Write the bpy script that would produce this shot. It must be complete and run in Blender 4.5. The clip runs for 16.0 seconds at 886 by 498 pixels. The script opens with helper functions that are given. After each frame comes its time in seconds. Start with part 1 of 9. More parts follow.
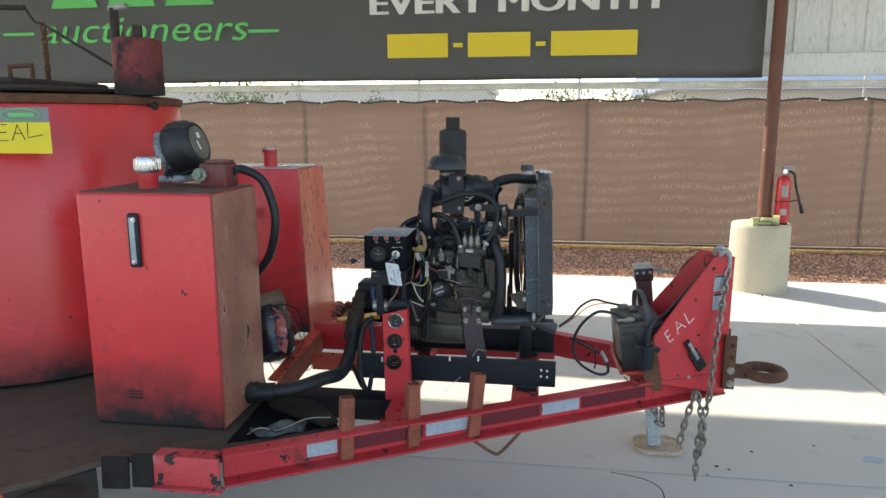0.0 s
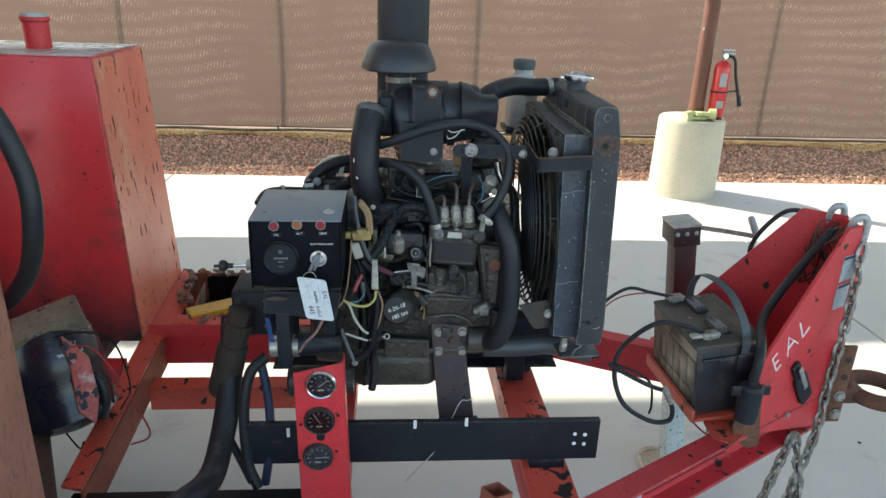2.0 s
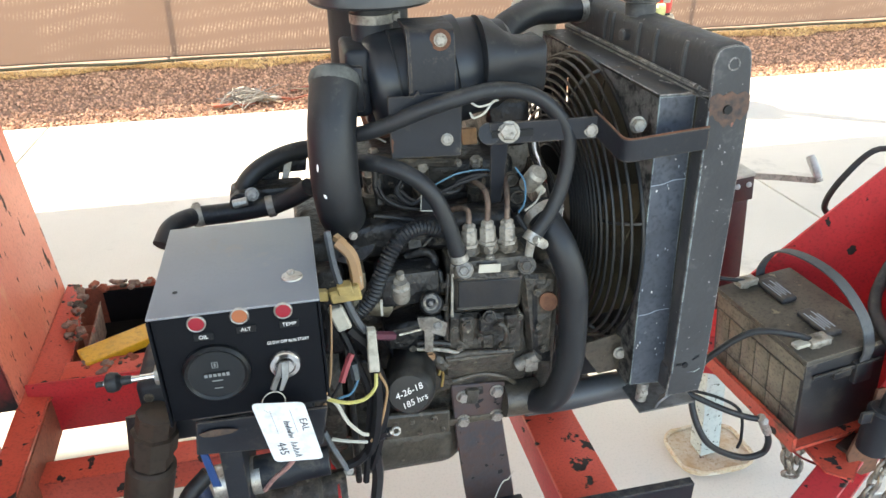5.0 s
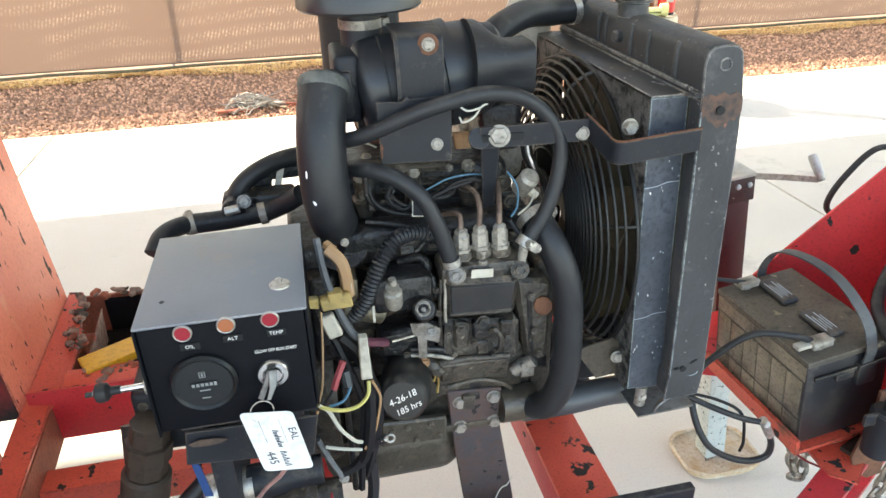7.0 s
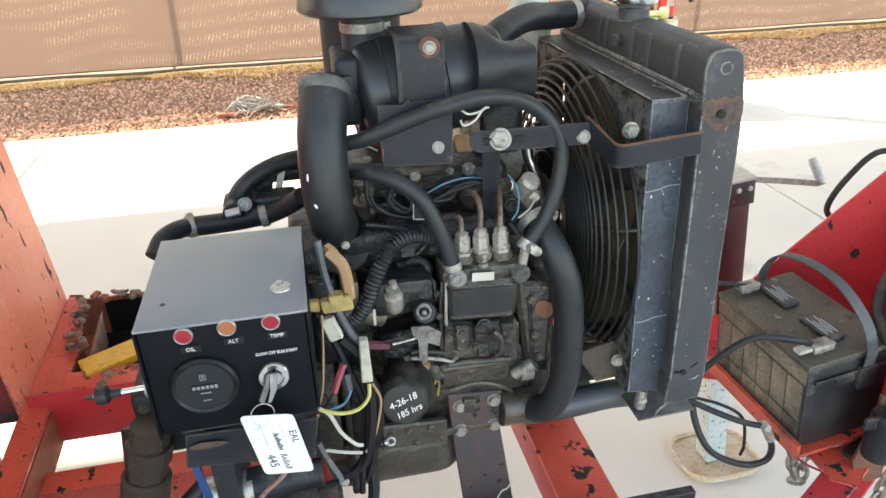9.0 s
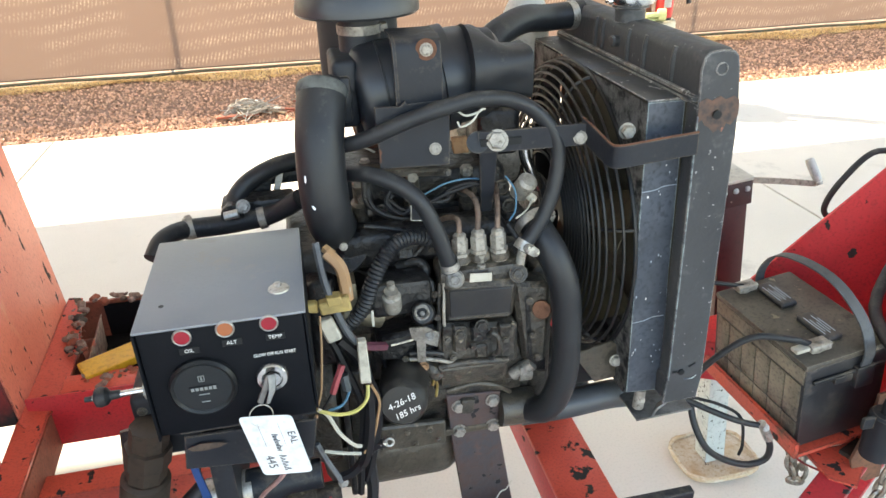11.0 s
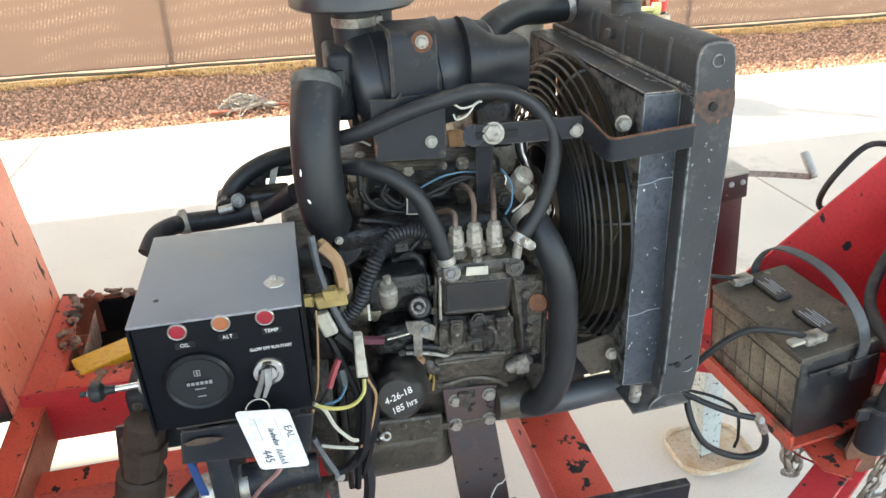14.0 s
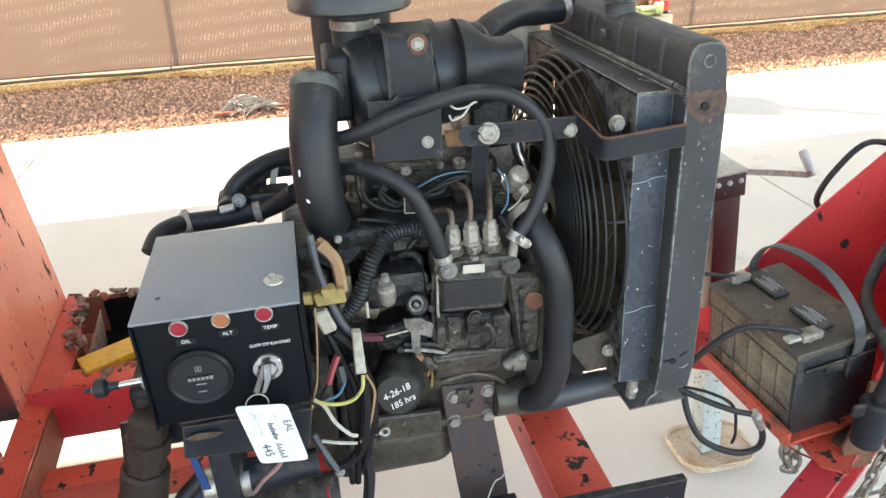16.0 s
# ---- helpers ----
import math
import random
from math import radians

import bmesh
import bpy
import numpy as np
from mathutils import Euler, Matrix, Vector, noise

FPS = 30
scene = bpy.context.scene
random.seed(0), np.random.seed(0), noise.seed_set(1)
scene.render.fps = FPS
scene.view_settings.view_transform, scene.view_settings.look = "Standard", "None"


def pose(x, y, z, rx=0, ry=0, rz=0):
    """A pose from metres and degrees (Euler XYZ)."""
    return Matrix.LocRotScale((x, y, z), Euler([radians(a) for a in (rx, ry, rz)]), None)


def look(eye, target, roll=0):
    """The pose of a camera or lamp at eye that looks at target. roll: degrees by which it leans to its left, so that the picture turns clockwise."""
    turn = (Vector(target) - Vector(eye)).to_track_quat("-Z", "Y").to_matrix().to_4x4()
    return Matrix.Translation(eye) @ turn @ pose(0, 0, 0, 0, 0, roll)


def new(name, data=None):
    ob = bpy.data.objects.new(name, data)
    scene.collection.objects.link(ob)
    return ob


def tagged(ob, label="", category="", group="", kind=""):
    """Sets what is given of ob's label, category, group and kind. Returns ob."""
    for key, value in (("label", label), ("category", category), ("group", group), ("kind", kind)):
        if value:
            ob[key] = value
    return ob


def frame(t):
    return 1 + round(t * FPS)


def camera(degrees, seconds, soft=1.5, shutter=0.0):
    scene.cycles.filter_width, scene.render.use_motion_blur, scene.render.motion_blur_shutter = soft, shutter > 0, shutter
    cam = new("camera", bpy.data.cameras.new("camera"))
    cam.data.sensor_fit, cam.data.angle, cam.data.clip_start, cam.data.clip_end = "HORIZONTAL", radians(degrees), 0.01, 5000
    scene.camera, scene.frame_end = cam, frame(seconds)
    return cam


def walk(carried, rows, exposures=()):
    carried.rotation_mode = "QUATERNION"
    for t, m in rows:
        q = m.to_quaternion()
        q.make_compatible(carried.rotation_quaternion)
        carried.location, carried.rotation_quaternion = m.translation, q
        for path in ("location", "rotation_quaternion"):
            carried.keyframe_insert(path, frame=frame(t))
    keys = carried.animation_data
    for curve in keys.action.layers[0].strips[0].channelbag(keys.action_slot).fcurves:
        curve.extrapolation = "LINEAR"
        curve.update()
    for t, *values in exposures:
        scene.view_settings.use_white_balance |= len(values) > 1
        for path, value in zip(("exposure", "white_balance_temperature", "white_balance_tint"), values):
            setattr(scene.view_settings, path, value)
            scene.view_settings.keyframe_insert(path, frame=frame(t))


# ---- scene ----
cam = camera(64.8, 16.0)
PATH = [
    (0, (0.257, -2.77, 1.538), (-0.026, -0.824, 1.175), -0.1),
    (0.5, (0.026, -2.448, 1.541), (-0.014, -0.507, 1.06), 0.7),
    (1, (-0.079, -2.099, 1.521), (-0.047, -0.18, 0.959), 0.8),
    (1.5, (-0.096, -1.753, 1.547), (-0.065, 0.164, 0.978), 0.6),
    (2, (-0.16, -1.447, 1.51), (-0.001, 0.417, 0.804), 2.1),
    (2.5, (-0.184, -1.168, 1.513), (0.034, 0.668, 0.75), -1.8),
    (3, (-0.173, -0.931, 1.491), (-0.09, 0.904, 0.699), -1.3),
    (3.5, (-0.228, -0.853, 1.486), (-0.007, 0.936, 0.619), -1.5),
    (4, (-0.262, -0.849, 1.477), (0.078, 0.885, 0.54), -0.7),
    (4.5, (-0.255, -0.865, 1.477), (0.117, 0.862, 0.538), -0.4),
    (7, (-0.224, -0.862, 1.477), (0.127, 0.873, 0.546), -1.6),
    (7.5, (-0.225, -0.861, 1.476), (0.129, 0.871, 0.541), -1.3),
    (8, (-0.226, -0.862, 1.473), (0.137, 0.866, 0.534), -1.5),
    (8.5, (-0.226, -0.863, 1.472), (0.123, 0.869, 0.534), -1.5),
    (9, (-0.225, -0.862, 1.477), (0.127, 0.877, 0.554), -1.5),
    (11.5, (-0.223, -0.867, 1.477), (0.132, 0.876, 0.563), -1.8),
    (12, (-0.222, -0.868, 1.479), (0.134, 0.878, 0.57), -1.9),
    (12.5, (-0.227, -0.868, 1.476), (0.137, 0.876, 0.567), -1.8),
    (13, (-0.222, -0.868, 1.479), (0.132, 0.872, 0.558), -2.0),
    (13.5, (-0.222, -0.866, 1.477), (0.137, 0.867, 0.546), -1.8),
    (14, (-0.225, -0.864, 1.474), (0.142, 0.868, 0.544), -1.7),
    (14.5, (-0.222, -0.867, 1.476), (0.132, 0.867, 0.546), -1.8),
    (15, (-0.225, -0.87, 1.477), (0.141, 0.866, 0.554), -1.6),
    (15.5, (-0.223, -0.876, 1.479), (0.141, 0.862, 0.559), -1.8),
    (16, (-0.218, -0.88, 1.479), (0.135, 0.855, 0.549), -2.1),
]
SKY, SUN = 0.15, 2.7
walk(cam, [(t, look(eye, target, roll)) for t, eye, target, roll in PATH], exposures=[(0.0, 1.62, 6900, 8), (1.5, 1.77, 6700, 3), (3.0, 2.20, 7100, 4), (4.5, 2.92, 7800, 9), (16.0, 2.92, 7900, 9)])

# ---- world and light ----
SUN_EL, SUN_AZ = radians(36.0), math.atan2(-0.82, 0.57)
world = bpy.data.worlds.new("world")
scene.world = world
world.use_nodes = True
wn = world.node_tree.nodes
sky = wn.new("ShaderNodeTexSky")
sky.sky_type, sky.sun_disc, sky.sun_elevation, sky.sun_rotation = "NISHITA", False, SUN_EL, SUN_AZ
world.node_tree.links.new(sky.outputs[0], wn["Background"].inputs[0])
wn["Background"].inputs[1].default_value = SKY
sun = new("sun", bpy.data.lights.new("sun", "SUN"))
sun.data.energy, sun.data.angle, sun.data.color = SUN, radians(0.53), (1.0, 0.95, 0.86)
sun.matrix_world = look((0, 0, 8), (0.663, -0.461, 8 - 0.588))


# ---- helpers of the build ----
def rgb(r, g, b):
    return (r, g, b, 1.0)


def surf(name, col, col2=None, rough=0.6, metal=0.0, scale=6.0, fine=90.0, bump=0.15, chips=None, chip_at=0.62, chip_scale=9.0, chip_rough=0.8,
         streak=None, streak_at=0.55, streak_scale=3.0, spec=0.5, rand=0.0, coat=0.0, stretch=(1, 1, 1), soot=None, dust=None, dust_at=0.45, grain_dark=0.75, edge=None, edge_r=0.003, chip_soft=0.015, lump=0.0, lump_scale=24.0):
    """A painted, cast or worn surface: two tones at a large scale, fine grain with relief, then chips and streaks of their own colours."""
    m = bpy.data.materials.new(name)
    m.use_nodes = True
    n, l = m.node_tree.nodes, m.node_tree.links
    bsdf = n["Principled BSDF"]
    tc = n.new("ShaderNodeTexCoord")
    mp = n.new("ShaderNodeMapping")
    mp.inputs["Scale"].default_value = stretch
    l.new(tc.outputs["Object"], mp.inputs[0])

    def noise_tex(s, detail=5.0, rough_=0.6):
        t = n.new("ShaderNodeTexNoise")
        t.inputs["Scale"].default_value, t.inputs["Detail"].default_value, t.inputs["Roughness"].default_value = s, detail, rough_
        l.new(mp.outputs[0], t.inputs["Vector"])
        return t.outputs["Fac"]

    def ramp(src, lo, hi):
        r = n.new("ShaderNodeMapRange")
        r.inputs["From Min"].default_value, r.inputs["From Max"].default_value = lo, hi
        l.new(src, r.inputs["Value"])
        return r.outputs[0]

    def mix(fac, a, b):
        x = n.new("ShaderNodeMix")
        x.data_type = "RGBA"
        l.new(fac, x.inputs["Factor"])
        for socket, v in ((x.inputs[6], a), (x.inputs[7], b)):
            if isinstance(v, tuple):
                socket.default_value = v
            else:
                l.new(v, socket)
        return x.outputs[2]

    def blend(fac, a, b):
        x = n.new("ShaderNodeMix")
        l.new(fac, x.inputs["Factor"])
        for socket, v in ((x.inputs[2], a), (x.inputs[3], b)):
            if isinstance(v, float):
                socket.default_value = v
            else:
                l.new(v, socket)
        return x.outputs[0]

    col2 = col2 or tuple(c * 0.7 for c in col)
    big, grain = noise_tex(scale), noise_tex(fine, 3.0)
    color = mix(ramp(big, 0.3, 0.7), rgb(*col), rgb(*col2))
    dark = tuple(c * grain_dark for c in col2)
    color = mix(ramp(grain, 0.5, 0.75), color, rgb(*dark))
    roughness = blend(ramp(big, 0.3, 0.75), float(rough), float(min(1.0, rough + 0.14)))
    height = grain
    if lump:
        uneven = n.new("ShaderNodeMath")
        uneven.operation, uneven.inputs[1].default_value = "MULTIPLY_ADD", lump
        l.new(noise_tex(lump_scale, 4.0, 0.55), uneven.inputs[0])
        l.new(grain, uneven.inputs[2])
        height = uneven.outputs[0]
    if rand:
        info = n.new("ShaderNodeObjectInfo")
        hsv = n.new("ShaderNodeHueSaturation")
        l.new(color, hsv.inputs["Color"])
        l.new(ramp(info.outputs["Random"], 0, 1), hsv.inputs["Value"])
        hsv.inputs["Value"].default_value = 1
        rr = n.new("ShaderNodeMapRange")
        rr.inputs["To Min"].default_value, rr.inputs["To Max"].default_value = 1 - rand, 1 + rand
        l.new(info.outputs["Random"], rr.inputs["Value"])
        l.new(rr.outputs[0], hsv.inputs["Value"])
        color = hsv.outputs[0]
    if streak:
        s = noise_tex(streak_scale, 6.0, 0.7)
        f = ramp(s, streak_at, streak_at + 0.16)
        color, roughness = mix(f, color, rgb(*streak)), blend(f, roughness, 0.85)
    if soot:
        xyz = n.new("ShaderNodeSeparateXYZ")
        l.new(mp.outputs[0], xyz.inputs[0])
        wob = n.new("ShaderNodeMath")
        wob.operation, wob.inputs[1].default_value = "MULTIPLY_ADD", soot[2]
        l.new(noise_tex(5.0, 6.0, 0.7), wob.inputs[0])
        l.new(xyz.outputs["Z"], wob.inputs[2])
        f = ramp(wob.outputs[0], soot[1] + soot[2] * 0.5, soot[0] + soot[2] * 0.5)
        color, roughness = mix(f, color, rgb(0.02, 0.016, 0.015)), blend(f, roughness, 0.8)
    if chips:
        s = noise_tex(chip_scale, 4.0, 0.55)
        f = ramp(s, chip_at, chip_at + chip_soft)
        color, roughness = mix(f, color, rgb(*chips)), blend(f, roughness, float(chip_rough))
        sub = n.new("ShaderNodeMath")
        sub.operation = "SUBTRACT"
        l.new(height, sub.inputs[0])
        l.new(f, sub.inputs[1])
        height = sub.outputs[0]
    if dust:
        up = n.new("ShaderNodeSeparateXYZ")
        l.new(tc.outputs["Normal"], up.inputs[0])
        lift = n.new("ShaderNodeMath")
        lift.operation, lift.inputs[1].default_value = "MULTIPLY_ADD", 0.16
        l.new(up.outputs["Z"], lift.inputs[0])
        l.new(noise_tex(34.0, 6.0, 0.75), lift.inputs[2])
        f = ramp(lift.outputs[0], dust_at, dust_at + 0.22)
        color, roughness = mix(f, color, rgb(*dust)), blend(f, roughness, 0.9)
    if edge:
        bev = n.new("ShaderNodeBevel")
        bev.samples, bev.inputs["Radius"].default_value = 4, edge_r
        geo = n.new("ShaderNodeNewGeometry")
        dot = n.new("ShaderNodeVectorMath")
        dot.operation = "DOT_PRODUCT"
        l.new(bev.outputs[0], dot.inputs[0])
        l.new(geo.outputs["Normal"], dot.inputs[1])
        worn = n.new("ShaderNodeMath")
        worn.operation = "MULTIPLY"
        l.new(ramp(dot.outputs["Value"], 0.985, 0.88), worn.inputs[0])
        l.new(ramp(noise_tex(45.0, 5.0, 0.7), 0.40, 0.56), worn.inputs[1])
        color, roughness = mix(worn.outputs[0], color, rgb(*edge)), blend(worn.outputs[0], roughness, 0.6)
    l.new(color, bsdf.inputs["Base Color"])
    l.new(roughness, bsdf.inputs["Roughness"])
    bsdf.inputs["Metallic"].default_value = metal
    bsdf.inputs["Specular IOR Level"].default_value = spec
    bsdf.inputs["Coat Weight"].default_value = coat
    b = n.new("ShaderNodeBump")
    b.inputs["Strength"].default_value, b.inputs["Distance"].default_value = bump, 0.002
    l.new(height, b.inputs["Height"])
    l.new(b.outputs[0], bsdf.inputs["Normal"])
    return m


def glow_free(name, col, rough=0.5, metal=0.0, spec=0.5):
    m = bpy.data.materials.new(name)
    m.use_nodes = True
    b = m.node_tree.nodes["Principled BSDF"]
    b.inputs["Base Color"].default_value, b.inputs["Roughness"].default_value = rgb(*col), rough
    b.inputs["Metallic"].default_value, b.inputs["Specular IOR Level"].default_value = metal, spec
    return m


# ---- materials ----
RED = surf("red_paint", (0.66, 0.036, 0.044), (0.52, 0.030, 0.036), 0.38, chips=(0.022, 0.016, 0.014), chip_at=0.665, chip_scale=22, streak=(0.15, 0.05, 0.035), streak_at=0.61, streak_scale=5, fine=160, bump=0.12, edge=(0.10, 0.04, 0.03), edge_r=0.004)
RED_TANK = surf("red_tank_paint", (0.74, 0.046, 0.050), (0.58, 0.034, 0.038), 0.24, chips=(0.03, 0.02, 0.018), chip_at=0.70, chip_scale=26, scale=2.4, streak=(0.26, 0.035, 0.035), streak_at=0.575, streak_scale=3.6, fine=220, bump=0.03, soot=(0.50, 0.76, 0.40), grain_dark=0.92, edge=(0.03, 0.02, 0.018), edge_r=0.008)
RED_WORN = surf("red_worn_side", (0.47, 0.185, 0.130), (0.22, 0.105, 0.075), 0.40, scale=4, chips=(0.05, 0.03, 0.024), chip_at=0.69, chip_scale=12, streak=(0.60, 0.36, 0.28), streak_at=0.585, streak_scale=12, bump=0.2, stretch=(1, 1, 0.45))
RED_CHIPPED = surf("red_chipped_paint", (0.66, 0.10, 0.06), (0.56, 0.075, 0.045), 0.42, chips=(0.018, 0.014, 0.013), chip_at=0.62, chip_scale=26, streak=(0.21, 0.10, 0.06), streak_at=0.595, streak_scale=10, fine=180, bump=0.25, edge=(0.05, 0.03, 0.025), edge_r=0.006)
TAR = surf("tar_soot", (0.016, 0.013, 0.012), (0.05, 0.03, 0.022), 0.75, scale=8, streak=(0.13, 0.055, 0.035), streak_at=0.6, streak_scale=6, bump=0.5, fine=60)
DECK = surf("sooty_deck", (0.060, 0.044, 0.034), (0.11, 0.072, 0.05), 0.8, scale=7, streak=(0.028, 0.02, 0.017), streak_at=0.55, streak_scale=5, bump=0.6, fine=70)
RUST = surf("rusty_steel", (0.17, 0.07, 0.035), (0.09, 0.04, 0.025), 0.85, scale=18, bump=0.5, fine=140, streak=(0.05, 0.03, 0.02), streak_at=0.6, streak_scale=9)
RUST_RED = surf("rusty_red_paint", (0.33, 0.085, 0.045), (0.2, 0.06, 0.035), 0.75, scale=12, bump=0.4, fine=140, streak=(0.1, 0.04, 0.025), streak_at=0.58, streak_scale=8)
BLACK = surf("black_paint", (0.010, 0.012, 0.017), (0.020, 0.022, 0.027), 0.42, scale=9, bump=0.18, fine=150, streak=(0.06, 0.052, 0.045), streak_at=0.64, streak_scale=14, chips=(0.16, 0.13, 0.10), chip_at=0.735, chip_scale=34, dust=(0.09, 0.08, 0.07), dust_at=0.60, spec=0.28, edge=(0.11, 0.085, 0.065))
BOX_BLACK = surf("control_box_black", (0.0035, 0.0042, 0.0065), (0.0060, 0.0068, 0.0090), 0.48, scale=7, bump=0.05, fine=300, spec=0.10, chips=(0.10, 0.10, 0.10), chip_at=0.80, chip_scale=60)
# dust over a blue-grey that holds the sky's reflection as colour
BOX_TOP = surf("dusty_cover_sky_sheen", (0.125, 0.140, 0.172), (0.185, 0.195, 0.215), 0.28, scale=5, bump=0.06, fine=260, streak=(0.30, 0.27, 0.24), streak_at=0.62, streak_scale=11, grain_dark=0.92, edge=(0.45, 0.44, 0.42), edge_r=0.0015)
RUBBER = surf("rubber_hose", (0.013, 0.014, 0.017), (0.023, 0.024, 0.026), 0.40, scale=14, bump=0.12, fine=140, streak=(0.05, 0.046, 0.042), streak_at=0.62, streak_scale=22, dust=(0.085, 0.08, 0.072), dust_at=0.64, spec=0.35)
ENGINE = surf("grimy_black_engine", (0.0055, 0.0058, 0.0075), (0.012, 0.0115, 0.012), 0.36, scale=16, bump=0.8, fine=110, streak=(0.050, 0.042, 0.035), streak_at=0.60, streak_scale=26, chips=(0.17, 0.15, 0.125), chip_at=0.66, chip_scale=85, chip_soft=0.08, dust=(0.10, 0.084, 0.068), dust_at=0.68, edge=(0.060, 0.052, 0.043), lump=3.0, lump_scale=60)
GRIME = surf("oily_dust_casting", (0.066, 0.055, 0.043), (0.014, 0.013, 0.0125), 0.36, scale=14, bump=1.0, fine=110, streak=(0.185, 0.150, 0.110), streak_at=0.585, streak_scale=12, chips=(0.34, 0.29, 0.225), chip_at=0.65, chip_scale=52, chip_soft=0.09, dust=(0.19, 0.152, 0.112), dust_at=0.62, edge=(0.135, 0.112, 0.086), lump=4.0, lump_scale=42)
ALU = surf("dirty_cast_aluminium", (0.42, 0.39, 0.34), (0.24, 0.215, 0.185), 0.5, metal=0.4, scale=40, bump=0.4, fine=180, streak=(0.06, 0.05, 0.042), streak_at=0.55, streak_scale=46)
ZINC = surf("zinc_plated_steel", (0.52, 0.50, 0.46), (0.34, 0.32, 0.29), 0.36, metal=0.75, scale=80, bump=0.2, fine=260, streak=(0.09, 0.07, 0.05), streak_at=0.56, streak_scale=120)
CHROME = surf("chrome", (0.72, 0.72, 0.72), (0.6, 0.6, 0.6), 0.14, metal=1.0, scale=30, bump=0.02, fine=200)
GALV = surf("galvanised_steel", (0.5, 0.51, 0.51), (0.38, 0.39, 0.4), 0.5, metal=0.6, scale=20, bump=0.1, fine=120)
CHAIN = surf("weathered_chain", (0.42, 0.40, 0.37), (0.17, 0.13, 0.10), 0.38, metal=0.85, scale=30, bump=0.2, fine=140)
JACKPAINT = surf("chipped_blue_grey_paint", (0.46, 0.50, 0.50), (0.38, 0.43, 0.44), 0.6, scale=10, chips=(0.06, 0.058, 0.055), chip_at=0.62, chip_scale=85, bump=0.25)
FOOT = surf("rusty_jack_foot", (0.58, 0.54, 0.46), (0.44, 0.30, 0.17), 0.8, scale=16, chips=(0.1, 0.06, 0.04), chip_at=0.68, chip_scale=30, bump=0.3)
BRASS = surf("yellow_zinc", (0.55, 0.42, 0.16), (0.4, 0.29, 0.1), 0.35, metal=0.8, scale=30, bump=0.1)
RADPAINT = surf("radiator_black_paint", (0.028, 0.030, 0.034), (0.050, 0.051, 0.054), 0.42, scale=9, bump=0.25, fine=150, streak=(0.11, 0.105, 0.10), streak_at=0.57, streak_scale=18, chips=(0.30, 0.29, 0.28), chip_at=0.70, chip_scale=130, dust=(0.13, 0.12, 0.11), dust_at=0.64, spec=0.35, edge=(0.32, 0.30, 0.28))
RADSIDE = surf("scuffed_grey_flange", (0.078, 0.092, 0.115), (0.034, 0.040, 0.052), 0.30, metal=0.2, scale=14, bump=0.2, fine=150, streak=(0.16, 0.17, 0.19), streak_at=0.60, streak_scale=22, chips=(0.19, 0.20, 0.21), chip_at=0.74, chip_scale=60, edge=(0.42, 0.49, 0.47))
BATTERY = surf("dusty_black_plastic", (0.014, 0.015, 0.020), (0.026, 0.025, 0.027), 0.32, scale=9, bump=0.12, fine=160, streak=(0.10, 0.085, 0.07), streak_at=0.60, streak_scale=9, dust=(0.11, 0.092, 0.075), dust_at=0.56, edge=(0.12, 0.105, 0.085))
# caked dust, with the sunlit floor's reflection added to its tan patches
BATTERY_DUST_GLOW = surf("dust_and_floor_glow_plastic", (0.30, 0.255, 0.18), (0.050, 0.044, 0.037), 0.28, scale=5, bump=0.15, fine=160, streak=(0.045, 0.04, 0.035), streak_at=0.56, streak_scale=10)
CONCRETE = surf("broom_finished_concrete", (0.62, 0.590, 0.536), (0.55, 0.526, 0.480), 0.88, scale=0.9, bump=0.12, fine=140, streak=(0.39, 0.37, 0.345), streak_at=0.58, streak_scale=2.3, chips=(0.22, 0.20, 0.18), chip_at=0.765, chip_scale=13, chip_soft=0.05, grain_dark=0.94)
BOLLARD = surf("cast_concrete", (0.56, 0.50, 0.38), (0.48, 0.43, 0.33), 0.9, scale=4, bump=0.3, fine=120, streak=(0.40, 0.34, 0.25), streak_at=0.6, streak_scale=5)
GRAVELBED = surf("gravel_bed", (0.30, 0.17, 0.11), (0.19, 0.105, 0.07), 0.95, scale=40, bump=1.0, fine=60)
STONE = surf("crushed_red_stone", (0.54, 0.315, 0.205), (0.38, 0.215, 0.14), 0.9, scale=50, bump=0.3, fine=160)
SAND = surf("golden_sand", (0.30, 0.19, 0.12), (0.20, 0.125, 0.08), 0.95, scale=9, bump=0.6, fine=60)
STRAW = surf("bleached_straw", (0.92, 0.66, 0.32), (0.62, 0.36, 0.13), 0.8, scale=7, bump=0.1)
DIRT = surf("dry_dirt", (0.36, 0.28, 0.19), (0.28, 0.21, 0.14), 0.95, scale=1.5, bump=0.4, fine=30)
POSTPAINT = surf("brown_post_paint", (0.17, 0.065, 0.04), (0.13, 0.05, 0.032), 0.55, scale=5, bump=0.1, fine=120, streak=(0.3, 0.15, 0.07), streak_at=0.68)
WHITEMETAL = surf("white_steel_sheet", (0.74, 0.74, 0.70), (0.68, 0.68, 0.65), 0.45, scale=2, bump=0.03, fine=60, streak=(0.55, 0.54, 0.49), streak_at=0.64, streak_scale=2, stretch=(1, 1, 0.25))
BANNER = surf("black_vinyl", (0.185, 0.182, 0.178), (0.205, 0.202, 0.198), 0.4, scale=2.2, bump=0.05, fine=200)
WHITE_INK = glow_free("white_print", (0.72, 0.71, 0.68), 0.5)
YELLOW_INK = glow_free("yellow_print", (0.72, 0.55, 0.02), 0.5)
GREEN_INK = glow_free("green_print", (0.11, 0.50, 0.12), 0.5)
CHALK = glow_free("chalk_mark", (0.78, 0.76, 0.74), 0.9)
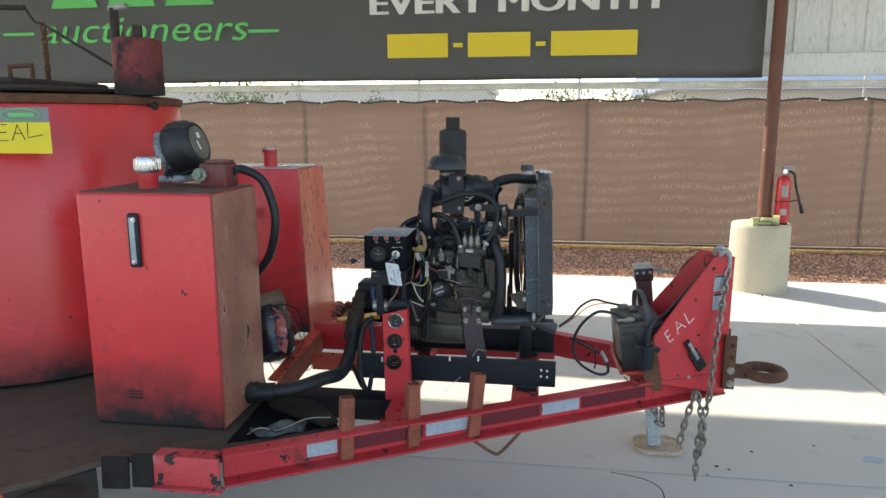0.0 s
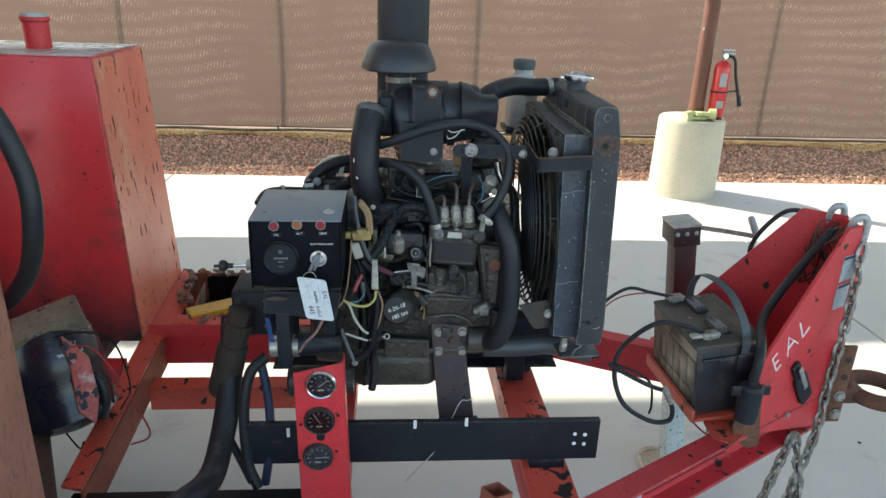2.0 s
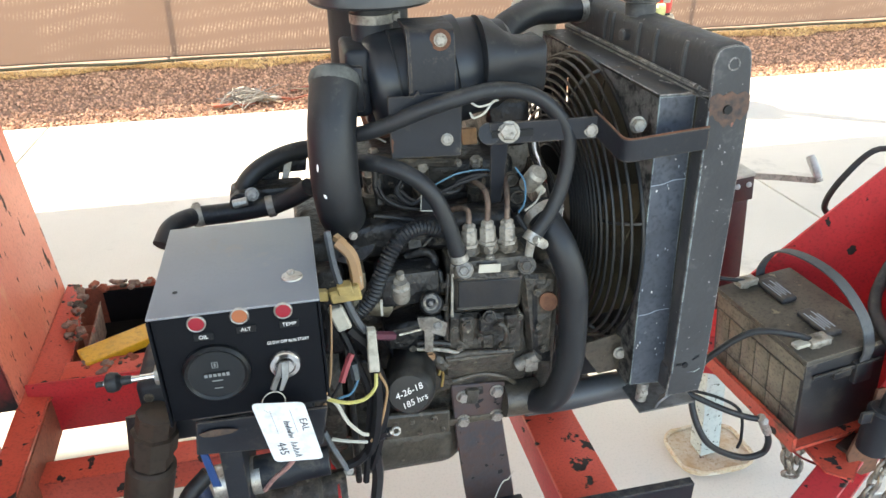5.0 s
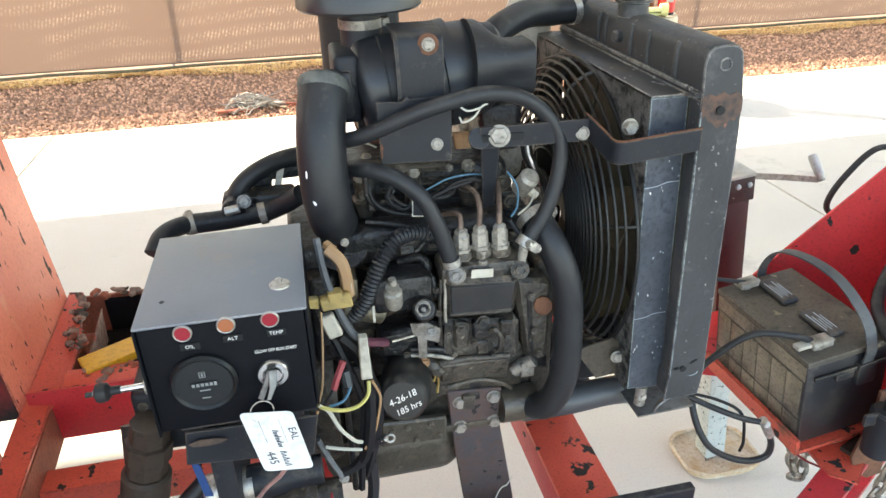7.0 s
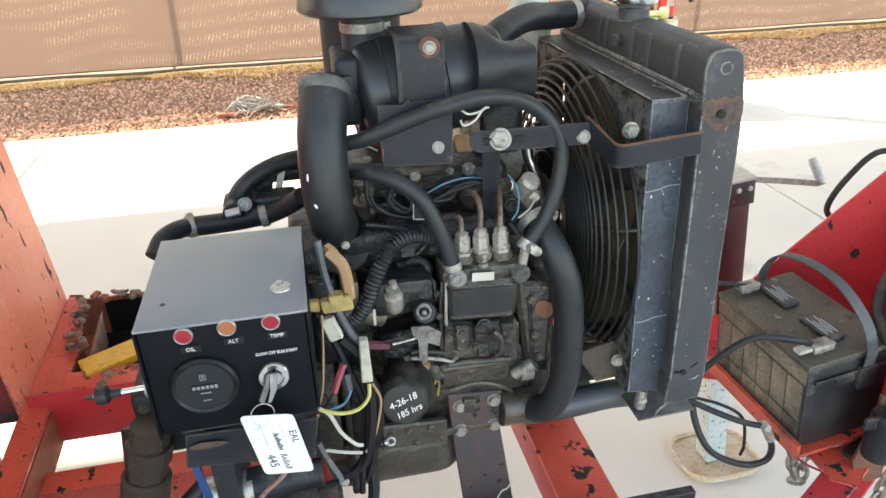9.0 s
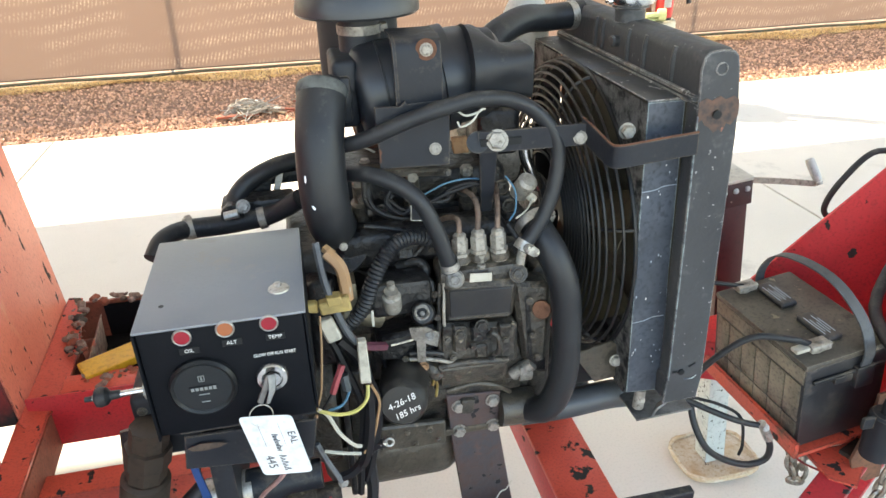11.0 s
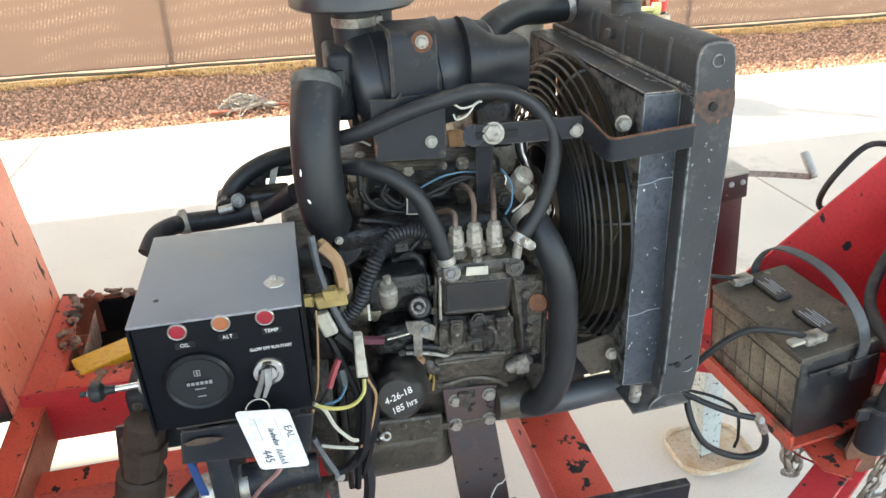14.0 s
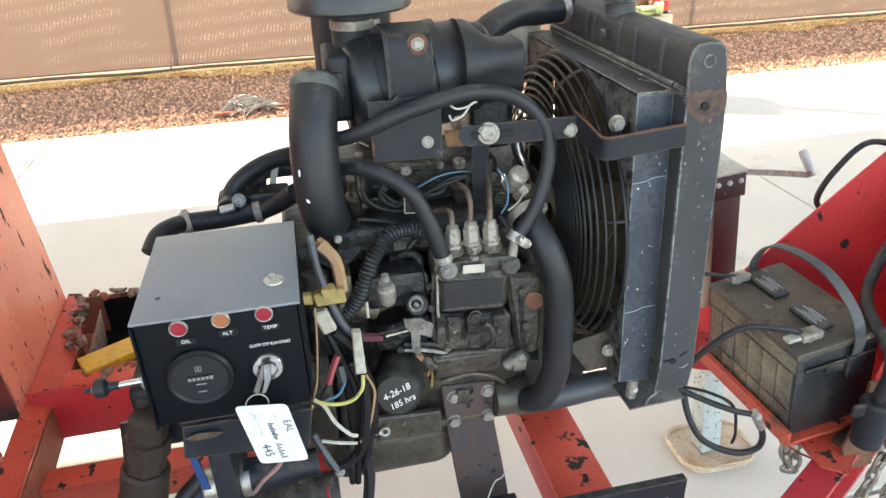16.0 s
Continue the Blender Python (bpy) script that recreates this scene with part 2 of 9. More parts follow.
EXTRED = surf("extinguisher_red", (0.62, 0.02, 0.025), (0.5, 0.018, 0.02), 0.25, scale=6, bump=0.02, coat=0.3)
PAPER = surf("tag_card", (0.66, 0.67, 0.68), (0.60, 0.61, 0.62), 0.8, scale=20, bump=0.05)
INK = glow_free("black_ink", (0.02, 0.02, 0.03), 0.7)
GLOVE = surf("worn_glove_cloth", (0.55, 0.56, 0.28), (0.4, 0.42, 0.2), 0.9, scale=30, bump=0.5, fine=200)
YELLOWPAINT = surf("yellow_paint", (0.72, 0.40, 0.02), (0.6, 0.33, 0.02), 0.45, scale=8, bump=0.1, chips=(0.2, 0.12, 0.05), chip_at=0.7, chip_scale=20)
REFL_RED = surf("red_reflective_tape", (0.16, 0.012, 0.022), (0.12, 0.01, 0.018), 0.35, scale=10, bump=0.05)
REFL_WHITE = surf("white_reflective_tape", (0.42, 0.48, 0.54), (0.34, 0.39, 0.44), 0.35, scale=10, bump=0.05)
YELLOWCARD = glow_free("yellow_lot_card", (0.75, 0.58, 0.02), 0.6)
WIRE_W = glow_free("white_wire", (0.46, 0.44, 0.38), 0.45)
WIRE_Y = glow_free("yellow_wire", (0.46, 0.41, 0.13), 0.45)
WIRE_R = glow_free("red_wire", (0.35, 0.05, 0.05), 0.45)
WIRE_BLUE = glow_free("blue_wire", (0.06, 0.16, 0.24), 0.45)
WIRE_BR = glow_free("brown_wire", (0.34, 0.20, 0.105), 0.5)
WIRE_BK = glow_free("black_wire", (0.010, 0.010, 0.012), 0.5, spec=0.25)
PLASTIC_W = surf("aged_white_plastic", (0.50, 0.47, 0.40), (0.36, 0.33, 0.27), 0.55, scale=40, bump=0.1)
PLASTIC_Y = surf("aged_yellow_plastic", (0.50, 0.36, 0.12), (0.34, 0.24, 0.09), 0.5, scale=40, bump=0.1)
GLASS = bpy.data.materials.new("gauge_glass")
GLASS.use_nodes = True
GLASS.node_tree.nodes["Principled BSDF"].inputs["Transmission Weight"].default_value = 1.0
GLASS.node_tree.nodes["Principled BSDF"].inputs["Roughness"].default_value = 0.08
DIAL = glow_free("dial_black", (0.010, 0.011, 0.012), 0.4, spec=0.25)
LENS_RED = glow_free("red_lamp_lens", (0.26, 0.006, 0.018), 0.45)
LENS_AMBER = glow_free("amber_lamp_lens", (0.32, 0.10, 0.04), 0.35)
OILPAN = surf("oily_pan", (0.082, 0.067, 0.050), (0.032, 0.027, 0.022), 0.34, scale=10, bump=0.5, fine=120, streak=(0.115, 0.092, 0.070), streak_at=0.57, streak_scale=12, chips=(0.19, 0.16, 0.125), chip_at=0.67, chip_scale=50, chip_soft=0.10, lump=3.0, lump_scale=40)
RED_BEAM = surf("scorched_red_beam", (0.62, 0.036, 0.046), (0.44, 0.028, 0.036), 0.40, chips=(0.018, 0.014, 0.014), chip_at=0.64, chip_scale=30, streak=(0.06, 0.028, 0.026), streak_at=0.585, streak_scale=4.5, fine=160, bump=0.2, edge=(0.05, 0.03, 0.025), edge_r=0.006)
SCUFFED = surf("scuffed_shroud", (0.030, 0.032, 0.035), (0.055, 0.054, 0.053), 0.45, scale=10, bump=0.3, fine=120, streak=(0.15, 0.115, 0.085), streak_at=0.55, streak_scale=20, chips=(0.42, 0.41, 0.39), chip_at=0.655, chip_scale=75, edge=(0.42, 0.40, 0.37), edge_r=0.004)
RED_SPLAT = surf("tar_splashed_red", (0.80, 0.105, 0.065), (0.70, 0.085, 0.055), 0.42, chips=(0.03, 0.025, 0.022), chip_at=0.605, chip_scale=19, fine=200, bump=0.2, streak=(0.42, 0.12, 0.08), streak_at=0.62, streak_scale=9)
GUARDWIRE = surf("glossy_black_wire", (0.008, 0.0085, 0.010), (0.014, 0.014, 0.015), 0.38, scale=30, bump=0.05, fine=200, spec=0.4)
MOTOR = surf("paint_splashed_motor", (0.010, 0.013, 0.022), (0.018, 0.019, 0.024), 0.22, scale=9, bump=0.2, fine=90, streak=(0.42, 0.10, 0.07), streak_at=0.60, streak_scale=7, chips=(0.50, 0.47, 0.45), chip_at=0.64, chip_scale=13)
COPPER = surf("rusty_fuel_line", (0.21, 0.15, 0.115), (0.10, 0.06, 0.045), 0.6, metal=0.3, scale=70, bump=0.4, streak=(0.035, 0.03, 0.028), streak_at=0.55, streak_scale=60)
PULLEY = surf("rust_brown_plug", (0.40, 0.22, 0.11), (0.3, 0.16, 0.08), 0.6, scale=30, bump=0.2)
LEAF = surf("foliage", (0.10, 0.17, 0.035), (0.16, 0.20, 0.05), 0.7, scale=2, bump=0.1, rand=0.2)
BARK = surf("bark", (0.15, 0.11, 0.08), (0.1, 0.075, 0.05), 0.9, bump=0.6)
STUCCO = surf("pale_stucco", (0.66, 0.62, 0.56), (0.6, 0.56, 0.5), 0.9, scale=1.0, bump=0.2)
ROOFTILE = surf("grey_blue_roof", (0.20, 0.24, 0.31), (0.17, 0.2, 0.26), 0.7, scale=3, bump=0.3)
DARKGLASS = glow_free("dark_window", (0.03, 0.035, 0.04), 0.1)
CORE = surf("radiator_core_fins", (0.085, 0.074, 0.045), (0.055, 0.050, 0.033), 0.6, scale=30, bump=0.8, fine=300)


def screen_cloth():
    """Brown woven shade cloth that lets some light through."""
    m = bpy.data.materials.new("brown_shade_cloth")
    m.use_nodes = True
    n, l = m.node_tree.nodes, m.node_tree.links
    b = n["Principled BSDF"]
    out = n["Material Output"]
    tc = n.new("ShaderNodeTexCoord")
    big = n.new("ShaderNodeTexNoise")
    big.inputs["Scale"].default_value = 1.2
    l.new(tc.outputs["Object"], big.inputs["Vector"])

    def bands(direction, scale, distortion, detail_scale, lo, hi, lean):
        m_ = n.new("ShaderNodeMapping")
        m_.inputs["Rotation"].default_value = (0.0, lean, 0.0)
        l.new(tc.outputs["Object"], m_.inputs[0])
        w = n.new("ShaderNodeTexWave")
        w.bands_direction = direction
        for key, value in (("Scale", scale), ("Distortion", distortion), ("Detail", 1.0), ("Detail Scale", detail_scale)):
            w.inputs[key].default_value = value
        l.new(m_.outputs[0], w.inputs["Vector"])
        r = n.new("ShaderNodeMapRange")
        r.inputs["From Min"].default_value, r.inputs["From Max"].default_value = lo, hi
        l.new(w.outputs["Fac"], r.inputs["Value"])
        return r.outputs[0]

    def product(a, c):
        p = n.new("ShaderNodeMath")
        p.operation = "MULTIPLY"
        l.new(a, p.inputs[0])
        l.new(c, p.inputs[1])
        return p.outputs[0]

    gate = n.new("ShaderNodeTexNoise")
    gate.inputs["Scale"].default_value = 1.6
    l.new(tc.outputs["Object"], gate.inputs["Vector"])
    gr = n.new("ShaderNodeMapRange")
    gr.inputs["From Min"].default_value, gr.inputs["From Max"].default_value = 0.36, 0.62
    l.new(gate.outputs["Fac"], gr.inputs["Value"])
    grain = n.new("ShaderNodeTexNoise")
    grain.inputs["Scale"].default_value, grain.inputs["Detail"].default_value = 42.0, 1.0
    l.new(tc.outputs["Object"], grain.inputs["Vector"])
    gm_ = n.new("ShaderNodeMapRange")
    gm_.inputs["From Min"].default_value, gm_.inputs["From Max"].default_value = 0.36, 0.66
    l.new(grain.outputs["Fac"], gm_.inputs["Value"])
    # short slanting strokes where the weave opens, in loose rows
    strokes = product(bands("X", 10.5, 22.0, 0.085, 0.35, 1.0, -0.30), bands("Z", 2.3, 7.5, 0.28, 0.10, 0.95, 0.06))
    mul = product(product(strokes, gr.outputs[0]), gm_.outputs[0])
    mix = n.new("ShaderNodeMix")
    mix.data_type = "RGBA"
    l.new(big.outputs["Fac"], mix.inputs["Factor"])
    mix.inputs[6].default_value, mix.inputs[7].default_value = rgb(0.156, 0.103, 0.079), rgb(0.188, 0.126, 0.096)
    mix2 = n.new("ShaderNodeMix")
    mix2.data_type = "RGBA"
    l.new(mul, mix2.inputs["Factor"])
    l.new(mix.outputs[2], mix2.inputs[6])
    mix2.inputs[7].default_value = rgb(0.36, 0.265, 0.20)
    l.new(mix2.outputs[2], b.inputs["Base Color"])
    b.inputs["Roughness"].default_value = 0.85
    tr = n.new("ShaderNodeBsdfTranslucent")
    l.new(mix2.outputs[2], tr.inputs["Color"])
    ms = n.new("ShaderNodeMixShader")
    ms.inputs[0].default_value = 0.37
    l.new(b.outputs[0], ms.inputs[1])
    l.new(tr.outputs[0], ms.inputs[2])
    l.new(ms.outputs[0], out.inputs["Surface"])
    return m


CLOTH = screen_cloth()


# ---- mesh helpers ----
def V(p):
    return Vector(p)


def join(*bms):
    """Several bmeshes as one."""
    out = bms[0]
    for b in bms[1:]:
        me = bpy.data.meshes.new("tmp")
        b.to_mesh(me)
        b.free()
        out.from_mesh(me)
        bpy.data.meshes.remove(me)
    return out


def smooth(bm, angle=35):
    bm.normal_update()
    for f in bm.faces:
        f.smooth = True
    lim = radians(angle)
    for e in bm.edges:
        e.smooth = len(e.link_faces) == 2 and e.calc_face_angle(0) < lim
    return bm


def moved(bm, m):
    bm.transform(m)
    return bm


def box(x0, y0, z0, x1, y1, z1, bevel=0.0, seg=2):
    bm = bmesh.new()
    bmesh.ops.create_cube(bm, size=1)
    sx, sy, sz = abs(x1 - x0), abs(y1 - y0), abs(z1 - z0)
    bm.transform(Matrix.Translation(((x0 + x1) / 2, (y0 + y1) / 2, (z0 + z1) / 2)) @ Matrix.Diagonal((sx, sy, sz, 1)))
    if bevel:
        bmesh.ops.bevel(bm, geom=bm.edges[:], offset=min(bevel, 0.45 * min(sx, sy, sz)), segments=seg, affect="EDGES", profile=0.5)
    return smooth(bm)


def axis_frame(a, b, up=(0, 0, 1)):
    """A frame at a whose z runs to b."""
    z = (V(b) - V(a)).normalized()
    u = V(up)
    if abs(z.dot(u)) > 0.98:
        u = V((0, 1, 0)) if abs(z.y) < 0.9 else V((1, 0, 0))
    x = u.cross(z).normalized()
    y = z.cross(x)
    return Matrix(((x.x, y.x, z.x, a[0]), (x.y, y.y, z.y, a[1]), (x.z, y.z, z.z, a[2]), (0, 0, 0, 1)))


def lathe(profile, a, b, seg=24, cap=True):
    """A turned shape: profile of (radius, part of the way or metres along) from a towards b, in metres."""
    bm = bmesh.new()
    rings = []
    for r, h in profile:
        rings.append([bm.verts.new((r * math.cos(2 * math.pi * i / seg), r * math.sin(2 * math.pi * i / seg), h)) for i in range(seg)])
    for p, q in zip(rings, rings[1:]):
        for i in range(seg):
            j = (i + 1) % seg
            bm.faces.new((p[i], p[j], q[j], q[i]))
    if cap:
        bm.faces.new(list(reversed(rings[0])))
        bm.faces.new(rings[-1])
    bm.transform(axis_frame(a, b))
    return smooth(bm)


def rod(a, b, r, seg=12, r2=None, bevel=0.0):
    h = (V(b) - V(a)).length
    r2 = r if r2 is None else r2
    if bevel:
        return lathe([(r - bevel, 0), (r, bevel), (r2, h - bevel), (r2 - bevel, h)], a, b, seg)
    return lathe([(r, 0), (r2, h)], a, b, seg)


def spline(points, n=6):
    """A smooth line through the points."""
    p = [V(q) for q in points]
    if len(p) < 3:
        return p
    p = [2 * p[0] - p[1], *p, 2 * p[-1] - p[-2]]
    out = []
    for i in range(1, len(p) - 2):
        a, b, c, d = p[i - 1:i + 3]
        for k in range(n):
            t = k / n
            out.append(0.5 * (2 * b + (c - a) * t + (2 * a - 5 * b + 4 * c - d) * t * t + (3 * b - a - 3 * c + d) * t ** 3))
    out.append(p[-2])
    return out


def tube(points, r, seg=10, n=6, closed=False, rib=0.0, taper=None, raw=False, flat=None):
    """A pipe of radius r along a smooth line; rib: corrugations; flat: (width, thickness) of a strap."""
    line = [V(q) for q in points] if raw else spline(points, n)
    bm = bmesh.new()
    rings = []
    x = None
    count = len(line)
    for i, q in enumerate(line):
        if closed:
            t = (line[(i + 1) % count] - line[i - 1]).normalized()
        else:
            t = (line[min(i + 1, count - 1)] - line[max(i - 1, 0)]).normalized()
        if x is None:
            x = t.orthogonal().normalized() if flat is None else t.cross(V((0, 0, 1))).normalized()
        x = (x - t * x.dot(t)).normalized()
        y = t.cross(x)
        rr = r if taper is None else r + (taper - r) * i / (count - 1)
        if rib:
            rr += rib * (1 if i % 2 else -1)
        ring = []
        for k in range(seg):
            a = 2 * math.pi * (k + 0.5) / seg
            if flat:
                ring.append(bm.verts.new(q + x * flat[0] / 2 * (1 if math.cos(a) > 0 else -1) + y * flat[1] / 2 * (1 if math.sin(a) > 0 else -1)))
            else:
                ring.append(bm.verts.new(q + x * math.cos(a) * rr + y * math.sin(a) * rr))
        rings.append(ring)
    pairs = list(zip(rings, rings[1:])) + ([(rings[-1], rings[0])] if closed else [])
    for p, q in pairs:
        for k in range(seg):
            j = (k + 1) % seg
            bm.faces.new((p[k], p[j], q[j], q[k]))
    if not closed:
        bm.faces.new(list(reversed(rings[0])))
        bm.faces.new(rings[-1])
    bmesh.ops.recalc_face_normals(bm, faces=bm.faces[:])
    return smooth(bm, 50)


def prism(outline, depth, m, bevel=0.0, seg=1, holes=()):
    """A plate: an outline in x, y of the frame m, as thick as depth along its z."""
    bm = bmesh.new()
    bottom = [bm.verts.new((x, y, 0)) for x, y in outline]
    face = bm.faces.new(bottom)
    r = bmesh.ops.extrude_face_region(bm, geom=[face])
    for v in r["geom"]:
        if isinstance(v, bmesh.types.BMVert):
            v.co.z += depth
    bmesh.ops.recalc_face_normals(bm, faces=bm.faces[:])
    if bevel:
        bmesh.ops.bevel(bm, geom=bm.edges[:], offset=bevel, segments=seg, affect="EDGES", profile=0.5)
    bm.transform(m)
    return smooth(bm)


def plate3(corners, thick, bevel=0.0):
    """A flat plate through corners in space, thickened along its normal (to the back)."""
    p = [V(c) for c in corners]
    z = V((0, 0, 0))
    for i in range(len(p)):
        z += (p[i] - p[0]).cross(p[(i + 1) % len(p)] - p[0])
    z.normalize()
    x = (p[1] - p[0]).normalized()
    y = z.cross(x)
    o = p[0]
    m = Matrix(((x.x, y.x, z.x, o.x), (x.y, y.y, z.y, o.y), (x.z, y.z, z.z, o.z), (0, 0, 0, 1)))
    return prism([((q - o).dot(x), (q - o).dot(y)) for q in p], -thick, m, bevel)


def bolt(at, to, r, h=None, washer=True):
    """A hexagon head, from at outwards towards to."""
    r, h = r * 0.82, h or r * 0.62
    d = (V(to) - V(at)).normalized()
    a = V(at)
    parts = [lathe([(r, 0), (r, h * 0.8), (r * 0.85, h)], a, a + d, 6)]
    if washer:
        parts.append(lathe([(r * 1.22, 0), (r * 1.22, r * 0.14)], a, a + d, 16))
    return join(*parts)


def torus(centre, normal, R, r, seg=32, ring=8):
    m = axis_frame(centre, V(centre) + V(normal))
    pts = [m @ V((R * math.cos(2 * math.pi * i / seg), R * math.sin(2 * math.pi * i / seg), 0)) for i in range(seg)]
    return tube(pts, r, ring, closed=True, raw=True)


def clamp(at, axis, r, w=0.011):
    """A worm-drive hose clamp round a hose."""
    d = V(axis).normalized()
    a = V(at) - d * w / 2
    band = lathe([(r, 0), (r + 0.0012, 0), (r + 0.0012, w), (r, w)], a, a + d, 28, cap=False)
    m = axis_frame(a, a + d)
    screw = rod(m @ V((r + 0.004, -0.011, w / 2)), m @ V((r + 0.004, 0.011, w / 2)), 0.0048, 8)
    house = moved(box(r, -0.007, 0.0005, r + 0.009, 0.007, w - 0.0005, 0.001), m)
    return join(band, screw, house)


def part(name, bm, material, parent=None, label=""):
    me = bpy.data.meshes.new(name)
    bm.to_mesh(me)
    bm.free()
    me.materials.append(material)
    ob = new(name, me)
    ob.parent = parent
    if label:
        ob["label"] = label
    return ob


def thing(name, label, category, group="", kind=""):
    return tagged(new(name), label, category, group, kind)


def text_bm(body, size, m, depth=0.0006, shear=0.0, bold=0.0, align="CENTER", xscale=1.0):
    cu = bpy.data.curves.new("word", "FONT")
    cu.body, cu.size, cu.extrude, cu.shear, cu.offset, cu.align_x, cu.align_y = body, size, depth, shear, bold, align, "CENTER"
    cu.resolution_u = 3
    ob = new("word", cu)
    bpy.context.view_layer.update()
    me = bpy.data.meshes.new_from_object(ob.evaluated_get(bpy.context.evaluated_depsgraph_get()))
    bpy.data.objects.remove(ob)
    bpy.data.curves.remove(cu)
    bm = bmesh.new()
    bm.from_mesh(me)
    bpy.data.meshes.remove(me)
    bm.transform(m @ Matrix.Diagonal((xscale, 1, 1, 1)))
    return bm


def facing(at, normal, up=(0, 0, 1), turn=0.0):
    """A frame on a surface: z out along the normal, y as near to up as can be."""
    z = V(normal).normalized()
    x = V(up).cross(z).normalized()
    y = z.cross(x)
    a = V(at)
    m = Matrix(((x.x, y.x, z.x, a.x), (x.y, y.y, z.y, a.y), (x.z, y.z, z.z, a.z), (0, 0, 0, 1)))
    return m @ Matrix.Rotation(radians(turn), 4, "Z")


rnd = random.Random(7)

# ---- setting ----
def strip_ground(name, x0, x1, y0, y1, z, mat, nx=1, ny=1):
    bm = bmesh.new()
    bmesh.ops.create_grid(bm, x_segments=max(1, nx), y_segments=max(1, ny), size=0.5)
    bm.transform(Matrix.Translation(((x0 + x1) / 2, (y0 + y1) / 2, z)) @ Matrix.Diagonal((x1 - x0, y1 - y0, 1, 1)))
    return part(name, bm, mat)


ground = tagged(strip_ground("ground", -2000, 2000, -2000, 2000, -0.13, DIRT), "dry pale dirt ground reaching the horizon", "ground", kind="structure")
# concrete slabs with tooled joints between them
pavement = thing("pavement", "light grey broom-finished concrete slabs with saw-cut joints", "pavement", kind="structure")
JX = [-16, -11.9, -6.9, -1.9, 2.2, 6.9, 11.9, 16]
JY = [-14, -9.0, -4.4, 0.2, 4.22]
for ix, (xa, xb) in enumerate(zip(JX, JX[1:])):
    for iy, (ya, yb) in enumerate(zip(JY, JY[1:])):
        slab = box(xa + 0.0065, ya + 0.0065, -0.12, xb - 0.0065, yb - 0.0065, 0.0, 0.003, 1)
        part("slab", slab, CONCRETE, pavement)
part("joint_bed", box(-15.9, -13.9, -0.125, 15.9, 4.2, -0.022), TAR, pavement, "dark joint filler")
part("crack", tube([(0.5780, 0.1750, 0.0000), (0.6540, 0.1550, 0.0000), (0.7180, 0.1300, 0.0000), (0.7600, 0.0920, 0.0000), (0.7800, 0.0390, 0.0000), (0.7780, -0.0590, 0.0000), (0.7780, -0.2140, 0.0000)], 0, 4, 4, flat=(0.005, 0.0012)), TAR, pavement, "thin dark crack")
for cx, cy, cr in ((1.0560, 0.2960, 0.0000)[:2] + (0.010,), (1.1040, 0.2710, 0.0000)[:2] + (0.007,), (0.9980, 0.2050, 0.0000)[:2] + (0.006,), (1.2530, 0.4670, 0.0000)[:2] + (0.008,), (1.3320, 0.1650, 0.0000)[:2] + (0.009,), (1.5640, 0.5700, 0.0000)[:2] + (0.007,)):
    part("gum_spot", lathe([(cr, 0.0), (cr * 0.9, 0.0012), (cr * 0.3, 0.0016)], (cx, cy, 0.0002), (cx, cy, 1), 12), TAR, pavement)
scrap_at = (1.7770, 0.4560, 0.0040)
paper = thing("paper_scrap", "crumpled pale blue paper scrap on the concrete", "litter")
part("sheet", plate3([(scrap_at[0] - 0.05, scrap_at[1] - 0.02, 0.004), (scrap_at[0] + 0.02, scrap_at[1] - 0.035, 0.004), (scrap_at[0] + 0.055, scrap_at[1] + 0.01, 0.012), (scrap_at[0] - 0.02, scrap_at[1] + 0.03, 0.006)], 0.003, 0.0008), REFL_WHITE, paper)
gravel = tagged(part("gravel_strip", box(-16, 4.222, -0.125, 16, 6.6, -0.035), GRAVELBED), "red-brown crushed gravel strip beside the fence", "gravel", kind="structure")


def stones(name, x0, x1, y0, y1, count, seed, r0, r1):
    r = random.Random(seed)
    verts, faces = [], []
    base = [(1, 0, 0), (-1, 0, 0), (0, 1, 0), (0, -1, 0), (0, 0, 1), (0, 0, -1)]
    tri = [(0, 2, 4), (2, 1, 4), (1, 3, 4), (3, 0, 4), (2, 0, 5), (1, 2, 5), (3, 1, 5), (0, 3, 5)]
    for _ in range(count):
        c = V((r.uniform(x0, x1), r.uniform(y0, y1), -0.035))
        s = r.uniform(r0, r1)
        e = Euler((r.uniform(0, 6), r.uniform(0, 6), r.uniform(0, 6))).to_matrix()
        k = len(verts)
        for b in base:
            verts.append(c + e @ (V(b) * s * r.uniform(0.6, 1.15)) + V((0, 0, s * 0.3)))
        faces += [tuple(k + i for i in t) for t in tri]
    me = bpy.data.meshes.new(name)
    me.from_pydata([tuple(v) for v in verts], [], faces)
    me.materials.append(STONE)
    return new(name, me)


stone_mat = STONE.node_tree
info = stone_mat.nodes.new("ShaderNodeNewGeometry")
hsv = stone_mat.nodes.new("ShaderNodeHueSaturation")
mr = stone_mat.nodes.new("ShaderNodeMapRange")
mr.inputs["To Min"].default_value, mr.inputs["To Max"].default_value = 0.35, 1.55
stone_mat.links.new(info.outputs["Random Per Island"], mr.inputs["Value"])
stone_mat.links.new(mr.outputs[0], hsv.inputs["Value"])
old = stone_mat.nodes["Principled BSDF"].inputs["Base Color"].links[0].from_socket
stone_mat.links.new(old, hsv.inputs["Color"])
stone_mat.links.new(hsv.outputs[0], stone_mat.nodes["Principled BSDF"].inputs["Base Color"])
tagged(stones("gravel_stones", -6.5, 7.5, 4.23, 6.35, 46000, 3, 0.007, 0.019), "loose red-brown crushed stones", "gravel", kind="stuff")

